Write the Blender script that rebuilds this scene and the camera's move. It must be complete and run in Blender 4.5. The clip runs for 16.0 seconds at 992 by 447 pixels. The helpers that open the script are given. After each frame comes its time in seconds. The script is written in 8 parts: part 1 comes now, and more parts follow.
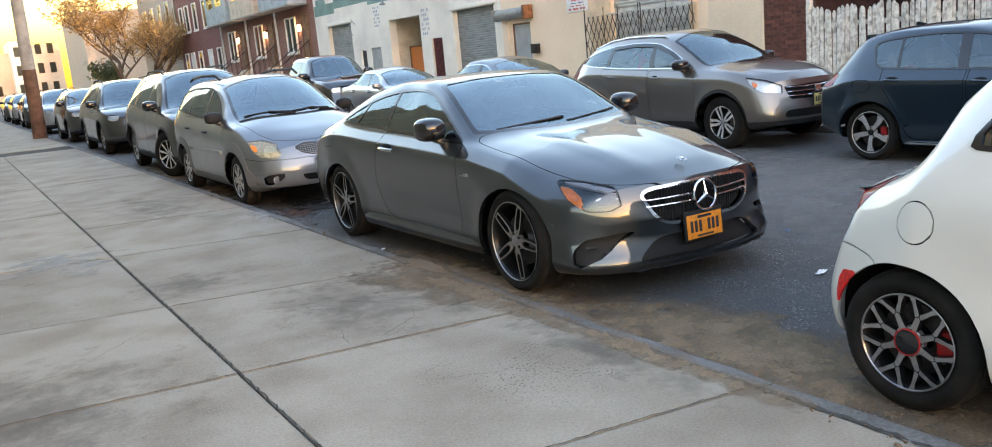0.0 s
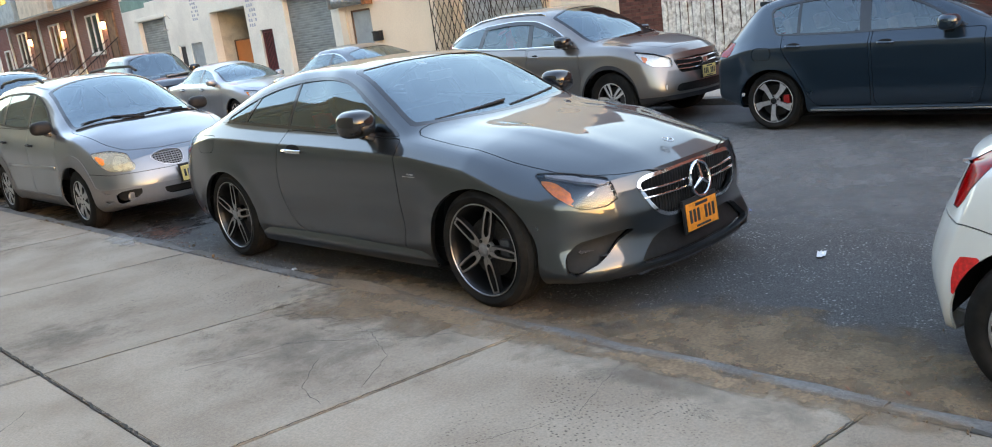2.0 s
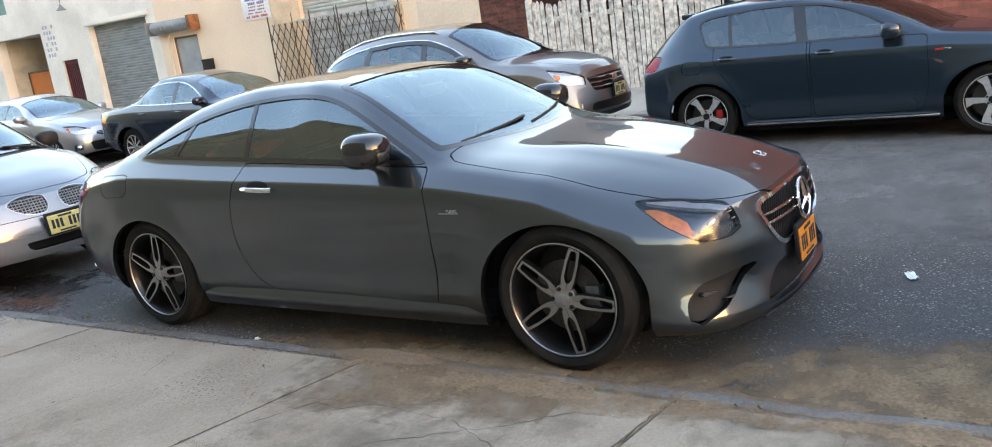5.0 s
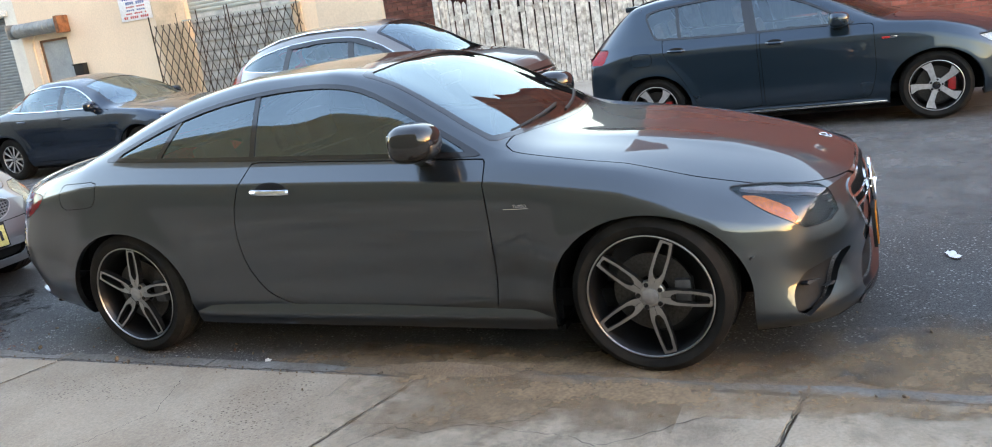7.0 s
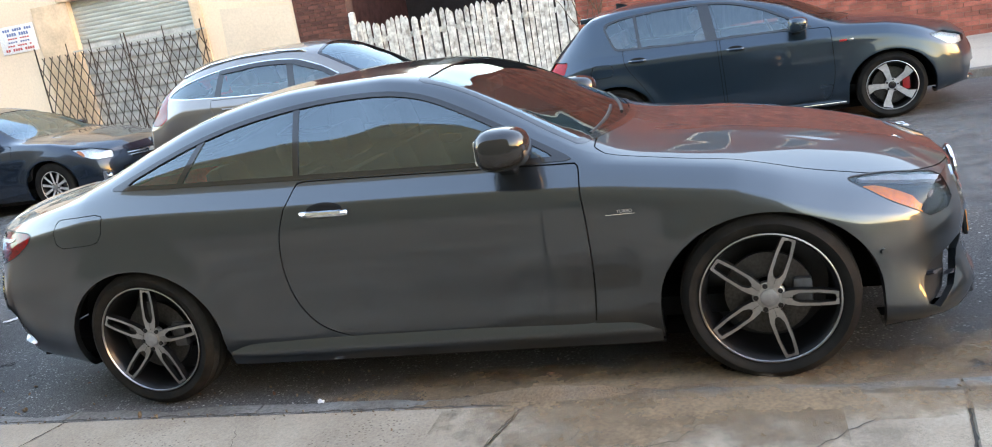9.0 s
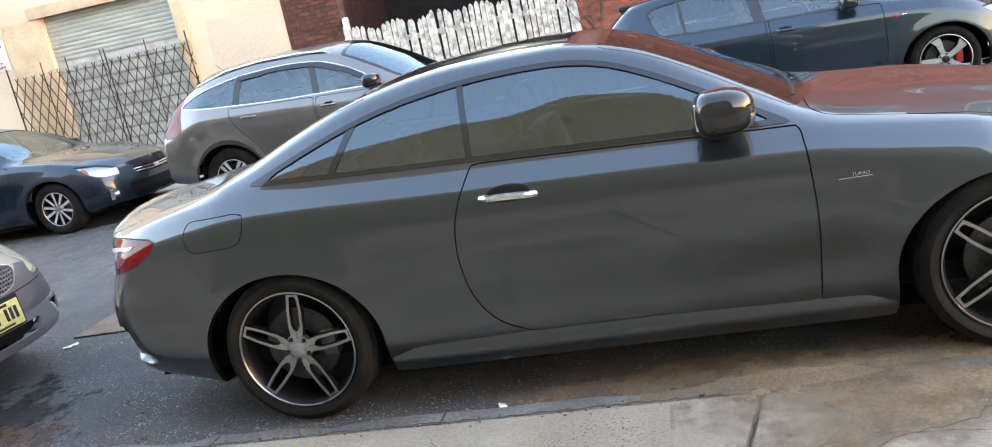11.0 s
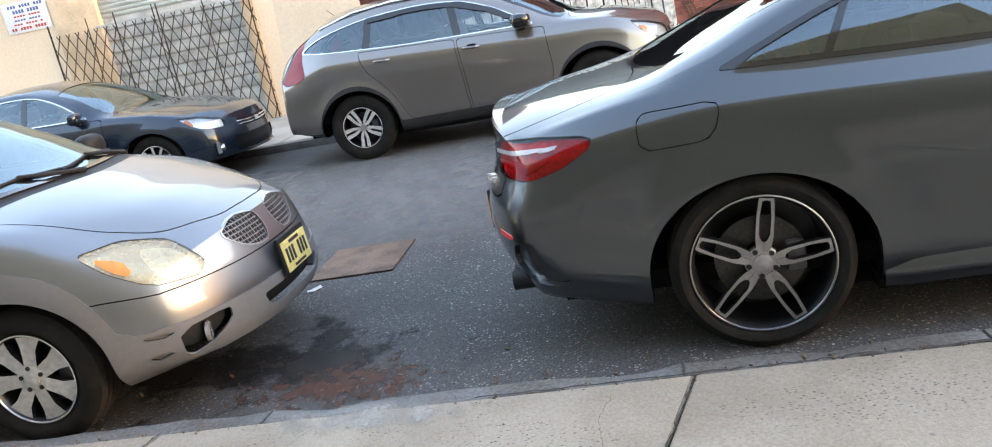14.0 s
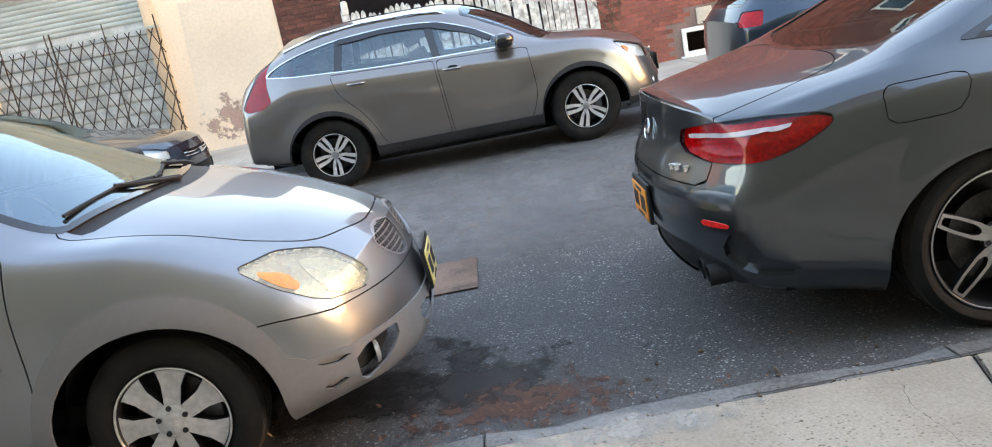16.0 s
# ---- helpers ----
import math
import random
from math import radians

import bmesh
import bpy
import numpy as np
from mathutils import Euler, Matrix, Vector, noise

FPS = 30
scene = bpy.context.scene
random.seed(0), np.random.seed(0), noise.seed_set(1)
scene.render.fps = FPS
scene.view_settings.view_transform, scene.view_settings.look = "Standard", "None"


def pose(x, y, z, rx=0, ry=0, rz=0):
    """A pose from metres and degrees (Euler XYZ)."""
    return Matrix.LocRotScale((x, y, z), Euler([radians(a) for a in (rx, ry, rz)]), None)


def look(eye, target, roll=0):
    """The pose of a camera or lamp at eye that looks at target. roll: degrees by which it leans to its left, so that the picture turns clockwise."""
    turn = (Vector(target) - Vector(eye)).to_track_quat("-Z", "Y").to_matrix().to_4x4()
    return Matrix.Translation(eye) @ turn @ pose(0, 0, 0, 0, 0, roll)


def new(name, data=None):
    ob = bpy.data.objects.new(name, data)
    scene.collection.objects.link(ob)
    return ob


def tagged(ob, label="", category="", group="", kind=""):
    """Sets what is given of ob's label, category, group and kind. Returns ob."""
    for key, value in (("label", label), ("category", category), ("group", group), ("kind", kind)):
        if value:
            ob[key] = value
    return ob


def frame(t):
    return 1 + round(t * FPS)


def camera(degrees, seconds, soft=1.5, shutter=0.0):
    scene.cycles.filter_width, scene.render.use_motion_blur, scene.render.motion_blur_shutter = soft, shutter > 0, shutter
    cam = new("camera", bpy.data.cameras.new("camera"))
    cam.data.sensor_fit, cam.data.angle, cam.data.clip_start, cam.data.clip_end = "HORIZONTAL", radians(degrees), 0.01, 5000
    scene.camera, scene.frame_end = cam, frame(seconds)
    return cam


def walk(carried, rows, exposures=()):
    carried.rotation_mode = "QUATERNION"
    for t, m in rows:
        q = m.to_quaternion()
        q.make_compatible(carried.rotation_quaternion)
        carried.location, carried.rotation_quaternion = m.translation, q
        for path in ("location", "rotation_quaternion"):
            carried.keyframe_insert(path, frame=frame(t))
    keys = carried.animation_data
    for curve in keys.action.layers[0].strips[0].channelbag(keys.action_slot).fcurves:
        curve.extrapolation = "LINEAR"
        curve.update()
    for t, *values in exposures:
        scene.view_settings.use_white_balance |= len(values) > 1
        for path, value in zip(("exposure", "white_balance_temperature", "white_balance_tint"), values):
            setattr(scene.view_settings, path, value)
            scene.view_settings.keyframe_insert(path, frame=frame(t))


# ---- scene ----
cam = camera(59.9, 16.0, 1.0)
PATH = [
    (0, (-2.931, -4.697, 1.594), (-1.905, -3.026, 1.202), -5.3),
    (0.5, (-3.001, -4.376, 1.582), (-1.863, -2.784, 1.168), -4.7),
    (1, (-2.991, -4.07, 1.585), (-1.777, -2.537, 1.169), -6.4),
    (1.5, (-2.939, -3.766, 1.591), (-1.72, -2.242, 1.151), -9.0),
    (2, (-3.019, -3.465, 1.585), (-1.692, -2.041, 1.126), -7.6),
    (2.5, (-3.03, -3.193, 1.59), (-1.592, -1.875, 1.148), -6.8),
    (3, (-2.966, -2.913, 1.601), (-1.518, -1.605, 1.16), -7.5),
    (3.5, (-3.059, -2.615, 1.589), (-1.584, -1.334, 1.161), -6.9),
    (4, (-3.114, -2.364, 1.595), (-1.55, -1.192, 1.174), -6.6),
    (4.2, (-3.089, -2.247, 1.589), (-1.511, -1.097, 1.158), -6.8),
    (6.3, (-3.126, -1.221, 1.581), (-1.444, -0.244, 1.118), -8.6),
    (6.5, (-3.183, -1.116, 1.591), (-1.489, -0.161, 1.121), -8.3),
    (7, (-3.211, -0.885, 1.587), (-1.451, -0.067, 1.104), -8.3),
    (7.5, (-3.15, -0.687, 1.585), (-1.372, 0.074, 1.077), -8.5),
    (8, (-3.189, -0.47, 1.585), (-1.4, 0.28, 1.1), -8.1),
    (8.2, (-3.234, -0.366, 1.591), (-1.427, 0.347, 1.117), -8.1),
    (10.3, (-3.238, 0.7, 1.556), (-1.327, 1.096, 1.118), -10.8),
    (10.5, (-3.243, 0.803, 1.551), (-1.326, 1.183, 1.126), -10.5),
    (11, (-3.173, 1.104, 1.569), (-1.281, 1.557, 1.107), -11.8),
    (11.5, (-3.213, 1.468, 1.538), (-1.329, 1.932, 1.052), -11.3),
    (12, (-3.244, 1.801, 1.525), (-1.357, 2.239, 1.027), -11.3),
    (12.5, (-3.198, 2.163, 1.532), (-1.33, 2.652, 1.013), -12.6),
    (13, (-3.212, 2.552, 1.514), (-1.321, 2.965, 1.011), -11.8),
    (13.5, (-3.153, 2.886, 1.499), (-1.245, 3.243, 1.019), -10.9),
    (14, (-3.061, 3.219, 1.511), (-1.165, 3.593, 0.995), -11.5),
    (14.5, (-3.078, 3.604, 1.517), (-1.175, 3.93, 0.993), -11.9),
    (15, (-3.008, 3.935, 1.488), (-1.09, 4.189, 0.982), -11.9),
    (15.5, (-2.909, 4.257, 1.509), (-0.993, 4.494, 0.987), -12.8),
    (16, (-2.874, 4.633, 1.495), (-0.933, 4.657, 1.016), -11.2),
]
walk(cam, [(t, look(eye, target, roll)) for t, eye, target, roll in PATH], [(0.0, 3.62, 6200, 27), (4.0, 3.9, 6350, 28), (6.5, 4.05, 6350, 28), (8.0, 4.27, 6350, 28), (11.0, 4.45, 6350, 28), (16.0, 4.32, 6400, 28)])

# ---- light ----
world = bpy.data.worlds.new("sky")
scene.world = world
world.use_nodes = True
wn = world.node_tree.nodes
wn.clear()
sky = wn.new("ShaderNodeTexSky")
sky.sky_type, sky.sun_disc = "NISHITA", False
sky.sun_elevation, sky.sun_rotation = radians(4.5), radians(180)
sky.air_density, sky.dust_density, sky.ozone_density = 1.6, 1.0, 1.8
bg = wn.new("ShaderNodeBackground")
bg.inputs["Strength"].default_value = 0.15
wo = wn.new("ShaderNodeOutputWorld")
world.node_tree.links.new(sky.outputs[0], bg.inputs[0])
world.node_tree.links.new(bg.outputs[0], wo.inputs[0])
sun = new("sun", bpy.data.lights.new("sun", "SUN"))
sun.data.energy, sun.data.angle, sun.data.color = 0.35, radians(0.6), (1.0, 0.66, 0.36)
sun.matrix_basis = look((0, -99.69, 7.85), (0, 0, 0))


# ---- materials ----
MAT = {}


def mat(name, color, rough=0.6, metal=0.0, coat=0.0, grain=(40.0, 0.1), stain=(3.0, 0.12), bump=(120.0, 0.1), spec=0.5, second=None, coat_rough=0.03):
    """A surface with fine grain and broad stains in its colour and gloss, in real-world size."""
    m = bpy.data.materials.new(name)
    m.use_nodes = True
    nt = m.node_tree
    bs = nt.nodes["Principled BSDF"]
    bs.inputs["Roughness"].default_value, bs.inputs["Metallic"].default_value = rough, metal
    bs.inputs["Coat Weight"].default_value, bs.inputs["Coat Roughness"].default_value = coat, coat_rough
    bs.inputs["Specular IOR Level"].default_value = spec
    tc = nt.nodes.new("ShaderNodeTexCoord")
    a, b = nt.nodes.new("ShaderNodeTexNoise"), nt.nodes.new("ShaderNodeTexNoise")
    a.inputs["Scale"].default_value, b.inputs["Scale"].default_value = grain[0], stain[0]
    a.inputs["Detail"].default_value, b.inputs["Detail"].default_value = 3, 5
    info = nt.nodes.new("ShaderNodeObjectInfo")
    off = nt.nodes.new("ShaderNodeVectorMath")
    off.operation = "MULTIPLY_ADD"
    sc = nt.nodes.new("ShaderNodeCombineXYZ")
    for k in range(3):
        nt.links.new(info.outputs["Random"], sc.inputs[k])
    off.inputs[1].default_value = (37, 17, 53)
    nt.links.new(sc.outputs[0], off.inputs[0])
    nt.links.new(tc.outputs["Object"], off.inputs[2])
    nt.links.new(off.outputs[0], a.inputs["Vector"])
    nt.links.new(off.outputs[0], b.inputs["Vector"])
    mix = nt.nodes.new("ShaderNodeMix")
    mix.data_type = "RGBA"
    dark = tuple(c * (1 - 2.2 * stain[1]) for c in color) if second is None else second
    mix.inputs[6].default_value, mix.inputs[7].default_value = (*color, 1), (*dark, 1)
    ramp = nt.nodes.new("ShaderNodeMapRange")
    ramp.inputs[1].default_value, ramp.inputs[2].default_value = 0.42, 0.68
    nt.links.new(b.outputs[0], ramp.inputs[0])
    nt.links.new(ramp.outputs[0], mix.inputs[0])
    g = nt.nodes.new("ShaderNodeMapRange")
    g.inputs[1].default_value, g.inputs[2].default_value = 0.3, 0.7
    g.inputs[3].default_value, g.inputs[4].default_value = 1 - grain[1] * 2, 1 + grain[1]
    nt.links.new(a.outputs[0], g.inputs[0])
    mul = nt.nodes.new("ShaderNodeVectorMath")
    mul.operation = "SCALE"
    nt.links.new(mix.outputs[2], mul.inputs[0])
    nt.links.new(g.outputs[0], mul.inputs["Scale"])
    nt.links.new(mul.outputs[0], bs.inputs["Base Color"])
    rr = nt.nodes.new("ShaderNodeMapRange")
    rr.inputs[3].default_value, rr.inputs[4].default_value = rough * 0.88, min(1, rough * 1.15)
    nt.links.new(b.outputs[0], rr.inputs[0])
    nt.links.new(rr.outputs[0], bs.inputs["Roughness"])
    if bump[1]:
        c = nt.nodes.new("ShaderNodeTexNoise")
        c.inputs["Scale"].default_value, c.inputs["Detail"].default_value = bump[0], 4
        nt.links.new(off.outputs[0], c.inputs["Vector"])
        bp = nt.nodes.new("ShaderNodeBump")
        bp.inputs["Strength"].default_value, bp.inputs["Distance"].default_value = bump[1], 0.01
        nt.links.new(c.outputs[0], bp.inputs["Height"])
        nt.links.new(bp.outputs[0], bs.inputs["Normal"])
    MAT[name] = m
    return m


def paint_mat(name, color, metal=0.0, rough=0.35, flake=0.05, coat=1.8):
    """Car paint: a base under clear lacquer, with fine flakes and a film of dust."""
    m = mat(name, color, rough, metal, 1.0, (900.0, flake), (1.3, 0.03), (2.5, 0.0), coat_rough=0.035)
    nt = m.node_tree
    bs = nt.nodes["Principled BSDF"]
    bs.inputs["Coat IOR"].default_value = coat
    tc = nt.nodes.new("ShaderNodeTexCoord")
    n = nt.nodes.new("ShaderNodeTexNoise")
    n.inputs["Scale"].default_value, n.inputs["Detail"].default_value = 9, 8
    nt.links.new(tc.outputs["Object"], n.inputs["Vector"])
    r = nt.nodes.new("ShaderNodeMapRange")
    r.inputs[1].default_value, r.inputs[2].default_value = 0.45, 0.75
    r.inputs[3].default_value, r.inputs[4].default_value = 0.022, 0.040
    nt.links.new(n.outputs[0], r.inputs[0])
    nt.links.new(r.outputs[0], bs.inputs["Coat Roughness"])
    return m


def glass_mat(name, tint, rough=0.0, ior=1.5, haze=0.0):
    """Thin tinted glass: it lets light through and mirrors by its angle."""
    m = bpy.data.materials.new(name)
    m.use_nodes = True
    nt = m.node_tree
    nt.nodes.clear()
    out = nt.nodes.new("ShaderNodeOutputMaterial")
    tr, gl, fr, mx = (nt.nodes.new(k) for k in ("ShaderNodeBsdfTransparent", "ShaderNodeBsdfGlossy", "ShaderNodeFresnel", "ShaderNodeMixShader"))
    tr.inputs[0].default_value = (*tint, 1)
    gl.inputs["Roughness"].default_value = rough
    gl.inputs["Color"].default_value = (0.80, 0.94, 1.0, 1)
    fr.inputs[0].default_value = ior
    nt.links.new(fr.outputs[0], mx.inputs[0])
    nt.links.new(tr.outputs[0], mx.inputs[1])
    nt.links.new(gl.outputs[0], mx.inputs[2])
    top = mx
    if haze:
        df, m2 = nt.nodes.new("ShaderNodeBsdfDiffuse"), nt.nodes.new("ShaderNodeMixShader")
        df.inputs[0].default_value = (*tint, 1)
        no = nt.nodes.new("ShaderNodeTexNoise")
        no.inputs["Scale"].default_value = 14
        mr = nt.nodes.new("ShaderNodeMapRange")
        mr.inputs[3].default_value, mr.inputs[4].default_value = haze * 0.6, min(1, haze * 1.3)
        nt.links.new(no.outputs[0], mr.inputs[0])
        nt.links.new(mr.outputs[0], m2.inputs[0])
        nt.links.new(tr.outputs[0], m2.inputs[1])
        nt.links.new(df.outputs[0], m2.inputs[2])
        nt.links.new(m2.outputs[0], mx.inputs[1])
    nt.links.new(top.outputs[0], out.inputs[0])
    MAT[name] = m
    return m


glass_mat("glass", (0.50, 0.56, 0.56), ior=2.25)
glass_mat("clear_glass", (0.74, 0.79, 0.80), ior=2.1)
glass_mat("privacy_glass", (0.07, 0.075, 0.08), ior=2.0)
glass_mat("screen_glass", (0.62, 0.68, 0.68), ior=3.1)
glass_mat("lens_glass", (0.92, 0.93, 0.93), ior=1.45)
glass_mat("hazy_lens", (0.95, 0.90, 0.70), 0.05, 1.45, 0.26)
glass_mat("red_lens", (0.95, 0.20, 0.16), 0.0, 1.4)
glass_mat("pane", (0.25, 0.27, 0.28), ior=1.7)
mat("mirror", (0.8, 0.8, 0.8), 0.03, 1.0, bump=(1, 0), stain=(3, 0.02), grain=(5, 0.0))
mat("black_gloss", (0.012, 0.012, 0.013), 0.12, 0.0, 0.5, bump=(1, 0))
mat("black_plastic", (0.022, 0.022, 0.023), 0.5, spec=0.2, bump=(400, 0.08))
mat("grey_cladding", (0.145, 0.147, 0.15), 0.5, bump=(500, 0.08), stain=(1.5, 0.03), grain=(40, 0.03))
mat("dark_cladding", (0.035, 0.036, 0.04), 0.5, spec=0.2, bump=(500, 0.1))
mat("gap", (0.008, 0.008, 0.008), 0.8, spec=0.2, bump=(1, 0))
mat("underside", (0.006, 0.006, 0.006), 0.9, spec=0.2)
mat("tyre_tread", (0.034, 0.030, 0.026), 0.85, spec=0.2, bump=(200, 0.3), stain=(9, 0.2))
mat("tyre", (0.007, 0.0068, 0.0066), 0.7, spec=0.2, bump=(300, 0.12), stain=(8, 0.15), second=(0.018, 0.016, 0.014))
mat("chrome", (0.78, 0.79, 0.8), 0.1, 1.0, bump=(1, 0), stain=(6, 0.04))
mat("machined", (0.43, 0.42, 0.41), 0.4, 1.0, grain=(60, 0.05), bump=(1, 0))
mat("rim_black", (0.011, 0.011, 0.012), 0.4, 0.2, 0.1, bump=(1, 0))
mat("rim_silver", (0.66, 0.66, 0.65), 0.36, 0.45, 0.3, bump=(1, 0))
mat("rim_grey", (0.42, 0.42, 0.43), 0.32, 0.8, 0.3, bump=(1, 0))
mat("rim_satin", (0.54, 0.54, 0.54), 0.36, 0.55, 0.3, bump=(1, 0))
mat("cover_silver", (0.54, 0.54, 0.53), 0.35, 0.5, 0.2, bump=(1, 0))
mat("disc", (0.075, 0.07, 0.065), 0.4, 0.8, grain=(80, 0.15), bump=(1, 0))
mat("caliper", (0.10, 0.10, 0.105), 0.5, 0.4)
mat("red_caliper", (0.45, 0.02, 0.02), 0.4)
mat("bolt", (0.2, 0.2, 0.2), 0.4, 0.8, bump=(1, 0))
mat("cabin", (0.028, 0.027, 0.027), 0.7, spec=0.2)
mat("cabin_grey", (0.16, 0.15, 0.14), 0.75)
mat("cabin_beige", (0.42, 0.36, 0.28), 0.75)
mat("reflector", (0.84, 0.84, 0.83), 0.3, 0.45, bump=(30, 0.3))
mat("lamp_silver", (0.60, 0.60, 0.60), 0.25, 0.6, bump=(25, 0.2))
mat("lamp_dark", (0.12, 0.12, 0.125), 0.16, 0.8, bump=(25, 0.25))
mat("amber", (0.90, 0.24, 0.02), 0.25, 0.0, 0.6, bump=(150, 0.3))
mat("red_lamp", (0.72, 0.02, 0.015), 0.3, 0.0, 0.2, bump=(90, 0.15), grain=(60, 0.2))
mat("lamp_white", (0.54, 0.47, 0.47), 0.25, 0.0, 0.6)
mat("plate_orange", (0.82, 0.27, 0.012), 0.45, bump=(1, 0))
mat("plate_yellow", (0.75, 0.62, 0.22), 0.45, bump=(1, 0))
mat("ink", (0.02, 0.02, 0.03), 0.5, bump=(1, 0))
mat("mesh_black", (0.012, 0.012, 0.012), 0.5, spec=0.2, bump=(1, 0))
mat("mesh_grey", (0.26, 0.26, 0.26), 0.4, 0.6, bump=(1, 0))
paint_mat("paint_coupe", (0.048, 0.056, 0.062), 0.92, 0.36, coat=1.72)
paint_mat("paint_silver", (0.225, 0.235, 0.247), 0.85, 0.38, coat=1.55)
paint_mat("paint_taupe", (0.22, 0.203, 0.187), 0.82, 0.34, coat=1.6)
paint_mat("paint_blue", (0.017, 0.034, 0.053), 0.6, 0.28, coat=1.5)
paint_mat("paint_navy", (0.009, 0.020, 0.038), 0.4, 0.25, coat=1.45)
paint_mat("paint_white", (0.68, 0.67, 0.62), 0.0, 0.35, 0.0)
paint_mat("paint_charcoal", (0.07, 0.068, 0.07), 0.6, 0.34)
paint_mat("paint_black", (0.010, 0.010, 0.011), 0.2, 0.3)
paint_mat("paint_civic", (0.36, 0.375, 0.40), 0.7, 0.35)


# ---- shaping tools ----
def part(name, bm_or_mesh, material, parent, label="", smooth=True):
    """One mesh object under a thing or part."""
    if isinstance(bm_or_mesh, bmesh.types.BMesh):
        me = bpy.data.meshes.new(name)
        bm_or_mesh.to_mesh(me)
        bm_or_mesh.free()
        if smooth:
            for p in me.polygons:
                p.use_smooth = True
            me.set_sharp_from_angle(angle=radians(38))
    else:
        me = bm_or_mesh
    if material is not None and not me.materials:
        me.materials.append(material)
    ob = new(name, me)
    if parent is not None:
        ob.parent = parent
    if label:
        ob["label"] = label
    return ob


def thing(name, m, label, category, group="", kind=""):
    ob = new(name)
    ob.empty_display_size = 0.2
    ob.matrix_basis = m
    return tagged(ob, label, category, group, kind)


def add_box(bm, lo, hi, bevel=0.0, turn=None):
    """An axis-aligned box into bm, with softened edges if asked."""
    lo, hi = Vector(lo), Vector(hi)
    r = bmesh.ops.create_cube(bm, size=1.0)
    vs = r["verts"]
    for v in vs:
        v.co = Vector([lo[i] + (v.co[i] + 0.5) * (hi[i] - lo[i]) for i in range(3)])
    if bevel:
        es = list({e for v in vs for e in v.link_edges})
        g = bmesh.ops.bevel(bm, geom=es, offset=bevel, segments=2, affect="EDGES", profile=0.6)
        vs = list({v for f in g["faces"] for v in f.verts} | {v for v in vs if v.is_valid})
    if turn is not None:
        bmesh.ops.transform(bm, matrix=turn, verts=vs)
    return vs


def box(lo, hi, bevel=0.0, turn=None):
    bm = bmesh.new()
    add_box(bm, lo, hi, bevel, turn)
    return bm


def add_tube(bm, pts, r, n=8, r1=None):
    """A round bar along points."""
    pts = [Vector(p) for p in pts]
    rings = []
    for i, p in enumerate(pts):
        d = (pts[min(i + 1, len(pts) - 1)] - pts[max(i - 1, 0)]).normalized()
        a = d.orthogonal().normalized() if not rings else (prev - prev.dot(d) * d).normalized()
        prev = a
        b = d.cross(a)
        rr = r if r1 is None else r + (r1 - r) * i / (len(pts) - 1)
        rings.append([bm.verts.new(p + rr * (math.cos(k * math.tau / n) * a + math.sin(k * math.tau / n) * b)) for k in range(n)])
    for q, s in zip(rings, rings[1:]):
        for k in range(n):
            bm.faces.new((q[k], q[(k + 1) % n], s[(k + 1) % n], s[k]))
    bm.faces.new(rings[0][::-1])
    bm.faces.new(rings[-1])


def tube(pts, r, n=8, r1=None):
    bm = bmesh.new()
    add_tube(bm, pts, r, n, r1)
    return bm


def add_lathe(bm, profile, n=48, close=False):
    """Profile points (axial x, radius) turned about the x axis."""
    rings = []
    for x, r in profile:
        rings.append([bm.verts.new((x, r * math.cos(k * math.tau / n), r * math.sin(k * math.tau / n))) for k in range(n)])
    for q, s in zip(rings, rings[1:]):
        for k in range(n):
            bm.faces.new((q[k], s[k], s[(k + 1) % n], q[(k + 1) % n]))
    if close:
        bm.faces.new(rings[-1])


def prism(*args):
    bm = bmesh.new()
    add_prism(bm, *args)
    return bm


def add_prism(bm, poly, x0, x1, inset=0.0, side=0, face=0):
    """A polygon in the wheel plane (y, z), thick from x0 to x1 (outer face)."""
    c = sum((Vector(p) for p in poly), Vector((0, 0))) / len(poly)
    a = [bm.verts.new((x0, p[0], p[1])) for p in poly]
    b = [bm.verts.new((x1, *(Vector(p) + (c - Vector(p)).normalized() * inset))) for p in poly]
    f = bm.faces.new(b)
    f.material_index = face
    n = len(poly)
    for k in range(n):
        f = bm.faces.new((a[k], a[(k + 1) % n], b[(k + 1) % n], b[k]))
        f.material_index = side


def curve(xs, ys, x):
    """Monotone cubic through points."""
    xs, ys = np.asarray(xs, float), np.asarray(ys, float)
    h = np.diff(xs)
    d = np.diff(ys) / h
    m = np.zeros(len(xs))
    m[0], m[-1] = d[0], d[-1]
    for i in range(1, len(xs) - 1):
        if d[i - 1] * d[i] > 0:
            w1, w2 = 2 * h[i] + h[i - 1], h[i] + 2 * h[i - 1]
            m[i] = (w1 + w2) / (w1 / d[i - 1] + w2 / d[i])
    x = np.clip(np.asarray(x, float), xs[0], xs[-1])
    k = np.clip(np.searchsorted(xs, x) - 1, 0, len(h) - 1)
    t = (x - xs[k]) / h[k]
    return ((2 * t**3 - 3 * t**2 + 1) * ys[k] + (t**3 - 2 * t**2 + t) * h[k] * m[k] + (3 * t**2 - 2 * t**3) * ys[k + 1] + (t**3 - t**2) * h[k] * m[k + 1])


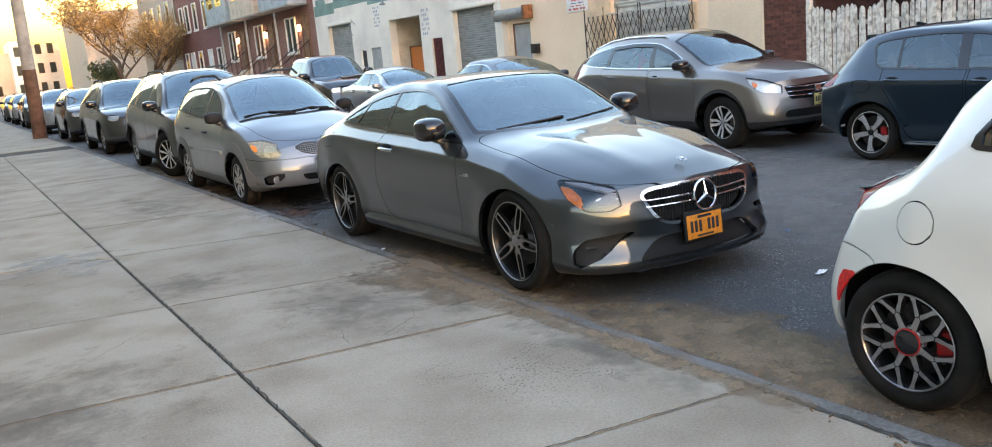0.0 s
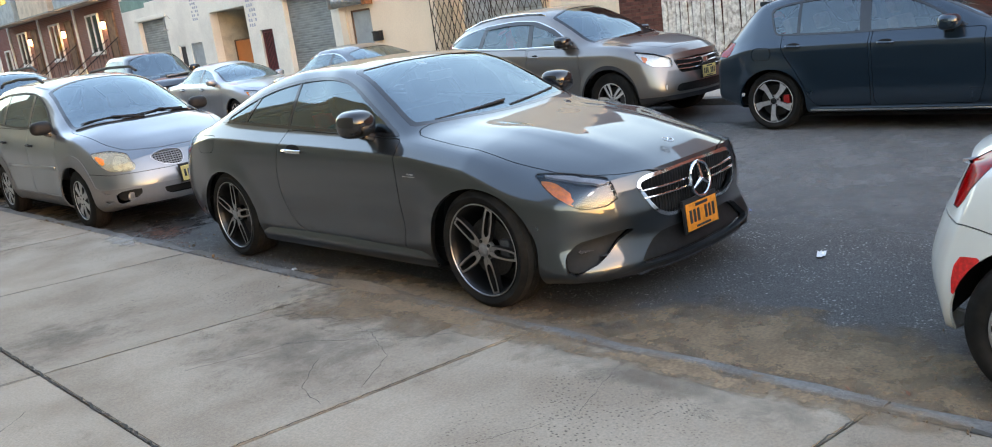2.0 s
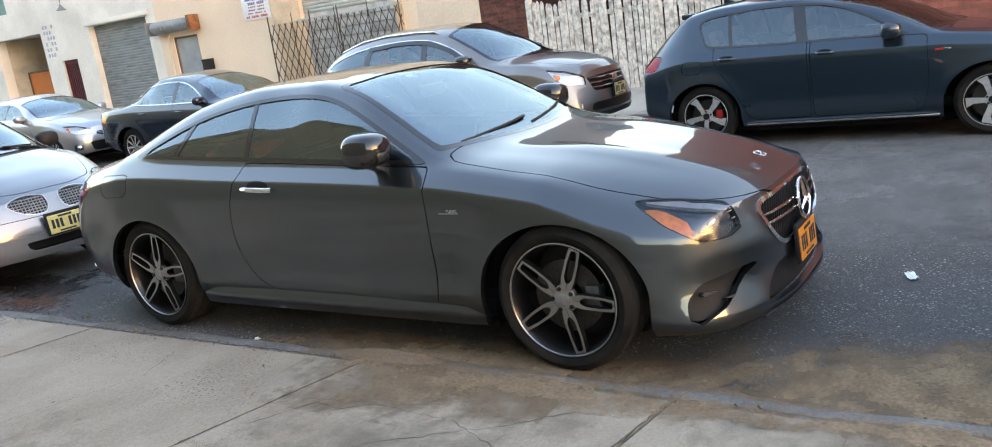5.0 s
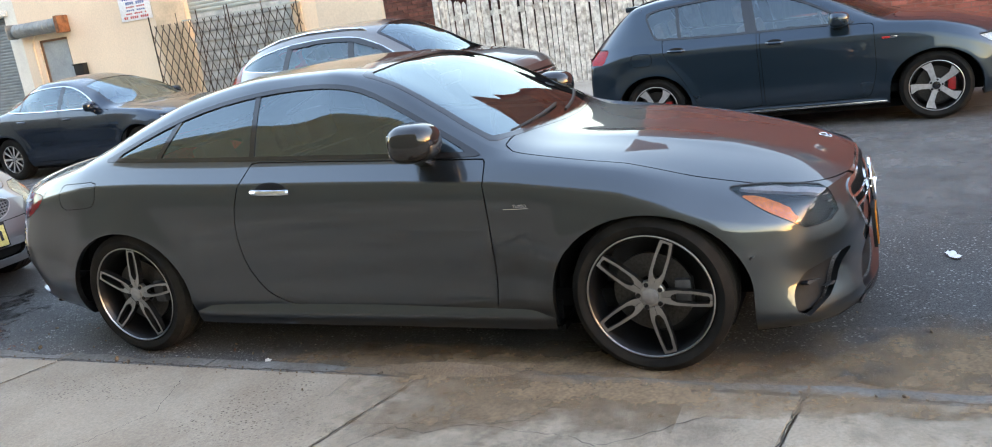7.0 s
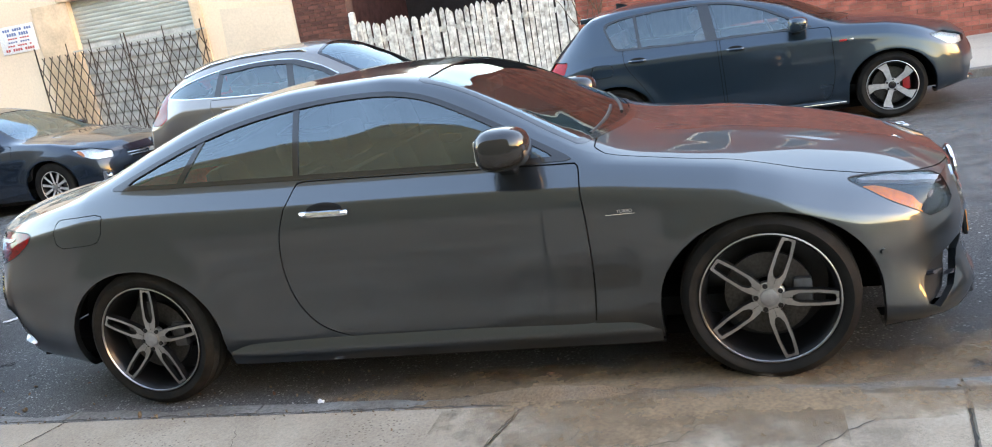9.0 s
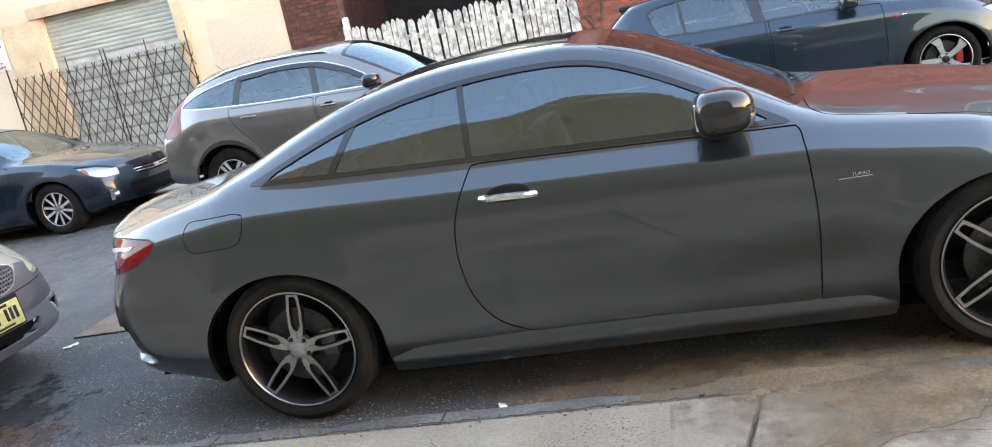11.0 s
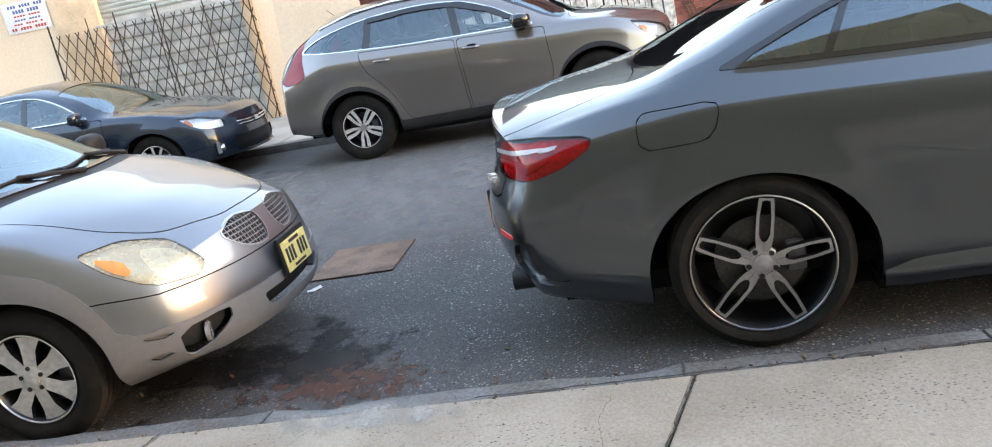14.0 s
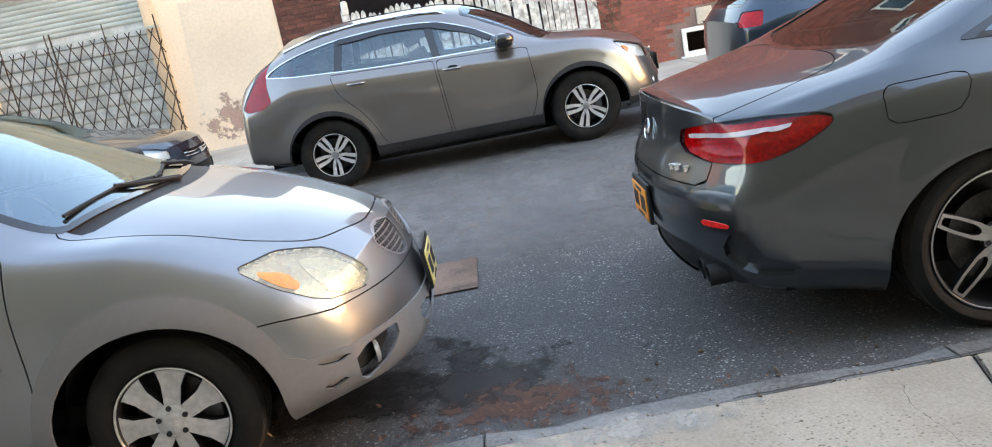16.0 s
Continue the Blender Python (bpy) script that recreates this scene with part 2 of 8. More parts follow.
def bend(pts, r=0.05, n=5):
    """A closed outline with rounded corners."""
    out, c = [], len(pts)
    for i in range(c):
        a, p, b = (np.array(pts[(i + k - 1) % c][:2], float) for k in range(3))
        rr = pts[i][2] if len(pts[i]) > 2 else r
        u, v = a - p, b - p
        lu, lv = np.linalg.norm(u), np.linalg.norm(v)
        s, e = p + u / lu * min(rr, lu * 0.48), p + v / lv * min(rr, lv * 0.48)
        for t in np.linspace(0, 1, n):
            out.append((1 - t) ** 2 * s + 2 * t * (1 - t) * p + t * t * e)
    return np.array(out)


def outline_distance(poly, a, b):
    """Signed distance of points (a, b) to a closed outline: inside is negative."""
    P = np.stack([a, b], -1)
    best = np.full(len(P), 1e9)
    inside = np.zeros(len(P), bool)
    n = len(poly)
    for i in range(n):
        p, q = poly[i], poly[(i + 1) % n]
        e, w = q - p, P - p
        t = np.clip((w @ e) / max(e @ e, 1e-12), 0, 1)
        best = np.minimum(best, ((w - t[:, None] * e) ** 2).sum(-1))
        cross = (p[1] > P[:, 1]) != (q[1] > P[:, 1])
        with np.errstate(divide="ignore", invalid="ignore"):
            xc = (q[0] - p[0]) * (P[:, 1] - p[1]) / (q[1] - p[1]) + p[0]
        inside ^= cross & (P[:, 0] < xc)
    return np.where(inside, -1, 1) * np.sqrt(best)


class Skin:
    """A surface that can be parted along outlines and keeps its smooth normals."""

    def __init__(self, V, N, F):
        self.V, self.N, self.F = np.asarray(V, float).reshape(-1, 3), np.asarray(N, float).reshape(-1, 3), F

    def centres(self):
        return np.array([self.V[list(f)].mean(0) for f in self.F]).reshape(-1, 3), np.array([self.N[list(f)].mean(0) for f in self.F]).reshape(-1, 3)

    def split(self, f, where=None):
        """Inside (f < 0) and outside skins; faces outside where stay outside."""
        if not self.F:
            return Skin([], [], []), self
        val = f(self.V)
        val[np.abs(val) < 1e-5] = 0
        sel = np.ones(len(self.F), bool)
        if where is not None:
            sel = where(*self.centres())
        V, N, cut = list(self.V), list(self.N), {}
        ins, out = [], []
        for face, s in zip(self.F, sel):
            v = [val[i] for i in face]
            if not s or min(v) >= 0:
                out.append(face)
                continue
            if max(v) <= 0:
                ins.append(face)
                continue
            a, b = [], []
            for k in range(len(face)):
                i, j = face[k], face[(k + 1) % len(face)]
                if val[i] <= 0:
                    a.append(i)
                if val[i] >= 0:
                    b.append(i)
                if val[i] * val[j] < 0:
                    key = (min(i, j), max(i, j))
                    if key not in cut:
                        t = val[i] / (val[i] - val[j])
                        V.append(self.V[i] * (1 - t) + self.V[j] * t)
                        N.append(self.N[i] * (1 - t) + self.N[j] * t)
                        cut[key] = len(V) - 1
                    a.append(cut[key])
                    b.append(cut[key])
            if len(a) > 2:
                ins.append(tuple(a))
            if len(b) > 2:
                out.append(tuple(b))
        return Skin(V, N, ins).tidy(), Skin(V, N, out).tidy()

    def tidy(self):
        use = sorted({i for f in self.F for i in f})
        new_id = {o: k for k, o in enumerate(use)}
        return Skin(self.V[use], self.N[use], [tuple(new_id[i] for i in f) for f in self.F])

    def sides(self):
        """The halves at x < 0 and x > 0."""
        c, _ = self.centres() if self.F else (np.zeros((0, 3)), 0)
        return [Skin(self.V, self.N, [f for f, p in zip(self.F, c) if (p[0] < 0) == left]).tidy() for left in (True, False)]

    def sunk(self, d):
        return Skin(self.V - d * self.N / np.linalg.norm(self.N, axis=1)[:, None], self.N, self.F)

    def join(self, other):
        o = len(self.V)
        return Skin(np.vstack([self.V, other.V]), np.vstack([self.N, other.N]), self.F + [tuple(i + o for i in f) for f in other.F])

    def mesh(self, name, rim=0.0):
        """Mesh data, with its open edges turned inwards by rim."""
        V, N, F = [tuple(v) for v in self.V], [tuple(n) for n in self.N], list(self.F)
        if rim:
            count = {}
            for f in self.F:
                for k in range(len(f)):
                    e = (f[k], f[(k + 1) % len(f)])
                    if (e[1], e[0]) in count:
                        count[(e[1], e[0])] = 0
                    else:
                        count[e] = 1
            for (i, j), c in count.items():
                if c:
                    p, q = self.V[i], self.V[j]
                    ni, nj = (self.N[k] / np.linalg.norm(self.N[k]) for k in (i, j))
                    w = np.cross(q - p, ni)
                    if np.linalg.norm(w) < 1e-9:
                        continue
                    w = w / np.linalg.norm(w)
                    o = len(V)
                    V += [tuple(p), tuple(q), tuple(q - rim * nj), tuple(p - rim * ni)]
                    N += [tuple(w)] * 4
                    F.append((o + 3, o + 2, o + 1, o))
        me = bpy.data.meshes.new(name)
        me.from_pydata(V, [], F)
        for p in me.polygons:
            p.use_smooth = True
        me.normals_split_custom_set_from_vertices(N)
        return me


def body_skin(sp, ny=120, dense=1.0):
    """The closed outer skin of a car body from its side, plan and roof lines. The car looks to -y; y = 0 at the front axle."""
    y0, y1 = sp["ends"]
    W = sp["width"]
    ys = np.linspace(y0, y1, ny)
    g = {k: curve(*zip(*sp[k]), ys) for k in ("zb", "zs", "zt", "zr", "wm", "wr")}
    tuck = sp.get("tuck", 0.07)
    ridge = sp.get("ridge", (0.82, 0.010))
    segs = [max(1, int(round(k * dense))) for k in (2, 3, 6, 6, 5, 9, 5, 6)]
    rows = []
    for i in range(ny):
        zb, zs, zt, zr, wm, wr = (g[k][i] for k in ("zb", "zs", "zt", "zr", "wm", "wr"))
        hs = zs - zb
        P = np.array([(wm - 0.28, zb), (wm - 0.075, zb + 0.004), (wm - 0.022, zb + 0.10 * hs), (wm, zb + 0.5 * hs), (wm - ridge[1], zb + ridge[0] * hs), (wm - tuck, zs), (wr, zr), (wr * 0.62, zr + (zt - zr) * 0.74), (0, zt)])
        d = np.maximum(np.linalg.norm(np.diff(P, axis=0), axis=1), 1e-4) ** 0.8
        s = np.r_[0, np.cumsum(d)]
        m = np.zeros_like(P)
        m[0] = (P[1] - P[0]) / d[0]
        m[-1] = np.array(((P[-1] - P[-2])[0] / d[-1], 0))
        for k in range(1, len(P) - 1):
            a, b = (P[k] - P[k - 1]) / d[k - 1], (P[k + 1] - P[k]) / d[k]
            m[k] = (a * d[k] + b * d[k - 1]) / (d[k] + d[k - 1])
        pts = []
        crisp = sp.get("crisp", 0.0)
        for k, n in enumerate(segs):
            # the shoulder line is a crease: each side keeps its own slope
            slope = (P[k + 1] - P[k]) / d[k]
            m0 = m[k] * (1 - crisp) + slope * crisp if k == 4 else m[k]
            m1 = m[k + 1] * (1 - crisp) + slope * crisp if k == 3 else m[k + 1]
            for t in np.arange(n) / n:
                p = (2 * t**3 - 3 * t**2 + 1) * P[k] + (t**3 - 2 * t**2 + t) * d[k] * m0 + (3 * t**2 - 2 * t**3) * P[k + 1] + (t**3 - t**2) * d[k] * m1
                if k == 5:
                    # the side glass is almost flat above the belt line
                    w = min(1.0, max(0.0, (zr - zs - 0.07) / 0.14))
                    flat = P[k] + (P[k + 1] - P[k]) * t + np.array((0.055, 0.02)) * t * (1 - t)
                    p = p * (1 - w) + flat * w
                pts.append(p)
        pts.append(P[-1])
        rows.append(np.array(pts))
    rows = np.array(rows)
    nv = rows.shape[1]
    V, F = [], []
    full = []
    for i in range(ny):
        h = rows[i]
        line = [(-x, ys[i], z) for x, z in h] + [(x, ys[i], z) for x, z in h[-2::-1]]
        full.append(line)
        V += line
    m = len(full[0])
    idx = lambda i, k: i * m + k
    for i in range(ny - 1):
        for k in range(m - 1):
            F.append((idx(i, k), idx(i, k + 1), idx(i + 1, k + 1), idx(i + 1, k)))
    # end faces
    nc = 14
    for end, i in ((0, 0), (1, ny - 1)):
        h = rows[i]
        grid = [[None] * (2 * nc + 1) for _ in range(nv)]
        for r in range(nv - 1):
            for c in range(2 * nc + 1):
                s = c / nc - 1
                if c == 0:
                    grid[r][c] = idx(i, r)
                elif c == 2 * nc:
                    grid[r][c] = idx(i, m - 1 - r)
                else:
                    V.append((h[r][0] * s, ys[i], h[r][1]))
                    grid[r][c] = len(V) - 1
        top = idx(i, nv - 1)
        for r in range(nv - 2):
            for c in range(2 * nc):
                q = (grid[r][c], grid[r][c + 1], grid[r + 1][c + 1], grid[r + 1][c])
                F.append(q if end == 0 else q[::-1])
        for c in range(2 * nc):
            q = (grid[nv - 2][c], grid[nv - 2][c + 1], top)
            F.append(q if end == 0 else q[::-1])
    V = np.array(V)
    # rounded nose and tail
    for e, y_end in ((-1, y0), (1, y1)):
        key = "nose" if e < 0 else "tail"
        prof, A, p, L = sp[key]
        u = np.clip(1 - np.abs(V[:, 1] - y_end) / L, 0, 1)
        shift = curve(*zip(*prof), V[:, 2]) + A * (np.abs(V[:, 0]) / W) ** p
        V[:, 1] -= e * shift * u
    # swelling round the wheels
    for ya in (0.0, sp["base"]):
        r = np.hypot((V[:, 1] - ya) * sp["arch"] / (sp["arch"] + sp.get("wide", 0.04)), V[:, 2] - sp["tyre"])
        f = sp.get("flare", 0.018) * np.exp(-(np.maximum(r - sp["arch"], 0) / 0.07) ** 2) * (np.abs(V[:, 0]) > 0.75 * W) * (V[:, 2] < sp["tyre"] + sp["arch"] + 0.16)
        V[:, 0] += np.sign(V[:, 0]) * f
    for z, depth, spread in sp.get("creases", ()):
        k = np.exp(-((V[:, 2] - z) / spread) ** 2) * (np.abs(V[:, 0]) > 0.8 * W) * np.clip((V[:, 1] - 0.25) / 0.3, 0, 1) * np.clip((sp["base"] - 0.25 - V[:, 1]) / 0.3, 0, 1)
        V[:, 0] -= np.sign(V[:, 0]) * depth * k
    for fn in sp.get("shape", ()):
        fn(V)
    # normals of the whole skin
    N = np.zeros_like(V)
    for f in F:
        a, b, c = V[f[0]], V[f[1]], V[f[2]]
        n = np.cross(b - a, c - a)
        if len(f) == 4:
            n = n + np.cross(c - a, V[f[3]] - a)
        for k in f:
            N[k] += n
    N /= np.maximum(np.linalg.norm(N, axis=1), 1e-12)[:, None]
    out = (N * (V - np.array((0, (y0 + y1) / 2, 0.6)))).sum(1).mean()
    if out < 0:
        N, F = -N, [f[::-1] for f in F]
    return Skin(V, N, F)


SIDE = lambda c, n: np.abs(n[:, 0]) > 0.25


def in_side(poly, r=0.04):
    p = bend(poly, r)
    return lambda V: outline_distance(p, V[:, 1], V[:, 2])


def in_plan(poly, r=0.06):
    p = bend(poly, r)
    return lambda V: outline_distance(p, np.abs(V[:, 0]), V[:, 1])


def in_front(poly, r=0.03):
    p = bend(poly, r)
    return lambda V: outline_distance(p, np.abs(V[:, 0]), V[:, 2])


def in_wrap(poly, corner, W, e, r=0.03):
    """Outline round a corner of the car: first coordinate runs back along the side (> 0) and in along the end (< 0)."""
    p = bend(poly, r)
    return lambda V: outline_distance(p, e * (V[:, 1] - corner) + np.abs(V[:, 0]) - W, V[:, 2])


def grown(f, d):
    return lambda V: f(V) - d


# ---- cars ----
RIMS = {}


def spoke_shapes(style, r0, r1):
    """Spoke outlines in the wheel plane and how often they repeat."""
    if style == "twin":
        out = []
        for s in (-1, 1):
            out.append([(0.018 * s, r0 * 0.7), (0.028 * s, r0 * 1.0), (0.034 * s, r0 * 1.6), (0.034 * s, r1 * 0.72), (0.029 * s, r1 * 0.93), (0.026 * s, r1), (0.0, r1), (0.0, r1 * 0.965), (0.015 * s, r1 * 0.95), (0.0215 * s, r1 * 0.72), (0.0205 * s, r0 * 1.75), (0.010 * s, r0 * 1.38), (0.0, r0 * 1.3), (0.0, r0 * 0.7)])
        return out, 5
    if style == "broad":
        out = []
        for s in (-1, 1):
            out.append([(0.002 * s, r0 * 0.7), (0.030 * s, r0 * 0.9), (0.046 * s, r0 * 1.6), (0.056 * s, r1), (0.012 * s, r1), (0.010 * s, r0 * 1.7), (0.002 * s, r0 * 1.2)])
        return out, 5
    if style == "blade":
        return [[(-0.026, r0 * 0.7), (-0.018, r0 * 1.2), (-0.012, r1 * 0.7), (-0.040, r1 * 0.98), (0.052, r1 * 0.97), (0.050, r1 * 0.74), (0.034, r0 * 1.4), (0.026, r0 * 0.7)]], 5
    if style == "cover":
        return [[(-0.026, r0 * 0.6), (-0.031, r0 * 1.15), (-0.037, r1 * 0.7), (-0.052, r1 * 0.92), (-0.066, r1), (0.066, r1), (0.052, r1 * 0.92), (0.037, r1 * 0.7), (0.031, r0 * 1.15), (0.026, r0 * 0.6)]], 7
    if style == "fork":
        out = []
        for s in (-1, 1):
            out.append([(0.0, r0 * 0.7), (0.022 * s, r0 * 0.9), (0.045 * s, r1 * 0.8), (0.055 * s, r1), (0.026 * s, r1), (0.022 * s, r1 * 0.8), (0.0, r0 * 1.35)])
        return out, 7
    if style == "web":
        out = [[(-0.020, r0 * 0.7), (-0.015, r0 * 1.15), (-0.012, r1 * 0.62), (0.0, r1 * 0.66), (0.012, r1 * 0.62), (0.015, r0 * 1.15), (0.020, r0 * 0.7)]]
        for s in (-1, 1):
            out.append([(0.0, r1 * 0.655), (0.012 * s, r1 * 0.60), (0.046 * s, r1 * 0.86), (0.070 * s, r1 * 0.98), (0.040 * s, r1), (0.030 * s, r1 * 0.90), (0.0, r1 * 0.70)])
        return out, 8
    return [[(-0.014, r0 * 0.7), (-0.018, r1), (0.018, r1), (0.014, r0 * 0.7)]], 10


def wheel_meshes(style, R, rim, width, two_tone=True):
    """Tyre, rim, cap and brake disc; the wheel's axis is x and its outer face looks to +x at x = 0."""
    key = (style, R, rim, width)
    if key in RIMS:
        return RIMS[key]
    out = {}
    bm = bmesh.new()
    w = width
    side = R - rim
    prof = [(-w + 0.03, rim - 0.004), (-w + 0.006, rim + 0.2 * side), (-w, rim + 0.5 * side), (-w + 0.010, R - 0.024), (-w + 0.026, R - 0.007), (-w + 0.062, R - 0.001), (-w + 0.064, R - 0.008), (-w + 0.072, R - 0.008), (-w + 0.074, R), (-w * 0.5 - 0.005, R), (-w * 0.5 - 0.004, R - 0.008), (-w * 0.5 + 0.004, R - 0.008), (-w * 0.5 + 0.005, R), (-0.074, R), (-0.072, R - 0.008), (-0.064, R - 0.008), (-0.062, R - 0.001), (-0.026, R - 0.007), (-0.010, R - 0.024), (0.0, rim + 0.5 * side), (-0.004, rim + 0.22 * side), (-0.014, rim + 0.05 * side), (-0.02, rim - 0.006)]
    add_lathe(bm, prof, 64)
    # worn, dusty tread with grooves cut round it
    for f in bm.faces:
        f.material_index = 1 if min(math.hypot(v.co.y, v.co.z) for v in f.verts) > R - 0.012 else 0
    out["tyre"] = (bm, "tyre")
    bm = bmesh.new()
    r1 = rim - 0.012
    # barrel and lip
    add_lathe(bm, [(-0.018, rim - 0.002), (-0.008, rim - 0.001), (-0.006, rim - 0.006), (-0.012, rim - 0.009), (-0.022, r1 - 0.004), (-0.05, r1 - 0.012), (-w + 0.03, r1 - 0.02), (-w + 0.028, 0.06)], 64)
    for f in bm.faces:
        f.material_index = 1
    for f in bm.faces:
        if sum(v.co.x for v in f.verts) / 4 > -0.0105:
            f.material_index = 0
    shapes, n = spoke_shapes(style, 0.062 if style != "cover" else 0.055, r1)
    dish = {"twin": -0.022, "cover": -0.012, "web": -0.02}.get(style, -0.024)
    for i, s in enumerate(shapes):
        sb = bmesh.new()
        add_prism(sb, s, dish - 0.03, dish, 0.003, 1 if two_tone else 0, 0)
        # spokes fall back towards the hub
        for v in sb.verts:
            r = math.hypot(v.co.y, v.co.z)
            v.co.x += 0.008 * (r / r1) ** 2 if style != "cover" else -0.018 * abs(r / r1 - 0.55)
        out["spoke%d" % i] = (sb, "rim")
    add_lathe(bm, [(dish - 0.03, 0.066), (dish - 0.006, 0.064), (dish - 0.002, 0.058), (dish - 0.002, 0.034)], 32)
    out["rim"] = (bm, "rim")
    bm = bmesh.new()
    add_lathe(bm, [(dish - 0.004, 0.036), (dish + 0.004, 0.035), (dish + 0.007, 0.026), (dish + 0.008, 0.0005)], 24)
    out["hub_cap"] = (bm, "cap")
    if style == "web":
        bm.free()
        bm = bmesh.new()
        add_lathe(bm, [(dish - 0.004, 0.052), (dish + 0.005, 0.050), (dish + 0.008, 0.04), (dish + 0.008, 0.0005)], 28)
        out["hub_cap"] = (bm, "cap")
        bm = bmesh.new()
        add_lathe(bm, [(dish - 0.004, 0.058), (dish + 0.006, 0.057), (dish + 0.007, 0.052), (dish, 0.051)], 28)
        out["cap_ring"] = (bm, "caliper")
    bm = bmesh.new()
    add_lathe(bm, [(dish - 0.006, 0.011), (dish + 0.003, 0.010), (dish + 0.003, 0.0005)], 8)
    for v in bm.verts:
        v.co.z += 0.051
    out["lug_nut"] = (bm, "bolt")
    bm = bmesh.new()
    dr = min(rim * 0.72, 0.17)
    add_lathe(bm, [(-0.11, 0.06), (-0.085, 0.07), (-0.085, dr), (-0.11, dr), (-0.11, 0.06)], 40)
    for k in range(36):
        a = k * math.tau / 36
        for q, rr in enumerate((0.6, 0.75, 0.9)):
            aa = a + q * 0.06
            y, z = dr * rr * math.cos(aa), dr * rr * math.sin(aa)
            o = len(bm.verts)
            add_lathe(bm, [(-0.0845, 0.004), (-0.0843, 0.0002)], 6)
            bm.verts.ensure_lookup_table()
            for v in bm.verts[o:]:
                v.co.y += y
                v.co.z += z
    out["brake_disc"] = (bm, "disc")
    bm = bmesh.new()
    add_box(bm, (-0.13, 0.095, -0.06), (-0.06, 0.165, 0.06), 0.012)
    out["brake_caliper"] = (bm, "caliper")
    done = {}
    for name, (b, m) in out.items():
        me = bpy.data.meshes.new(name)
        bmesh.ops.recalc_face_normals(b, faces=b.faces)
        b.to_mesh(me)
        b.free()
        for p in me.polygons:
            p.use_smooth = True
        me.set_sharp_from_angle(angle=radians(35))
        done[name] = (me, m)
    RIMS[key] = done
    return done


def add_wheel(car, style, R, rim, width, x, y, left, mats, steer=0.0, spin=0.0, far=False):
    """A wheel with its outer face at x; left: it looks to -x."""
    meshes = wheel_meshes(style, R, rim, width)
    me, _ = meshes["rim"]
    if not me.materials:
        me.materials.append(mats["rim"])
        me.materials.append(mats["rim_dark"])
    w = part("wheel", me, None, car)
    turn = (180 if left else 0) + steer
    w.matrix_basis = Matrix.Translation((x, y, R)) @ Matrix.Rotation(radians(turn), 4, "Z") @ Matrix.Rotation(radians(spin), 4, "X")
    for name, (m, mat_key) in meshes.items():
        if name == "rim" or (far and name in ("brake_caliper", "lug_nut")):
            continue
        if name[:5] == "spoke":
            if not m.materials:
                m.materials.append(mats["rim"])
                m.materials.append(mats["rim_dark"])
            count = spoke_shapes(style, 0.06, 0.2)[1]
            for k in range(count):
                part("spoke", m, None, w).matrix_basis = Matrix.Rotation(k * math.tau / count, 4, "X")
            continue
        if name == "lug_nut":
            for k in range(5):
                part(name, m, mats[mat_key], w).matrix_basis = Matrix.Rotation((k + 0.5) * math.tau / 5, 4, "X")
            continue
        ob = part(name, m, mats[mat_key], w)
        if name == "tyre" and len(m.materials) < 2:
            m.materials.append(MAT["tyre_tread"])
        if name == "brake_caliper":
            ob.matrix_basis = Matrix.Rotation(radians(-spin + (0 if left else 180)), 4, "X")
    return w


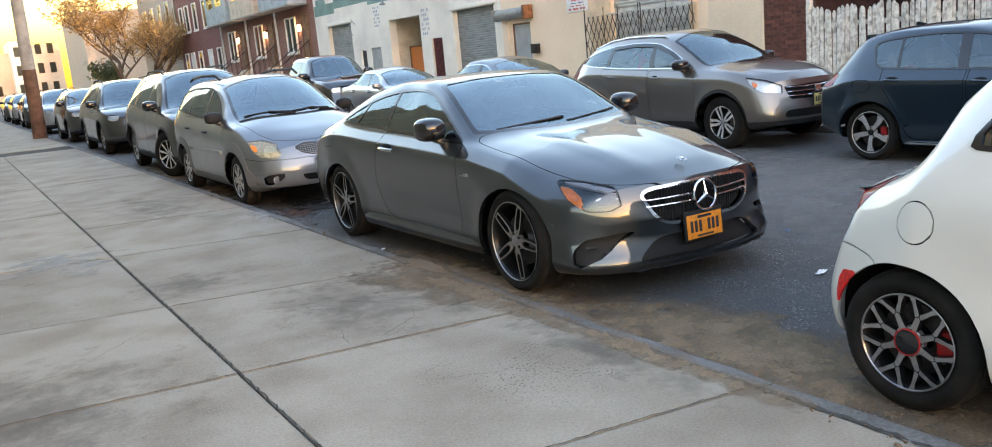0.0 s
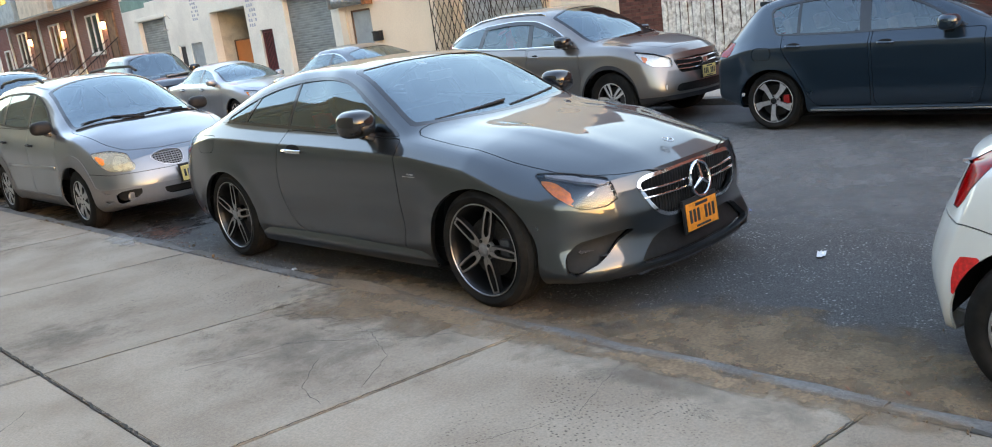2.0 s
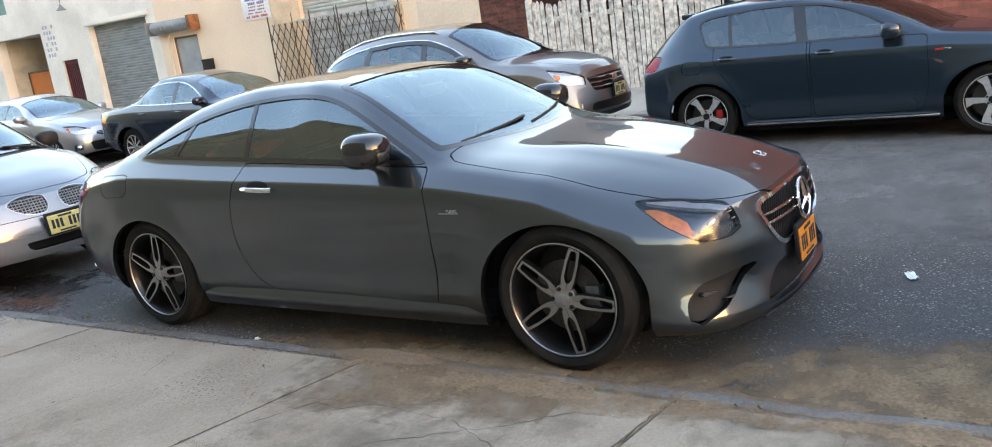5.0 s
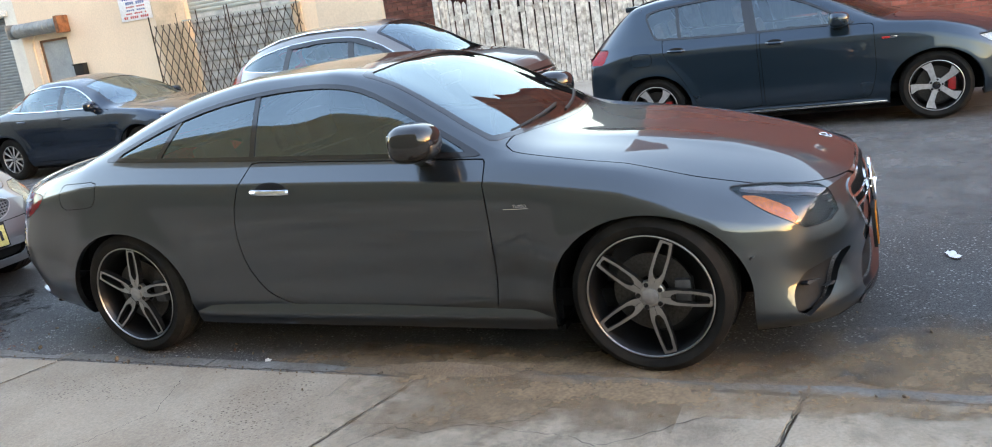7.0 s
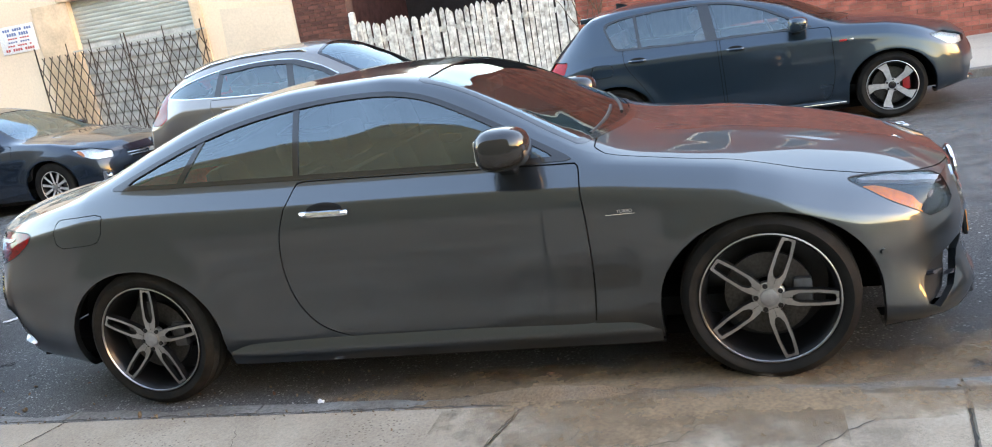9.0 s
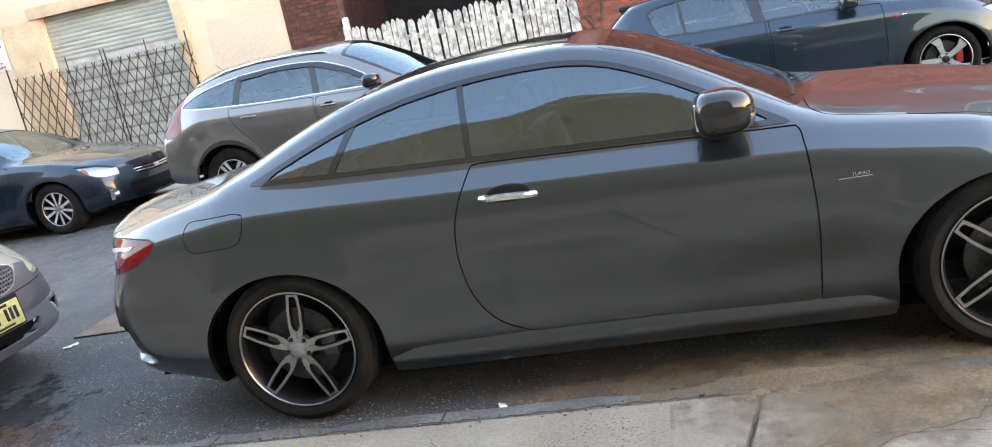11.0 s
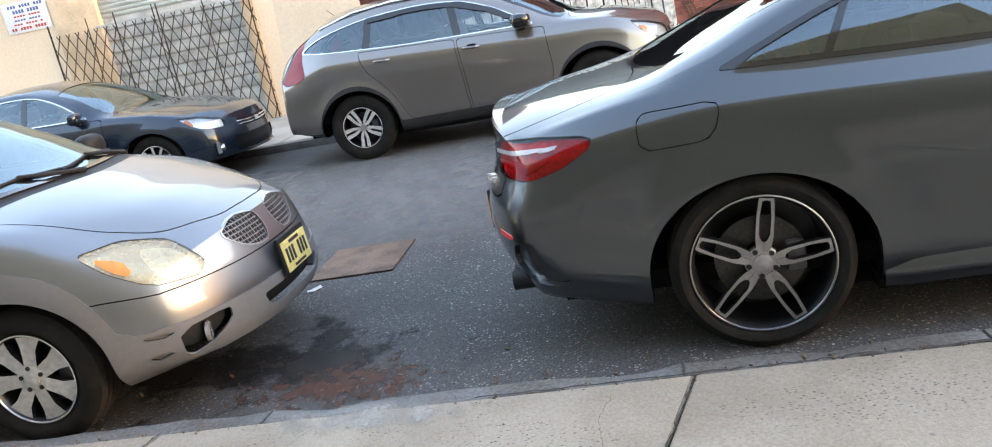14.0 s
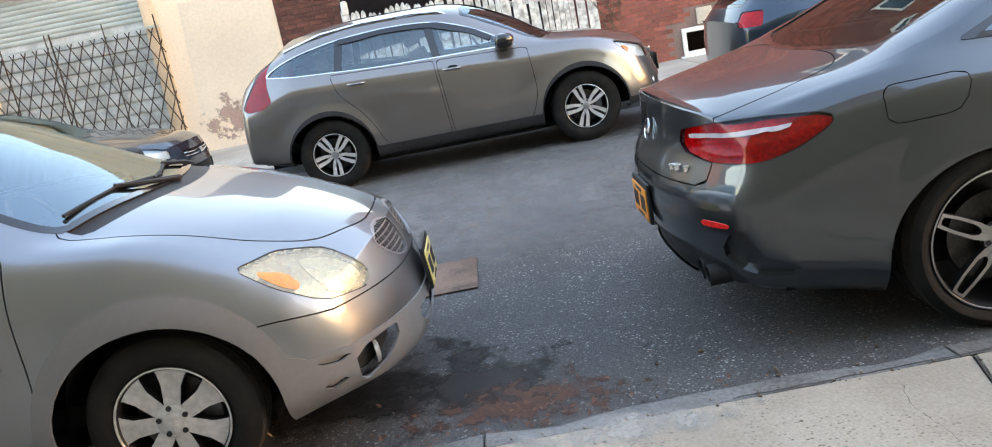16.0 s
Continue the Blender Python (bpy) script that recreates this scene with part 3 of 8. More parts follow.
def make_spec(fo, base, ro, H, W, tyre, arch, hood, cowl, header, roof_end, glass_end, belt, nose_z, ground=0.2, roof_w=0.6, tail_z=None, A=0.36, tailA=0.16):
    """Body lines of an everyday car from its main measures. hood, cowl, header, roof_end, glass_end: (y, z) on the centre line."""
    y0, y1 = -fo, base + ro
    tz = glass_end[1] - 0.06 if tail_z is None else tail_z
    mid = (header[0] + roof_end[0]) / 2
    hz = hood[1]
    sp = dict(ends=(y0, y1), base=base, width=W, tyre=tyre, arch=arch)
    end_y = max(glass_end[0], min(y1 - 0.02, glass_end[0]))
    sp["zt"] = [(y0, nose_z), (y0 + 0.1, (nose_z + hz) / 2 + 0.02), (hood[0], hz), ((hood[0] + cowl[0]) / 2, (hz + cowl[1]) / 2 + 0.02), cowl, ((cowl[0] + header[0]) / 2, (cowl[1] + header[1]) / 2 + 0.03), header, (header[0] + 0.35, H - 0.008), (mid + 0.1, H), roof_end, ((roof_end[0] + end_y) / 2, (roof_end[1] + glass_end[1]) / 2 + 0.03), (end_y, glass_end[1])] + ([(y1, tz)] if y1 > end_y + 0.02 else [])
    sp["zs"] = [(y0, nose_z - 0.04), (hood[0], hz - 0.06), ((hood[0] + cowl[0]) / 2, (hz + cowl[1]) / 2 - 0.05), (cowl[0] + 0.3, belt[0]), (roof_end[0], belt[1]), (y1, min(belt[1], tz) - 0.03)]
    sp["zr"] = [(y0, nose_z - 0.02), (hood[0], hz - 0.03), ((hood[0] + cowl[0]) / 2, (hz + cowl[1]) / 2 - 0.02), (cowl[0] + 0.25, belt[0] + 0.045), ((cowl[0] + header[0]) / 2 + 0.2, (belt[0] + header[1]) / 2 + 0.03), (header[0] + 0.22, header[1] - 0.055), (header[0] + 0.6, H - 0.075), (mid + 0.3, H - 0.07), (roof_end[0], roof_end[1] - 0.06), (end_y, glass_end[1] - 0.05)] + ([(y1, tz - 0.02)] if y1 > end_y + 0.02 else [])
    sp["zb"] = [(y0, ground + 0.08), (-0.5, ground + 0.02), (0.4, ground + 0.01), (base - 0.4, ground + 0.01), (base + 0.4, ground + 0.06), (y1, ground + 0.16)]
    sp["wm"] = [(y0, W - 0.14), (y0 + 0.1, W - 0.06), (y0 + 0.4, W - 0.015), (0, W - 0.003), (0.6, W), (base, W), (y1 - 0.35, W - 0.02), (y1, W - 0.09)]
    sp["wr"] = [(y0, W * 0.68), (0, W * 0.78), (cowl[0] + 0.2, W * 0.82), (header[0], roof_w + 0.05), (header[0] + 0.5, roof_w), (roof_end[0], roof_w), (y1, roof_w + 0.03)]
    sp["nose"] = ([(ground, 0.06), (ground + 0.2, 0.0), (0.5, 0.01), (0.65, 0.06), (0.85, 0.14), (1.1, 0.2)], A, 2.7, fo)
    sp["tail"] = ([(ground, 0.1), (ground + 0.25, 0.0), (0.6, 0.0), (0.95, 0.03), (H, 0.12)], tailA, 2.6, ro)
    return sp


def seat_meshes(car, x, y, z, mat, back=0.62):
    part("seat", box((x - 0.25, y - 0.3, z), (x + 0.25, y + 0.24, z + 0.16), 0.05), mat, car)
    t = Matrix.Translation((x, y + 0.22, z + 0.1)) @ Matrix.Rotation(radians(-16), 4, "X")
    part("seat_back", box((-0.24, -0.06, 0), (0.24, 0.08, back), 0.05, t), mat, car)
    part("headrest", box((-0.13, -0.03, back + 0.04), (0.13, 0.07, back + 0.22), 0.04, t), mat, car)


def add_interior(car, sp, dash_y, seats, z, mat, wheel_side=1):
    """Dashboard, steering wheel and seats. seats: rows of (y, back height)."""
    W = sp["width"]
    part("dashboard", box((-W + 0.2, dash_y - 0.22, z + 0.2), (W - 0.2, dash_y + 0.12, z + 0.52), 0.06), mat, car)
    bm = bmesh.new()
    t = Matrix.Translation((0.36 * wheel_side, dash_y + 0.33, z + 0.5)) @ Matrix.Rotation(radians(65), 4, "X")
    pts = [t @ Vector((0.18 * math.cos(a), 0.18 * math.sin(a), 0)) for a in np.linspace(0, math.tau, 25)]
    add_tube(bm, pts, 0.014, 8)
    add_tube(bm, [t @ Vector((-0.17, 0, 0)), t @ Vector((0.17, 0, 0))], 0.02, 6)
    add_tube(bm, [t @ Vector((0, 0, 0)), t @ Vector((0, 0, -0.2))], 0.03, 6)
    part("steering_wheel", bm, mat, car)
    for y, b in seats:
        for x in (-0.36, 0.36):
            seat_meshes(car, x, y, z, mat, b)
    part("floor_pan", box((-W + 0.14, -0.1, z - 0.1), (W - 0.14, sp["ends"][1] - 0.35, z - 0.02)), MAT["underside"], car)


def plate_part(car, m, ground_mat, ink, backing, state_bar=True):
    """A number plate with plain bars for its writing, in a dark holder."""
    p = part("number_plate", box((-0.15, -0.006, -0.075), (0.15, 0.0, 0.075), 0.003), ground_mat, car)
    p.matrix_basis = m
    part("plate_holder", box((-0.165, 0.0005, -0.085), (0.165, 0.016, 0.10), 0.004), backing, p)
    for k in range(7):
        if k != 3:
            part("plate_bar", box((-0.125 + k * 0.037, -0.0085, -0.035), (-0.102 + k * 0.037, -0.006, 0.038), 0.002), ink, p)
    part("plate_bar", box((-0.06, -0.008, 0.05), (0.06, -0.006, 0.066)), ink, p)
    part("plate_bar", box((-0.07, -0.008, -0.066), (0.07, -0.006, -0.054)), ink, p)
    return p


def mirror_part(car, x, y, z, mats, size=1.0, shell=None, depth=(0.085, 0.045), half=0.115):
    """Door mirrors on both sides, on short stalks."""
    for s in (-1, 1):
        bm = bmesh.new()
        bmesh.ops.create_uvsphere(bm, u_segments=24, v_segments=16, radius=1.0)
        for v in bm.verts:
            c = v.co
            sq = lambda q, e: math.copysign(abs(q) ** e, q)
            v.co = Vector((sq(c.x, 0.72) * half, sq(c.y, 0.8) * (depth[0] if c.y < 0 else depth[1]), sq(c.z, 0.7) * 0.078)) * size
        ob = part("mirror", bm, shell or mats["paint"], car)
        ob.matrix_basis = Matrix.Translation((s * (x + 0.1 * size), y, z))
        part("mirror_glass", box((-0.6 * half * size, (depth[1] - 0.022) * size, -0.045 * size), (0.6 * half * size, (depth[1] - 0.003) * size, 0.045 * size), 0.012 * size), MAT["mirror"], ob)
        st = part("mirror_stalk", box((-0.05, -0.05, -0.035), (0.05, 0.03, 0.02), 0.015), MAT["black_gloss"], ob)
        st.matrix_basis = Matrix.Translation((-s * 0.075 * size, 0.0, -0.075 * size)) @ Matrix.Rotation(radians(-s * 25), 4, "Y")


def build_car(name, m, sp, mats, wheels, label, category="car", group="", far=False, ny=None):
    """A whole car: skin, glass, lamps, panels, wheels and insides."""
    car = thing(name, m, label, category, group)
    skin = body_skin(sp, ny or (70 if far else 125), 0.6 if far else 1.0)
    base, R, arch = sp["base"], sp["tyre"], sp["arch"]
    W = sp["width"]

    def arches(V, grow=0.0):
        f = np.full(len(V), 9.0)
        for ya in (0.0, base):
            dy, dz = V[:, 1] - ya, V[:, 2] - R
            wide = arch + sp.get("wide", 0.04)
            c = np.hypot(dy * arch / wide, dz) - arch - grow
            slot = (np.abs(dy) - wide - grow) * arch / wide
            f = np.minimum(f, np.where(dz < 0, slot, c))
        return f

    low = lambda c, n: (np.abs(c[:, 0]) > 0.42) & (c[:, 2] < R + arch + 0.2) & (np.abs(n[:, 0]) > 0.0)
    _, skin = skin.split(arches, low)
    # linings of the wheel houses
    for ya in (0.0, base):
        for s in (-1, 1):
            bm = bmesh.new()
            ring = []
            for k in range(19):
                a = math.pi * k / 18
                y, z = ya + (arch + sp.get("wide", 0.04) + 0.012) * math.cos(a), R + (arch + 0.012) * math.sin(a)
                ring.append([bm.verts.new((s * xx, y, zz)) for xx, zz in ((W - 0.04 - 0.10 * abs(math.cos(a)) ** 4, z), (W - 0.42, z), (W - 0.42, R * 0.8))])
            for a, b in zip(ring, ring[1:]):
                bm.faces.new((a[0], a[1], b[1], b[0]))
                bm.faces.new((a[1], a[2], b[2], b[1]))
            part("wheel_arch_liner", bm, MAT["underside"], car)
    y0, y1 = sp["ends"]
    part("underbody", box((-W + 0.13, arch + 0.07, sp["zb"][2][1] - 0.045), (W - 0.13, base - arch - 0.07, sp["zb"][2][1] + 0.10)), MAT["underside"], car)
    part("underbody_tray", box((-W + 0.24, -0.3, sp["zb"][2][1] - 0.06), (W - 0.24, base + 0.25, sp["zb"][2][1] + 0.02), 0.02), MAT["underside"], car)
    part("underbody", box((-W + 0.43, y0 + 0.3, sp["zb"][2][1] + 0.03), (W - 0.43, y1 - 0.25, sp["zb"][2][1] + 0.12)), MAT["underside"], car)
    parts = []
    for ft in sp.get("features", ()):
        inside, skin = skin.split(ft["f"], ft.get("where"))
        if not inside.F:
            continue
        if ft.get("band"):
            core, ring = inside.split(grown(ft["f"], -ft["band"]), None)
            if ring.F:
                for half in (ring.sides() if ft.get("pair", True) else [ring]):
                    if half.F:
                        part(ft.get("band_name", "trim"), half.sunk(ft.get("band_sink", -0.001)).mesh("trim", 0.012), ft["band_mat"], car)
            inside = core
        panes = [inside]
        for fn, hw in ft.get("strips", ()):
            # the front pane, the pillar and what lies behind it
            front, rest = panes[-1].split(lambda V: V[:, 1] - fn(V[:, 2]) + hw)
            pillar, rest = rest.split(lambda V: V[:, 1] - fn(V[:, 2]) - hw)
            for half in pillar.sides():
                if half.F:
                    part("pillar_trim", half.mesh("pillar_trim", 0.012), MAT["black_gloss"], car)
            panes[-1:] = [front, rest]
        for p in panes:
            for half in (p.sides() if ft.get("pair", True) else [p]):
                if not half.F:
                    continue
                ob = part(ft["name"], half.sunk(ft.get("sink", 0.0)).mesh(ft["name"], ft.get("rim", 0.012)), ft["mat"], car, ft.get("label", ""))
                parts.append(ob)
                if ft.get("lens"):
                    part("lens", half.sunk(0.001).mesh("lens", 0.0), ft["lens"], ob)
                if ft.get("shade"):
                    ob.visible_shadow = False
                for name_, axis, values, w_, sink_, m_ in ft.get("lines", ()):
                    # thin bars cut from the surface between two planes
                    for v_ in values:
                        _, q = half.split(lambda V: V[:, axis] - v_ + w_)
                        q, _ = q.split(lambda V: V[:, axis] - v_ - w_)
                        if q.F:
                            part(name_, q.sunk(sink_).mesh(name_, 0.008), m_, ob)
                for sub in ft.get("inlays", ()):
                    q, _ = half.split(sub["f"])
                    if q.F:
                        part(sub["name"], q.sunk(sub["sink"]).mesh(sub["name"], sub.get("rim", 0.015)), sub["mat"], ob)
    for pn in sp.get("panels", ()):
        gw = pn.get("gap", 0.0028)
        inside, rest = skin.split(grown(pn["f"], -gw), pn.get("where"))
        strip, skin = rest.split(grown(pn["f"], gw), pn.get("where"))
        for half in (strip.sides() if pn.get("pair", True) else [strip]):
            if half.F:
                part("panel_gap", half.sunk(0.012).mesh("panel_gap"), MAT["gap"], car)
        for half in (inside.sides() if pn.get("pair", True) else [inside]):
            if half.F:
                parts.append(part(pn["name"], half.mesh(pn["name"], 0.014), pn.get("mat", mats["paint"]), car))
    part("body", skin.mesh("body", 0.03), mats["paint"], car)
    style, rim, width, face = wheels["style"], wheels["rim"], wheels["width"], wheels["face"]
    for ya, steer in ((0.0, wheels.get("steer", 0.0)), (base, 0.0)):
        for left in (True, False):
            add_wheel(car, style, R, rim, width, -face if left else face, ya, left, wheels["mats"], steer, wheels.get("spins", (wheels.get("spin", 0), wheels.get("spin", 0) + 13))[1 if ya else 0], far)
    return car


def glass_features(sp, cowl_y, head_y, side, pillars, rear=None, rear_name="rear_window", trim=None, glass=None, screen=None, bulge=0.18, bmin=0.75):
    """Windscreen, side windows and rear window. side: outline in (y, z); pillars: (y at belt, y at roof, half width)."""
    wr = sp["wr"]
    glass = glass or MAT["glass"]
    half = lambda y: curve(*zip(*wr), y)

    def screen_f(V):
        x, y = np.abs(V[:, 0]), V[:, 1]
        return np.maximum(np.maximum(x - half(y) + 0.025, y - head_y + 0.10 * (x / 0.6) ** 2 * 0), cowl_y + bulge * (x / 0.7) ** 2 - y)

    up = lambda c, n: (n[:, 2] > 0.12) & (c[:, 2] > bmin) & (c[:, 1] < head_y + 0.1)
    fs = [dict(name="windscreen", f=screen_f, where=up, mat=screen or glass, pair=False, band=0.035, band_mat=MAT["black_gloss"], band_name="windscreen_seal", sink=0.004, rim=0.006, shade=True)]
    if rear:
        ya, yb, zmin = rear

        def rear_f(V):
            x, y = np.abs(V[:, 0]), V[:, 1]
            return np.maximum(np.maximum(x - np.minimum(half(y), 0.655) + 0.03, ya - 0.10 * (x / 0.6) ** 2 - y), y - yb + 0.12 * (x / 0.6) ** 2) if zmin < 0 else np.maximum(np.maximum(x - half(y) + 0.04, ya - y), zmin - V[:, 2])

        back = lambda c, n: ((n[:, 2] > 0.12) | (n[:, 1] > 0.2)) & (c[:, 2] > 0.8) & (c[:, 1] > ya - 0.15)
        fs.append(dict(name=rear_name, f=rear_f, where=back, mat=glass, pair=False, band=0.03, band_mat=MAT["black_gloss"], band_name="rear_window_seal", sink=0.004, rim=0.006, shade=True))
    sf = in_side(side, 0.05)
    z0, z1 = min(p[1] for p in side), max(p[1] for p in side)
    fns = []
    for yb_, yt_, hw in pillars:
        fns.append(lambda z, yb_=yb_, yt_=yt_: yb_ + (yt_ - yb_) * (z - z0) / (z1 - z0))
    ft = dict(name="side_window", f=sf, where=lambda c, n: (np.abs(n[:, 0]) > 0.25) & (c[:, 2] > z0 - 0.05), mat=glass, band=0.010 if trim == MAT["chrome"] else 0.02, band_mat=trim or MAT["black_gloss"], band_name="window_trim", band_sink=-0.003, sink=0.004, rim=0.008, shade=True)
    ft["strips"] = [(fn, hw) for fn, (_, _, hw) in zip(fns, pillars)]
    fs.append(ft)
    return fs


# ---- street materials ----
def node(nt, kind, **values):
    n = nt.nodes.new(kind)
    for k, v in values.items():
        n.inputs[k.replace("_", " ")].default_value = v
    return n


def speckle(m, scale, lo, hi, color, mask_scale=1.5, mask=(0.4, 0.6)):
    """Small spots of another colour over a surface, thick in some places and thin in others."""
    nt = m.node_tree
    bs = nt.nodes["Principled BSDF"]
    tc = nt.nodes.new("ShaderNodeTexCoord")
    vo = node(nt, "ShaderNodeTexVoronoi", Scale=scale)
    no = node(nt, "ShaderNodeTexNoise", Scale=mask_scale, Detail=4.0)
    for n in (vo, no):
        nt.links.new(tc.outputs["Object"], n.inputs["Vector"])
    a, b, mu, mx = nt.nodes.new("ShaderNodeMapRange"), nt.nodes.new("ShaderNodeMapRange"), nt.nodes.new("ShaderNodeMath"), nt.nodes.new("ShaderNodeMix")
    a.inputs[1].default_value, a.inputs[2].default_value, a.inputs[3].default_value, a.inputs[4].default_value = lo, hi, 1, 0
    b.inputs[1].default_value, b.inputs[2].default_value = mask
    mu.operation, mx.data_type = "MULTIPLY", "RGBA"
    nt.links.new(vo.outputs["Distance"], a.inputs[0])
    nt.links.new(no.outputs[0], b.inputs[0])
    nt.links.new(a.outputs[0], mu.inputs[0])
    nt.links.new(b.outputs[0], mu.inputs[1])
    old = bs.inputs["Base Color"].links[0].from_socket
    nt.links.new(mu.outputs[0], mx.inputs[0])
    nt.links.new(old, mx.inputs[6])
    mx.inputs[7].default_value = (*color, 1)
    nt.links.new(mx.outputs[2], bs.inputs["Base Color"])


def film_mat(name, color, rough=0.8, scale=6.0, reach=0.55, strength=0.8, soft=0.14):
    """Dirt or water lying on the ground, with a ragged edge."""
    m = mat(name, color, rough, grain=(60, 0.2), stain=(7, 0.15), bump=(120, 0.2))
    nt = m.node_tree
    out = nt.nodes["Material Output"]
    bs = nt.nodes["Principled BSDF"]
    tc = nt.nodes.new("ShaderNodeTexCoord")
    sub = nt.nodes.new("ShaderNodeVectorMath")
    sub.operation = "SUBTRACT"
    sub.inputs[1].default_value = (0.5, 0.5, 0.0)
    ln = nt.nodes.new("ShaderNodeVectorMath")
    ln.operation = "LENGTH"
    fl = nt.nodes.new("ShaderNodeVectorMath")
    fl.operation = "MULTIPLY"
    fl.inputs[1].default_value = (1, 1, 0)
    no = node(nt, "ShaderNodeTexNoise", Scale=scale, Detail=6.0, Roughness=0.65)
    nt.links.new(tc.outputs["Generated"], sub.inputs[0])
    nt.links.new(sub.outputs[0], fl.inputs[0])
    nt.links.new(fl.outputs[0], ln.inputs[0])
    nt.links.new(tc.outputs["Object"], no.inputs["Vector"])
    ad = nt.nodes.new("ShaderNodeMath")
    ad.operation = "MULTIPLY_ADD"
    ad.inputs[1].default_value = 1.7
    nt.links.new(no.outputs[0], ad.inputs[0])
    nt.links.new(ln.outputs["Value"], ad.inputs[2])
    r = nt.nodes.new("ShaderNodeMapRange")
    r.inputs[1].default_value, r.inputs[2].default_value, r.inputs[3].default_value, r.inputs[4].default_value = reach, reach + soft, strength, 0
    nt.links.new(ad.outputs[0], r.inputs[0])
    tr, mx = nt.nodes.new("ShaderNodeBsdfTransparent"), nt.nodes.new("ShaderNodeMixShader")
    nt.links.new(r.outputs[0], mx.inputs[0])
    nt.links.new(tr.outputs[0], mx.inputs[1])
    nt.links.new(bs.outputs[0], mx.inputs[2])
    nt.links.new(mx.outputs[0], out.inputs[0])
    return m


def brick_mat(name, c1, c2, mortar, w=0.21, h=0.072, offset=(0, 0, 0)):
    """Brickwork for far walls, in real size, with recessed joints."""
    m = mat(name, c1, 0.85, grain=(40, 0.1), stain=(0.7, 0.12), bump=(1, 0))
    nt = m.node_tree
    bs = nt.nodes["Principled BSDF"]
    tc, mp = nt.nodes.new("ShaderNodeTexCoord"), nt.nodes.new("ShaderNodeMapping")
    sep, com = nt.nodes.new("ShaderNodeSeparateXYZ"), nt.nodes.new("ShaderNodeCombineXYZ")
    nt.links.new(tc.outputs["Object"], sep.inputs[0])
    ad = nt.nodes.new("ShaderNodeMath")
    nt.links.new(sep.outputs[0], ad.inputs[0])
    nt.links.new(sep.outputs[1], ad.inputs[1])
    nt.links.new(ad.outputs[0], com.inputs[0])
    nt.links.new(sep.outputs[2], com.inputs[1])
    br = node(nt, "ShaderNodeTexBrick", Scale=1.0)
    br.inputs["Color1"].default_value, br.inputs["Color2"].default_value, br.inputs["Mortar"].default_value = (*c1, 1), (*c2, 1), (*mortar, 1)
    br.inputs["Brick Width"].default_value, br.inputs["Row Height"].default_value, br.inputs["Mortar Size"].default_value = w, h, 0.008
    nt.links.new(com.outputs[0], br.inputs["Vector"])
    mul = bs.inputs["Base Color"].links[0].from_node
    nt.links.new(br.outputs[0], mul.inputs[0])
    bp = nt.nodes.new("ShaderNodeBump")
    bp.inputs["Strength"].default_value, bp.inputs["Distance"].default_value = 0.6, 0.01
    bp.invert = True
    nt.links.new(br.outputs["Fac"], bp.inputs["Height"])
    nt.links.new(bp.outputs[0], bs.inputs["Normal"])
    return m


mat("asphalt", (0.096, 0.094, 0.091), 0.78, grain=(170.0, 0.4), stain=(0.7, 0.12), bump=(240, 0.6))
speckle(MAT["asphalt"], 48, 0.14, 0.30, (0.33, 0.33, 0.32), 5.0, (0.36, 0.60))
speckle(MAT["asphalt"], 19, 0.08, 0.15, (0.44, 0.44, 0.42), 3.0, (0.44, 0.60))
mat("concrete", (0.352, 0.306, 0.240), 0.85, grain=(85.0, 0.09), stain=(1.9, 0.13), bump=(140, 0.4), second=(0.265, 0.222, 0.168))
speckle(MAT["concrete"], 42, 0.05, 0.16, (0.17, 0.155, 0.13), 2.2, (0.52, 0.66))
speckle(MAT["concrete"], 5.5, 0.03, 0.07, (0.10, 0.095, 0.09), 1.0, (0.5, 0.6))
# tone of each slab
nt = MAT["concrete"].node_tree
bs = nt.nodes["Principled BSDF"]
info, mr, mul = nt.nodes.new("ShaderNodeObjectInfo"), nt.nodes.new("ShaderNodeMapRange"), nt.nodes.new("ShaderNodeVectorMath")
mul.operation = "SCALE"
mr.inputs[3].default_value, mr.inputs[4].default_value = 0.86, 1.08
nt.links.new(info.outputs["Random"], mr.inputs[0])
nt.links.new(bs.inputs["Base Color"].links[0].from_socket, mul.inputs[0])
nt.links.new(mr.outputs[0], mul.inputs["Scale"])
nt.links.new(mul.outputs[0], bs.inputs["Base Color"])
mat("kerb_stone", (0.178, 0.176, 0.168), 0.85, grain=(60.0, 0.18), stain=(3.2, 0.2), bump=(60, 0.7), second=(0.115, 0.107, 0.095))
speckle(MAT["kerb_stone"], 40, 0.06, 0.2, (0.07, 0.065, 0.055), 2.5, (0.45, 0.62))
mat("brown_dirt", (0.175, 0.122, 0.074), 0.95, grain=(90.0, 0.2), stain=(5, 0.2), bump=(90, 0.9), second=(0.17, 0.135, 0.10))
mat("far_concrete", (0.40, 0.37, 0.31), 0.85, grain=(40.0, 0.1), stain=(0.8, 0.12), bump=(60, 0.2))
mat("joint_dirt", (0.055, 0.05, 0.042), 0.95)
mat("soil", (0.16, 0.14, 0.12), 0.9)
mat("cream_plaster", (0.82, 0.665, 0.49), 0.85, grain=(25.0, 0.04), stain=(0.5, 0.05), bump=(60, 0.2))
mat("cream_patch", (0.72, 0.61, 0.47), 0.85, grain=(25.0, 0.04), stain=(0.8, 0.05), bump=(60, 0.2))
mat("peach_trim", (0.74, 0.55, 0.36), 0.8, grain=(25.0, 0.05), stain=(3.0, 0.1), bump=(60, 0.2))
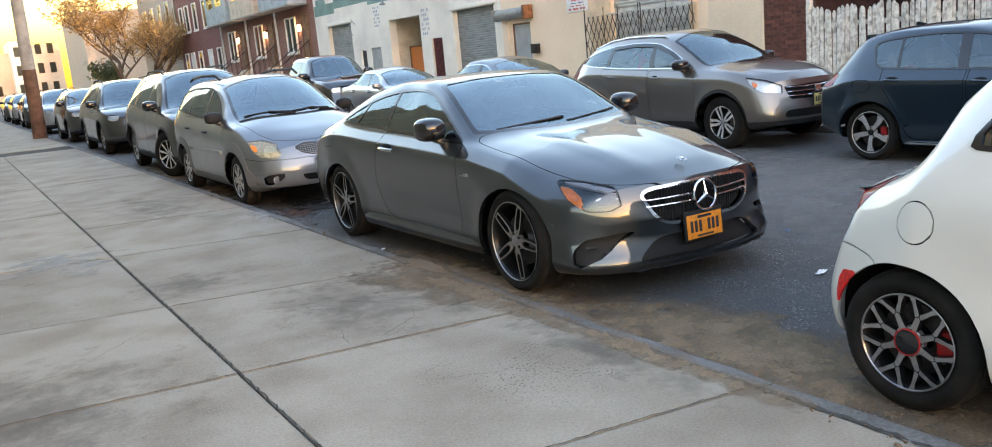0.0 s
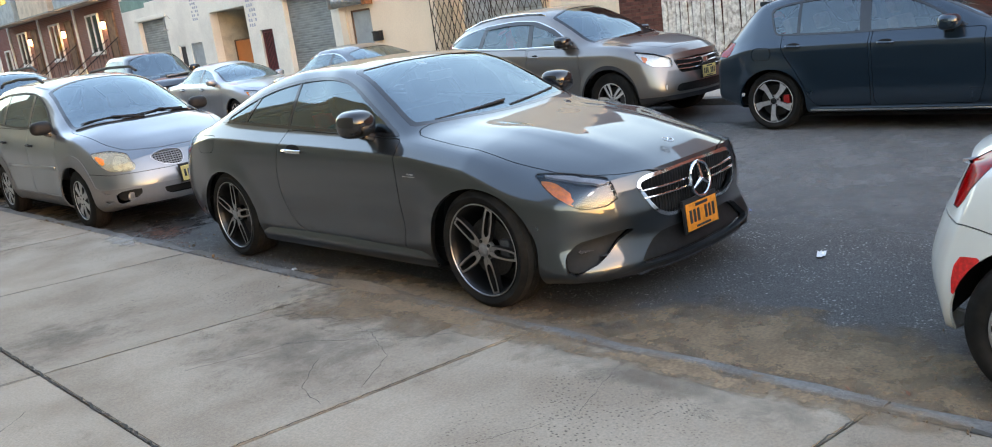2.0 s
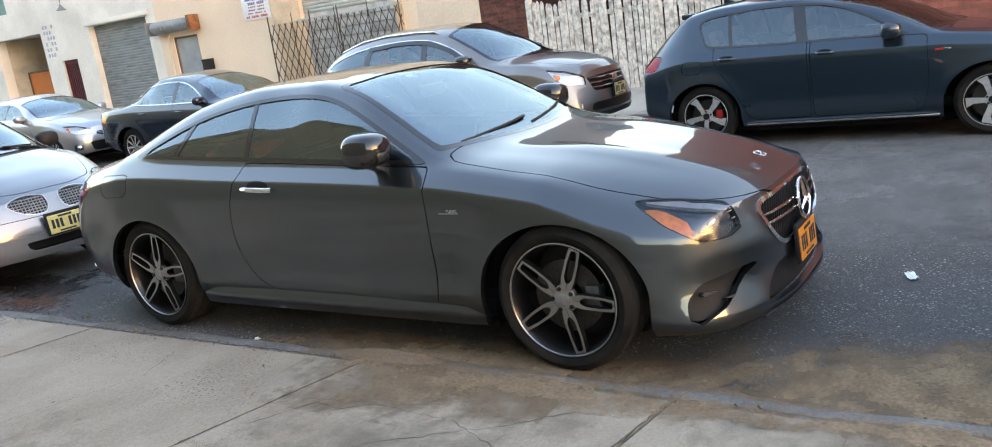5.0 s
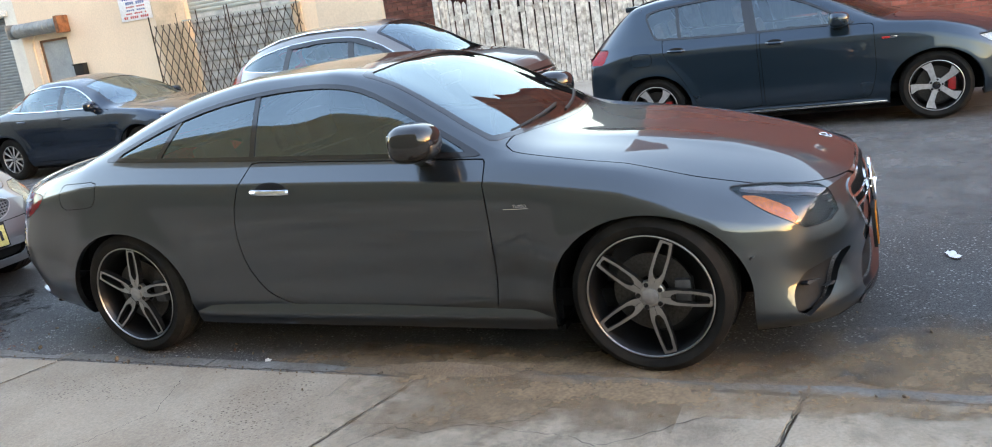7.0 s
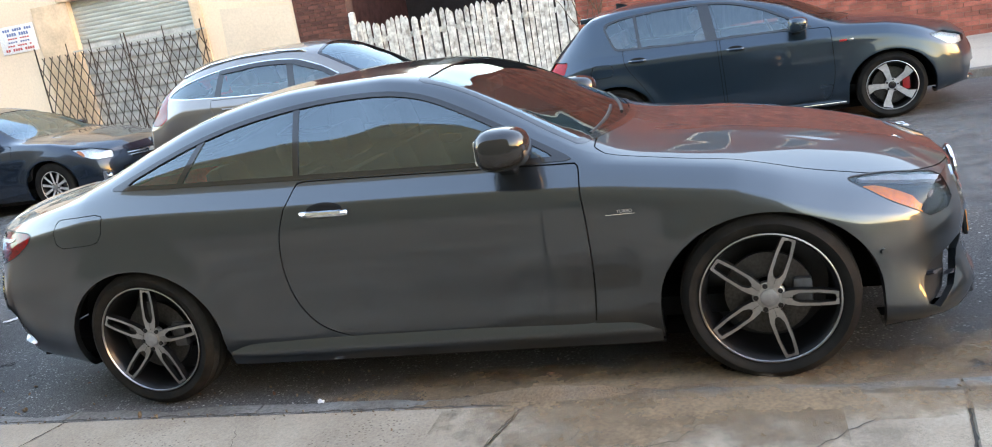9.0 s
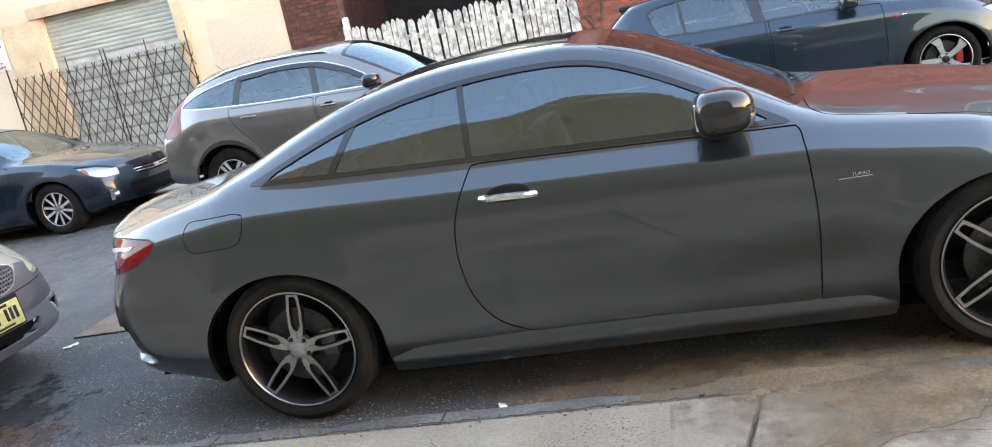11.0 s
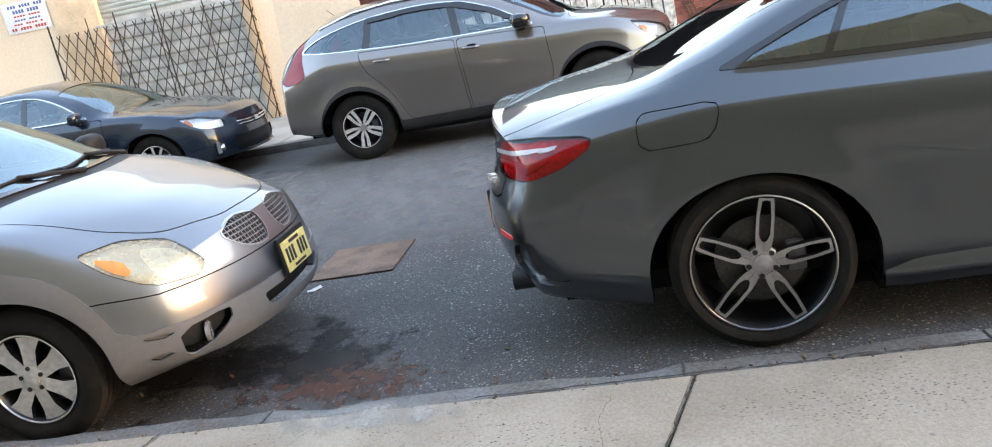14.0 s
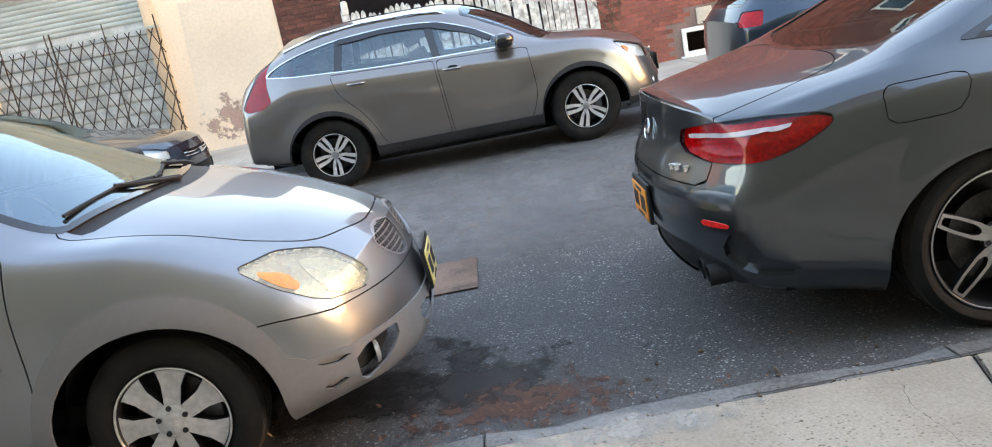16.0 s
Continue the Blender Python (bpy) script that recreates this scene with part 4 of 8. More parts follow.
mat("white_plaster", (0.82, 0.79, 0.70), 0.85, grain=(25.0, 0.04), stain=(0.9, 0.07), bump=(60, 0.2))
mat("teal_paint", (0.20, 0.33, 0.29), 0.8, grain=(20, 0.08), stain=(1.5, 0.1), bump=(60, 0.15))
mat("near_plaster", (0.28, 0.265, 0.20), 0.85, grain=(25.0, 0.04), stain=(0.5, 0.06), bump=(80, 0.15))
mat("mortar", (0.26, 0.17, 0.14), 0.9)
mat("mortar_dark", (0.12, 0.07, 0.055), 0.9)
mat("brick_red", (0.33, 0.10, 0.07), 0.85, grain=(60, 0.12), stain=(5.0, 0.17), bump=(120, 0.3))
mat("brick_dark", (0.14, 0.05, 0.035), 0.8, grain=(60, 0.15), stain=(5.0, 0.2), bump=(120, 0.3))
mat("shutter_grey", (0.25, 0.27, 0.27), 0.5, 0.2, grain=(30, 0.06), stain=(2, 0.15), bump=(60, 0.1))
mat("shutter_pale", (0.47, 0.49, 0.44), 0.5, 0.1, grain=(30, 0.05), stain=(1.5, 0.1), bump=(60, 0.1))
mat("shutter_low", (0.54, 0.53, 0.49), 0.6, 0.1, grain=(30, 0.08), stain=(4.0, 0.18), bump=(60, 0.2))
mat("rust", (0.32, 0.13, 0.05), 0.8, grain=(60, 0.2), stain=(8, 0.25), bump=(100, 0.3))
mat("rusty_iron", (0.07, 0.045, 0.032), 0.7, 0.3, grain=(80, 0.2), stain=(9, 0.25), bump=(100, 0.3))
mat("steel_plate", (0.20, 0.125, 0.085), 0.6, 0.4, grain=(50, 0.15), stain=(5, 0.25), bump=(90, 0.3))
mat("fence_wood", (0.70, 0.68, 0.63), 0.8, grain=(22, 0.12), stain=(9, 0.2), second=(0.30, 0.27, 0.24), bump=(50, 0.5))
mat("orange_door", (0.62, 0.20, 0.045), 0.6, stain=(1.5, 0.08))
mat("grey_door", (0.36, 0.40, 0.41), 0.55, stain=(2, 0.12))
mat("maroon", (0.16, 0.035, 0.04), 0.6)
mat("black_door", (0.025, 0.025, 0.028), 0.5)
mat("brown_wood", (0.20, 0.11, 0.06), 0.7, stain=(4, 0.2))
mat("sign_white", (0.80, 0.80, 0.79), 0.5, bump=(1, 0), stain=(3, 0.04))
mat("sign_blue", (0.10, 0.16, 0.36), 0.5, bump=(1, 0))
mat("sign_red", (0.55, 0.08, 0.07), 0.5, bump=(1, 0))
mat("sign_grey", (0.42, 0.44, 0.50), 0.6, bump=(1, 0))
mat("white_trim", (0.78, 0.76, 0.71), 0.6, stain=(3, 0.08))
mat("stone_trim", (0.60, 0.52, 0.42), 0.8)
mat("pole_wood", (0.42, 0.39, 0.35), 0.85, grain=(30, 0.1), stain=(3, 0.15), bump=(40, 0.5))
mat("pole_brown", (0.17, 0.09, 0.055), 0.8, grain=(30, 0.12), stain=(4, 0.2), bump=(40, 0.5))
mat("bay_blue", (0.36, 0.45, 0.50), 0.6)
mat("bay_beige", (0.62, 0.54, 0.44), 0.6)
mat("bark", (0.15, 0.105, 0.07), 0.9, grain=(30, 0.2), bump=(40, 0.6))
mat("leaf_yellow", (0.40, 0.26, 0.09), 0.6, bump=(1, 0), grain=(3, 0.25), stain=(1.0, 0.2))
mat("leaf_green", (0.10, 0.13, 0.05), 0.6, bump=(1, 0), grain=(3, 0.25))
mat("leaf_brown", (0.17, 0.07, 0.035), 0.7, bump=(1, 0), grain=(8, 0.25))
mat("paper", (0.75, 0.75, 0.74), 0.6, bump=(1, 0))
# near-black that paints the shade of unlit rooms and the alley
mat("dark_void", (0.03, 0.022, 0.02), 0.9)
mat("interior_cream", (0.62, 0.56, 0.44), 0.8)
brick_mat("row_brick", (0.30, 0.13, 0.09), (0.22, 0.10, 0.07), (0.30, 0.22, 0.18))
brick_mat("red_row_brick", (0.22, 0.075, 0.055), (0.17, 0.06, 0.045), (0.22, 0.13, 0.11))
brick_mat("pale_brick", (0.52, 0.43, 0.33), (0.44, 0.36, 0.28), (0.42, 0.36, 0.30))
film_mat("gutter_dirt", (0.22, 0.155, 0.092), 0.9, 3.0, 1.0, 0.8, 0.4)
film_mat("worn_lane", (0.185, 0.180, 0.172), 0.8, 2.2, 1.02, 0.65, 0.5)
film_mat("earth", (0.29, 0.205, 0.122), 0.95, 5.0, 1.04, 0.75, 0.4)
film_mat("wet_stain", (0.022, 0.018, 0.015), 0.75, 2.6, 0.96, 0.9, 0.2)
film_mat("leaf_litter", (0.11, 0.05, 0.03), 0.8, 9.0, 1.02, 0.85)
film_mat("slab_stain", (0.14, 0.118, 0.09), 0.85, 5.5, 0.78, 0.36, 0.5)
film_mat("pale_smear", (0.44, 0.42, 0.38), 0.8, 4.0, 0.95, 0.5, 0.25)
film_mat("wall_stain", (0.50, 0.33, 0.27), 0.85, 4.0, 1.05, 0.7)

# small dark pits where the cement has worn off
pm = film_mat("pits", (0.10, 0.088, 0.072), 0.95, 3.0, 0.88, 0.6, 0.4)
nt = pm.node_tree
vo = node(nt, "ShaderNodeTexVoronoi", Scale=62.0)
tc = nt.nodes.new("ShaderNodeTexCoord")
ms = nt.nodes.new("ShaderNodeMapping")
ms.inputs["Scale"].default_value = (1.0, 0.7, 1.0)
nt.links.new(tc.outputs["Object"], ms.inputs[0])
nt.links.new(ms.outputs[0], vo.inputs["Vector"])
dot, mu = nt.nodes.new("ShaderNodeMapRange"), nt.nodes.new("ShaderNodeMath")
dot.inputs[1].default_value, dot.inputs[2].default_value, dot.inputs[3].default_value, dot.inputs[4].default_value = 0.17, 0.30, 1, 0
mu.operation = "MULTIPLY"
for n in list(nt.nodes):
    if n.type == "MIX_SHADER":
        old = n.inputs[0].links[0].from_socket
        nt.links.new(vo.outputs["Distance"], dot.inputs[0])
        nt.links.new(dot.outputs[0], mu.inputs[0])
        nt.links.new(old, mu.inputs[1])
        nt.links.new(mu.outputs[0], n.inputs[0])
glow = bpy.data.materials.new("lamp_glow")
glow.use_nodes = True
glow.node_tree.nodes["Principled BSDF"].inputs["Emission Color"].default_value = (1, 0.55, 0.2, 1)
glow.node_tree.nodes["Principled BSDF"].inputs["Emission Strength"].default_value = 6.0
MAT["lamp_glow"] = glow


# ---- ground, road and pavements ----
def slab(name, lo, hi, m, kind="structure", label="", category="", bevel=0.0, parent=None):
    ob = part(name, box(lo, hi, bevel), m, parent, smooth=bevel > 0)
    return ob if parent else tagged(ob, label, category, "", kind)


def poly_slab(pts, z0, z1, bevel=0.006):
    """A flat stone from its corners, with a worn upper edge."""
    bm = bmesh.new()
    lo = [bm.verts.new((x, y, z0)) for x, y in pts]
    hi = [bm.verts.new((x, y, z1)) for x, y in pts]
    f = bm.faces.new(hi)
    n = len(pts)
    for k in range(n):
        bm.faces.new((lo[k], lo[(k + 1) % n], hi[(k + 1) % n], hi[k]))
    bmesh.ops.recalc_face_normals(bm, faces=bm.faces)
    if bevel:
        bmesh.ops.bevel(bm, geom=list(f.edges), offset=bevel, segments=2, affect="EDGES")
    return bm


slab("ground", (-900, -900, -0.4), (900, 900, -0.06), MAT["soil"])
road = slab("road", (-0.16, -70, -0.05), (7.7, 160, 0.0), MAT["asphalt"])
pavement = slab("pavement", (-5.3, -70, -0.05), (-0.235, 160, 0.070), MAT["joint_dirt"])
# slabs: the cross joints run a little askew
JOINTS = [(-9.0, -0.15), (-7.3, -0.15), (-5.6, -0.14), (-3.95, -0.14), (-2.27, -0.14), (-0.60, -0.15), (0.98, -0.24), (3.20, -0.26), (5.3, -0.2), (7.1, -0.15), (9.0, -0.1), (10.9, -0.1), (12.8, -0.1), (14.7, -0.1), (16.6, -0.1), (18.5, -0.1), (20.4, -0.1)]
rs = random.Random(4)
for (ya, sa), (yb, sb) in zip(JOINTS, JOINTS[1:]):
    for x0, x1 in ((-0.236, -1.895), (-1.908, -3.5), (-3.512, -5.2)):
        g = 0.005
        pts = [(x1, ya + sa * (x1 + 0.3) + g), (x0, ya + sa * (x0 + 0.3) + g), (x0, yb + sb * (x0 + 0.3) - g), (x1, yb + sb * (x1 + 0.3) - g)]
        part("slab", poly_slab(pts, 0.0, 0.086 + rs.uniform(-0.003, 0.003)), MAT["concrete"], pavement)
part("slab", box((-5.2, 22.0, 0.0), (-0.236, 160, 0.086)), MAT["concrete"], pavement)
part("slab", box((-5.2, -70, 0.0), (-0.236, -9.1, 0.086)), MAT["concrete"], pavement)
# kerb stones, one of them crumbled
kerb = tagged(new("kerb"), "", "", "", "structure")
for k, (a, b) in enumerate(((-70, -9.1), (-9.1, -5.3), (-5.3, -2.3), (-2.3, -0.62), (-0.62, 0.62), (1.08, 2.2), (2.2, 3.22), (3.22, 4.85), (4.85, 7.2), (7.2, 10.0), (10.0, 13.0), (13.0, 160))):
    bm = bmesh.new()
    n = max(2, int((b - a) / 0.12)) if b - a < 6 else 6
    rows = []
    shape = [(-0.234, -0.05), (-0.234, 0.076), (-0.226, 0.085), (-0.120, 0.081), (-0.098, 0.068), (-0.084, 0.020), (-0.080, -0.05)]
    for i in range(n + 1):
        y = a + 0.006 + (b - a - 0.012) * i / n
        rough = 0.022 if b - a < 6 else 0
        row = []
        for j, (x, z) in enumerate(shape):
            d = noise.noise(Vector((x * 9, y * 3.1, z * 9))) * rough * (1 if 2 <= j <= 5 else 0)
            row.append(bm.verts.new((x + d * 1.3, y, z - abs(d) * 1.5)))
        rows.append(row)
    for p, q in zip(rows, rows[1:]):
        for j in range(len(shape) - 1):
            bm.faces.new((p[j], p[j + 1], q[j + 1], q[j]))
    bm.faces.new(rows[0])
    bm.faces.new(rows[-1][::-1])
    bmesh.ops.recalc_face_normals(bm, faces=bm.faces)
    part("kerb_stone", bm, MAT["kerb_stone"], kerb)
# the broken stretch between
bm = bmesh.new()
for k in range(26):
    y, x = rs.uniform(0.55, 1.25), rs.uniform(-0.25, -0.08)
    s = rs.uniform(0.008, 0.03)
    add_box(bm, (-s, -s * 0.8, -0.04), (s, s * 0.8, s * rs.uniform(0.15, 0.5)), 0.006, pose(x, y, 0.025, rs.uniform(-15, 15), rs.uniform(-15, 15), rs.uniform(0, 90)))
tagged(part("kerb_rubble", bm, MAT["kerb_stone"], None), "crumbled grey kerb stone fragments in dirt", "rubble", "", "stuff")
slab("kerb_bed", (-0.232, 0.60, -0.05), (-0.12, 1.10, 0.03), MAT["joint_dirt"])
slab("far_kerb", (7.7, -70, -0.05), (7.88, 160, 0.10), MAT["kerb_stone"], bevel=0.012)
far_pave = slab("far_pavement", (7.885, -70, -0.05), (11.56, 160, 0.085), MAT["joint_dirt"])
for k in range(24):
    y = -14.0 + k * 1.7
    for x0, x1 in ((7.89, 9.7), (9.71, 11.555)):
        part("slab", poly_slab([(x0, y + 0.006), (x1, y + 0.006), (x1, y + 1.694), (x0, y + 1.694)], 0.0, 0.10), MAT["far_concrete"], far_pave)
part("slab", box((7.89, 26.9, 0), (11.555, 160, 0.10)), MAT["far_concrete"], far_pave)
part("slab", box((7.89, -70, 0), (11.555, -14.1, 0.10)), MAT["far_concrete"], far_pave)


def patch(name, pts_x, pts_y, z, m, parent):
    bm = bmesh.new()
    xs, ys = np.linspace(*pts_x, 6), np.linspace(*pts_y, 6)
    grid = [[bm.verts.new((x, y, z)) for x in xs] for y in ys]
    for a, b in zip(grid, grid[1:]):
        for k in range(5):
            bm.faces.new((a[k], a[k + 1], b[k + 1], b[k]))
    return part(name, bm, m, parent)


for k, (y0, y1, w) in enumerate(((-4.2, -2.2, 0.55), (-2.6, -0.7, 0.8), (-0.9, 1.1, 0.4), (0.2, 2.2, 0.3), (6.5, 9.5, 0.5), (9, 13, 0.5))):
    patch("dirt", (-0.20, w), (y0, y1), 0.003 + 0.0006 * k, MAT["gutter_dirt"], road)
for k in range(10):
    patch("worn_lane", (2.2, 6.3), (-13 + 5 * k, -5 + 5 * k), 0.0014 + 0.0001 * k, MAT["worn_lane"], road)
patch("dirt", (-0.1, 1.15), (4.1, 6.4), 0.0040, MAT["wet_stain"], road)
patch("dirt", (-0.02, 1.05), (4.25, 5.6), 0.0046, MAT["wet_stain"], road)
patch("dirt", (-0.05, 0.5), (4.1, 5.3), 0.0054, MAT["leaf_litter"], road)
patch("dirt", (0.9, 2.5), (0.5, 3.2), 0.0030, MAT["wet_stain"], road)
patch("dirt", (-0.44, -0.16), (-0.9, 1.2), 0.0930, MAT["earth"], pavement)
patch("dirt", (-0.36, -0.18), (-2.6, -0.6), 0.0925, MAT["earth"], pavement)
patch("dirt", (-0.1, 0.62), (-2.9, -0.5), 0.0085, MAT["earth"], road)
patch("dirt", (-0.1, 0.32), (-0.8, 1.6), 0.0090, MAT["earth"], road)
patch("stain", (-1.5, -0.24), (-0.62, 1.25), 0.0905, MAT["slab_stain"], pavement)
patch("stain", (-0.75, -0.05), (-0.2, 1.3), 0.0915, MAT["gutter_dirt"], pavement)
patch("stain", (-1.15, -0.24), (1.0, 2.1), 0.0910, MAT["pits"], pavement)
patch("stain", (-0.75, -0.24), (2.0, 3.3), 0.0910, MAT["pits"], pavement)
patch("stain", (-1.3, -0.3), (-2.2, -0.7), 0.0910, MAT["pits"], pavement)
patch("stain", (-0.9, -0.24), (3.1, 5.2), 0.0910, MAT["pits"], pavement)
patch("stain", (-0.60, -0.24), (-2.4, -0.4), 0.0905, MAT["slab_stain"], pavement)
patch("stain", (-2.9, -1.7), (2.9, 4.6), 0.0905, MAT["pale_smear"], pavement)
patch("stain", (-2.1, -1.1), (1.4, 2.4), 0.0905, MAT["slab_stain"], pavement)
patch("stain", (-3.6, -2.0), (-1.2, 0.8), 0.0905, MAT["slab_stain"], pavement)
patch("stain", (-1.6, -0.4), (5.0, 8.0), 0.0905, MAT["slab_stain"], pavement)
patch("stain", (-0.45, -0.16), (3.9, 4.95), 0.0925, MAT["pale_smear"], kerb)


def crack(pts, w, parent, z=0.0912):
    """A ragged crack, as a thin dark ribbon with a broken outline."""
    line = []
    for (a, b) in zip(pts, pts[1:]):
        n = max(3, int(math.dist(a, b) / 0.03))
        for i in range(n):
            t = i / n
            j = 0.008
            line.append((a[0] + (b[0] - a[0]) * t + rs.uniform(-j, j), a[1] + (b[1] - a[1]) * t + rs.uniform(-j, j)))
    line.append(pts[-1])
    bm = bmesh.new()
    prev = None
    for i, p in enumerate(line):
        q = line[min(i + 1, len(line) - 1)]
        o = line[max(i - 1, 0)]
        d = Vector((q[0] - o[0], q[1] - o[1])).normalized()
        ww = w * rs.uniform(0.4, 1.2) * (0.3 if i in (0, len(line) - 1) else 1)
        a, b = bm.verts.new((p[0] - d.y * ww, p[1] + d.x * ww, z)), bm.verts.new((p[0] + d.y * ww, p[1] - d.x * ww, z))
        if prev:
            bm.faces.new((prev[0], prev[1], b, a))
        prev = (a, b)
    return part("crack", bm, MAT["joint_dirt"], parent)


for pts, w in (([(-1.46, 0.63), (-1.12, 0.47), (-0.97, 0.45), (-0.86, 0.32), (-0.62, -0.08), (-0.42, -0.3)], 0.004), ([(-0.92, 1.01), (-0.66, 0.86), (-0.70, 0.70), (-0.62, 0.60), (-0.55, 0.35), (-0.39, 0.25)], 0.005), ([(-0.75, 0.92), (-0.5, 0.72), (-0.35, 0.7)], 0.003), ([(-0.66, 0.98), (-0.6, 0.62), (-0.64, 0.15), (-0.8, -0.2), (-1.1, -0.4)], 0.003), ([(-0.33, 3.48), (-0.5, 3.52), (-0.74, 3.5), (-1.2, 3.62)], 0.0014), ([(-1.0, 0.1), (-1.25, -0.15), (-1.3, -0.38)], 0.003), ([(-0.34, -1.25), (-0.8, -1.4), (-1.2, -1.2)], 0.002), ([(-2.1, 0.9), (-2.6, 0.4), (-3.0, 0.3)], 0.003), ([(-0.34, 2.2), (-0.7, 2.05), (-1.3, 2.3)], 0.002), ([(-0.33, 4.6), (-0.6, 4.7), (-0.9, 5.1)], 0.0014)):
    crack(pts, w * 0.6, pavement)
# crumbled edges and dirt along the joints of the slabs
for y, s in JOINTS[3:10]:
    for xa, xb in ((-0.24, -1.9), (-1.9, -3.5)):
        crack([(xa, y + s * (xa + 0.3)), ((xa + xb) / 2, y + s * ((xa + xb) / 2 + 0.3)), (xb, y + s * (xb + 0.3))], 0.004, pavement, 0.0902)
for x in (-1.901, -3.506):
    for ya, yb in ((-5.5, -3.5), (-3.5, -1.6), (-1.6, 0.4), (0.4, 2.4), (2.4, 4.6), (4.6, 7.0)):
        crack([(x, ya), (x, (ya + yb) / 2), (x, yb)], 0.007, pavement, 0.0902)
for k in range(10):
    crack([(-0.232, -6.0 + k), (-0.226, -5.5 + k), (-0.234, -5.0 + k)], 0.013 if k < 6 else 0.007, pavement, 0.0904)
# brown dirt banked against the worn kerb, thickest at the broken stretch
bm = bmesh.new()
gx, gy = np.linspace(-0.62, 0.45, 34), np.linspace(-4.5, 1.5, 160)
rows = []
for y in gy:
    row = []
    for x in gx:
        base = float(np.interp(x, (-0.26, -0.12, -0.085, 0.0), (0.082, 0.076, 0.03, 0.0)))
        heap = 0.050 * math.exp(-((y - 0.82) / 0.42) ** 2) * math.exp(-((x + 0.12) / 0.10) ** 2) + 0.018 * math.exp(-((x + 0.02) / 0.06) ** 2) * math.exp(-((y + 0.3) / 2.0) ** 2) + 0.014 * math.exp(-((x + 0.30) / 0.12) ** 2) * math.exp(-((y - 0.7) / 0.4) ** 2) + 0.010 * math.exp(-((x - 0.05) / 0.14) ** 2)
        wob = noise.noise(Vector((x * 5, y * 2.4, 3.0))) * 0.012 + noise.noise(Vector((x * 15, y * 11, 7.0))) * 0.006 + noise.noise(Vector((x * 40, y * 33, 1.0))) * 0.003
        row.append(bm.verts.new((x, y, base - 0.012 + heap + wob * (0.4 + min(1.0, heap / 0.02)))))
    rows.append(row)
for a, b in zip(rows, rows[1:]):
    for k in range(len(gx) - 1):
        bm.faces.new((a[k], a[k + 1], b[k + 1], b[k]))
tagged(part("dirt_bank", bm, MAT["brown_dirt"], None), "brown dirt washed up against the worn kerb", "dirt", "", "stuff")
# loose grit along the joint of the kerb and the gutter
bm = bmesh.new()
for k in range(900):
    y = rs.uniform(-4, 7)
    x = rs.choice((rs.gauss(-0.235, 0.02), rs.gauss(-0.05, 0.05), rs.gauss(0.15, 0.25)))
    z = 0.086 if x < -0.19 else (0.02 if x < -0.08 else 0.003)
    s = rs.uniform(0.003, 0.008) * (1 if k % 25 else 2)
    bmesh.ops.create_icosphere(bm, subdivisions=1, radius=s, matrix=pose(x, y, z + s * 0.3, rs.uniform(0, 90), rs.uniform(0, 90), 0) @ Matrix.Diagonal((1, 1.3, 0.6, 1)))
tagged(part("grit", bm, MAT["brown_dirt"], None), "loose brown grit and pebbles along the kerb", "grit", "", "stuff")
bm = bmesh.new()
for k in range(150):
    y = rs.gauss(4.75, 0.35) if k % 3 else rs.uniform(-3, 7)
    x = abs(rs.gauss(0.0, 0.18)) + 0.0 if k % 3 else rs.uniform(-0.1, 0.5)
    s = rs.uniform(0.006, 0.017)
    t = pose(x, y, 0.010 + rs.uniform(0, 0.01), rs.uniform(-30, 30), rs.uniform(-30, 30), rs.uniform(0, 360))
    v = [bm.verts.new(t @ Vector(p)) for p in ((-s, 0, 0), (-0.2 * s, -0.5 * s, 0.004), (s, 0, 0.003), (-0.2 * s, 0.5 * s, 0.002))]
    bm.faces.new(v)
tagged(part("fallen_leaves", bm, MAT["leaf_brown"], None, smooth=False), "brown fallen leaves lying in the gutter", "leaves", "", "stuff")
for name, lbl, x, y, sx, sy, rot, m in (("paper_scrap", "crumpled white paper scrap on the asphalt", 1.62, -1.22, 0.11, 0.05, 20, "paper"), ("paper_scrap", "crumpled white paper scrap on the asphalt", 1.58, 5.30, 0.10, 0.035, -30, "paper"), ("paper_scrap", "small blue scrap of litter on the asphalt", 2.44, -0.29, 0.05, 0.03, 50, "sign_blue"), ("paper_scrap", "small white scrap of litter on the asphalt", 2.2, 3.55, 0.03, 0.02, 10, "paper"), ("paper_scrap", "small dry leaf lying on the kerb edge", 0.02, 2.0, 0.05, 0.03, 25, "sign_white")):
    bm = bmesh.new()
    nx = 5
    g = [[bm.verts.new((sx * (i / nx - 0.5), sy * (j / nx - 0.5), 0.006 + rs.uniform(0, 0.014))) for i in range(nx + 1)] for j in range(nx + 1)]
    for a, b in zip(g, g[1:]):
        for k in range(nx):
            bm.faces.new((a[k], a[k + 1], b[k + 1], b[k]))
    ob = part(name, bm, MAT[m], None)
    ob.matrix_basis = pose(x, y, 0.0, 0, 0, rot)
    tagged(ob, lbl, "litter")
plate = thing("steel_plate", pose(2.07, 5.14, 0), "rusty brown steel plate lying on the asphalt", "steel plate")
part("sheet", box((-0.31, -0.28, 0.002), (0.31, 0.28, 0.012), 0.003), MAT["steel_plate"], plate)


# ---- far side of the street ----
FX = 11.56


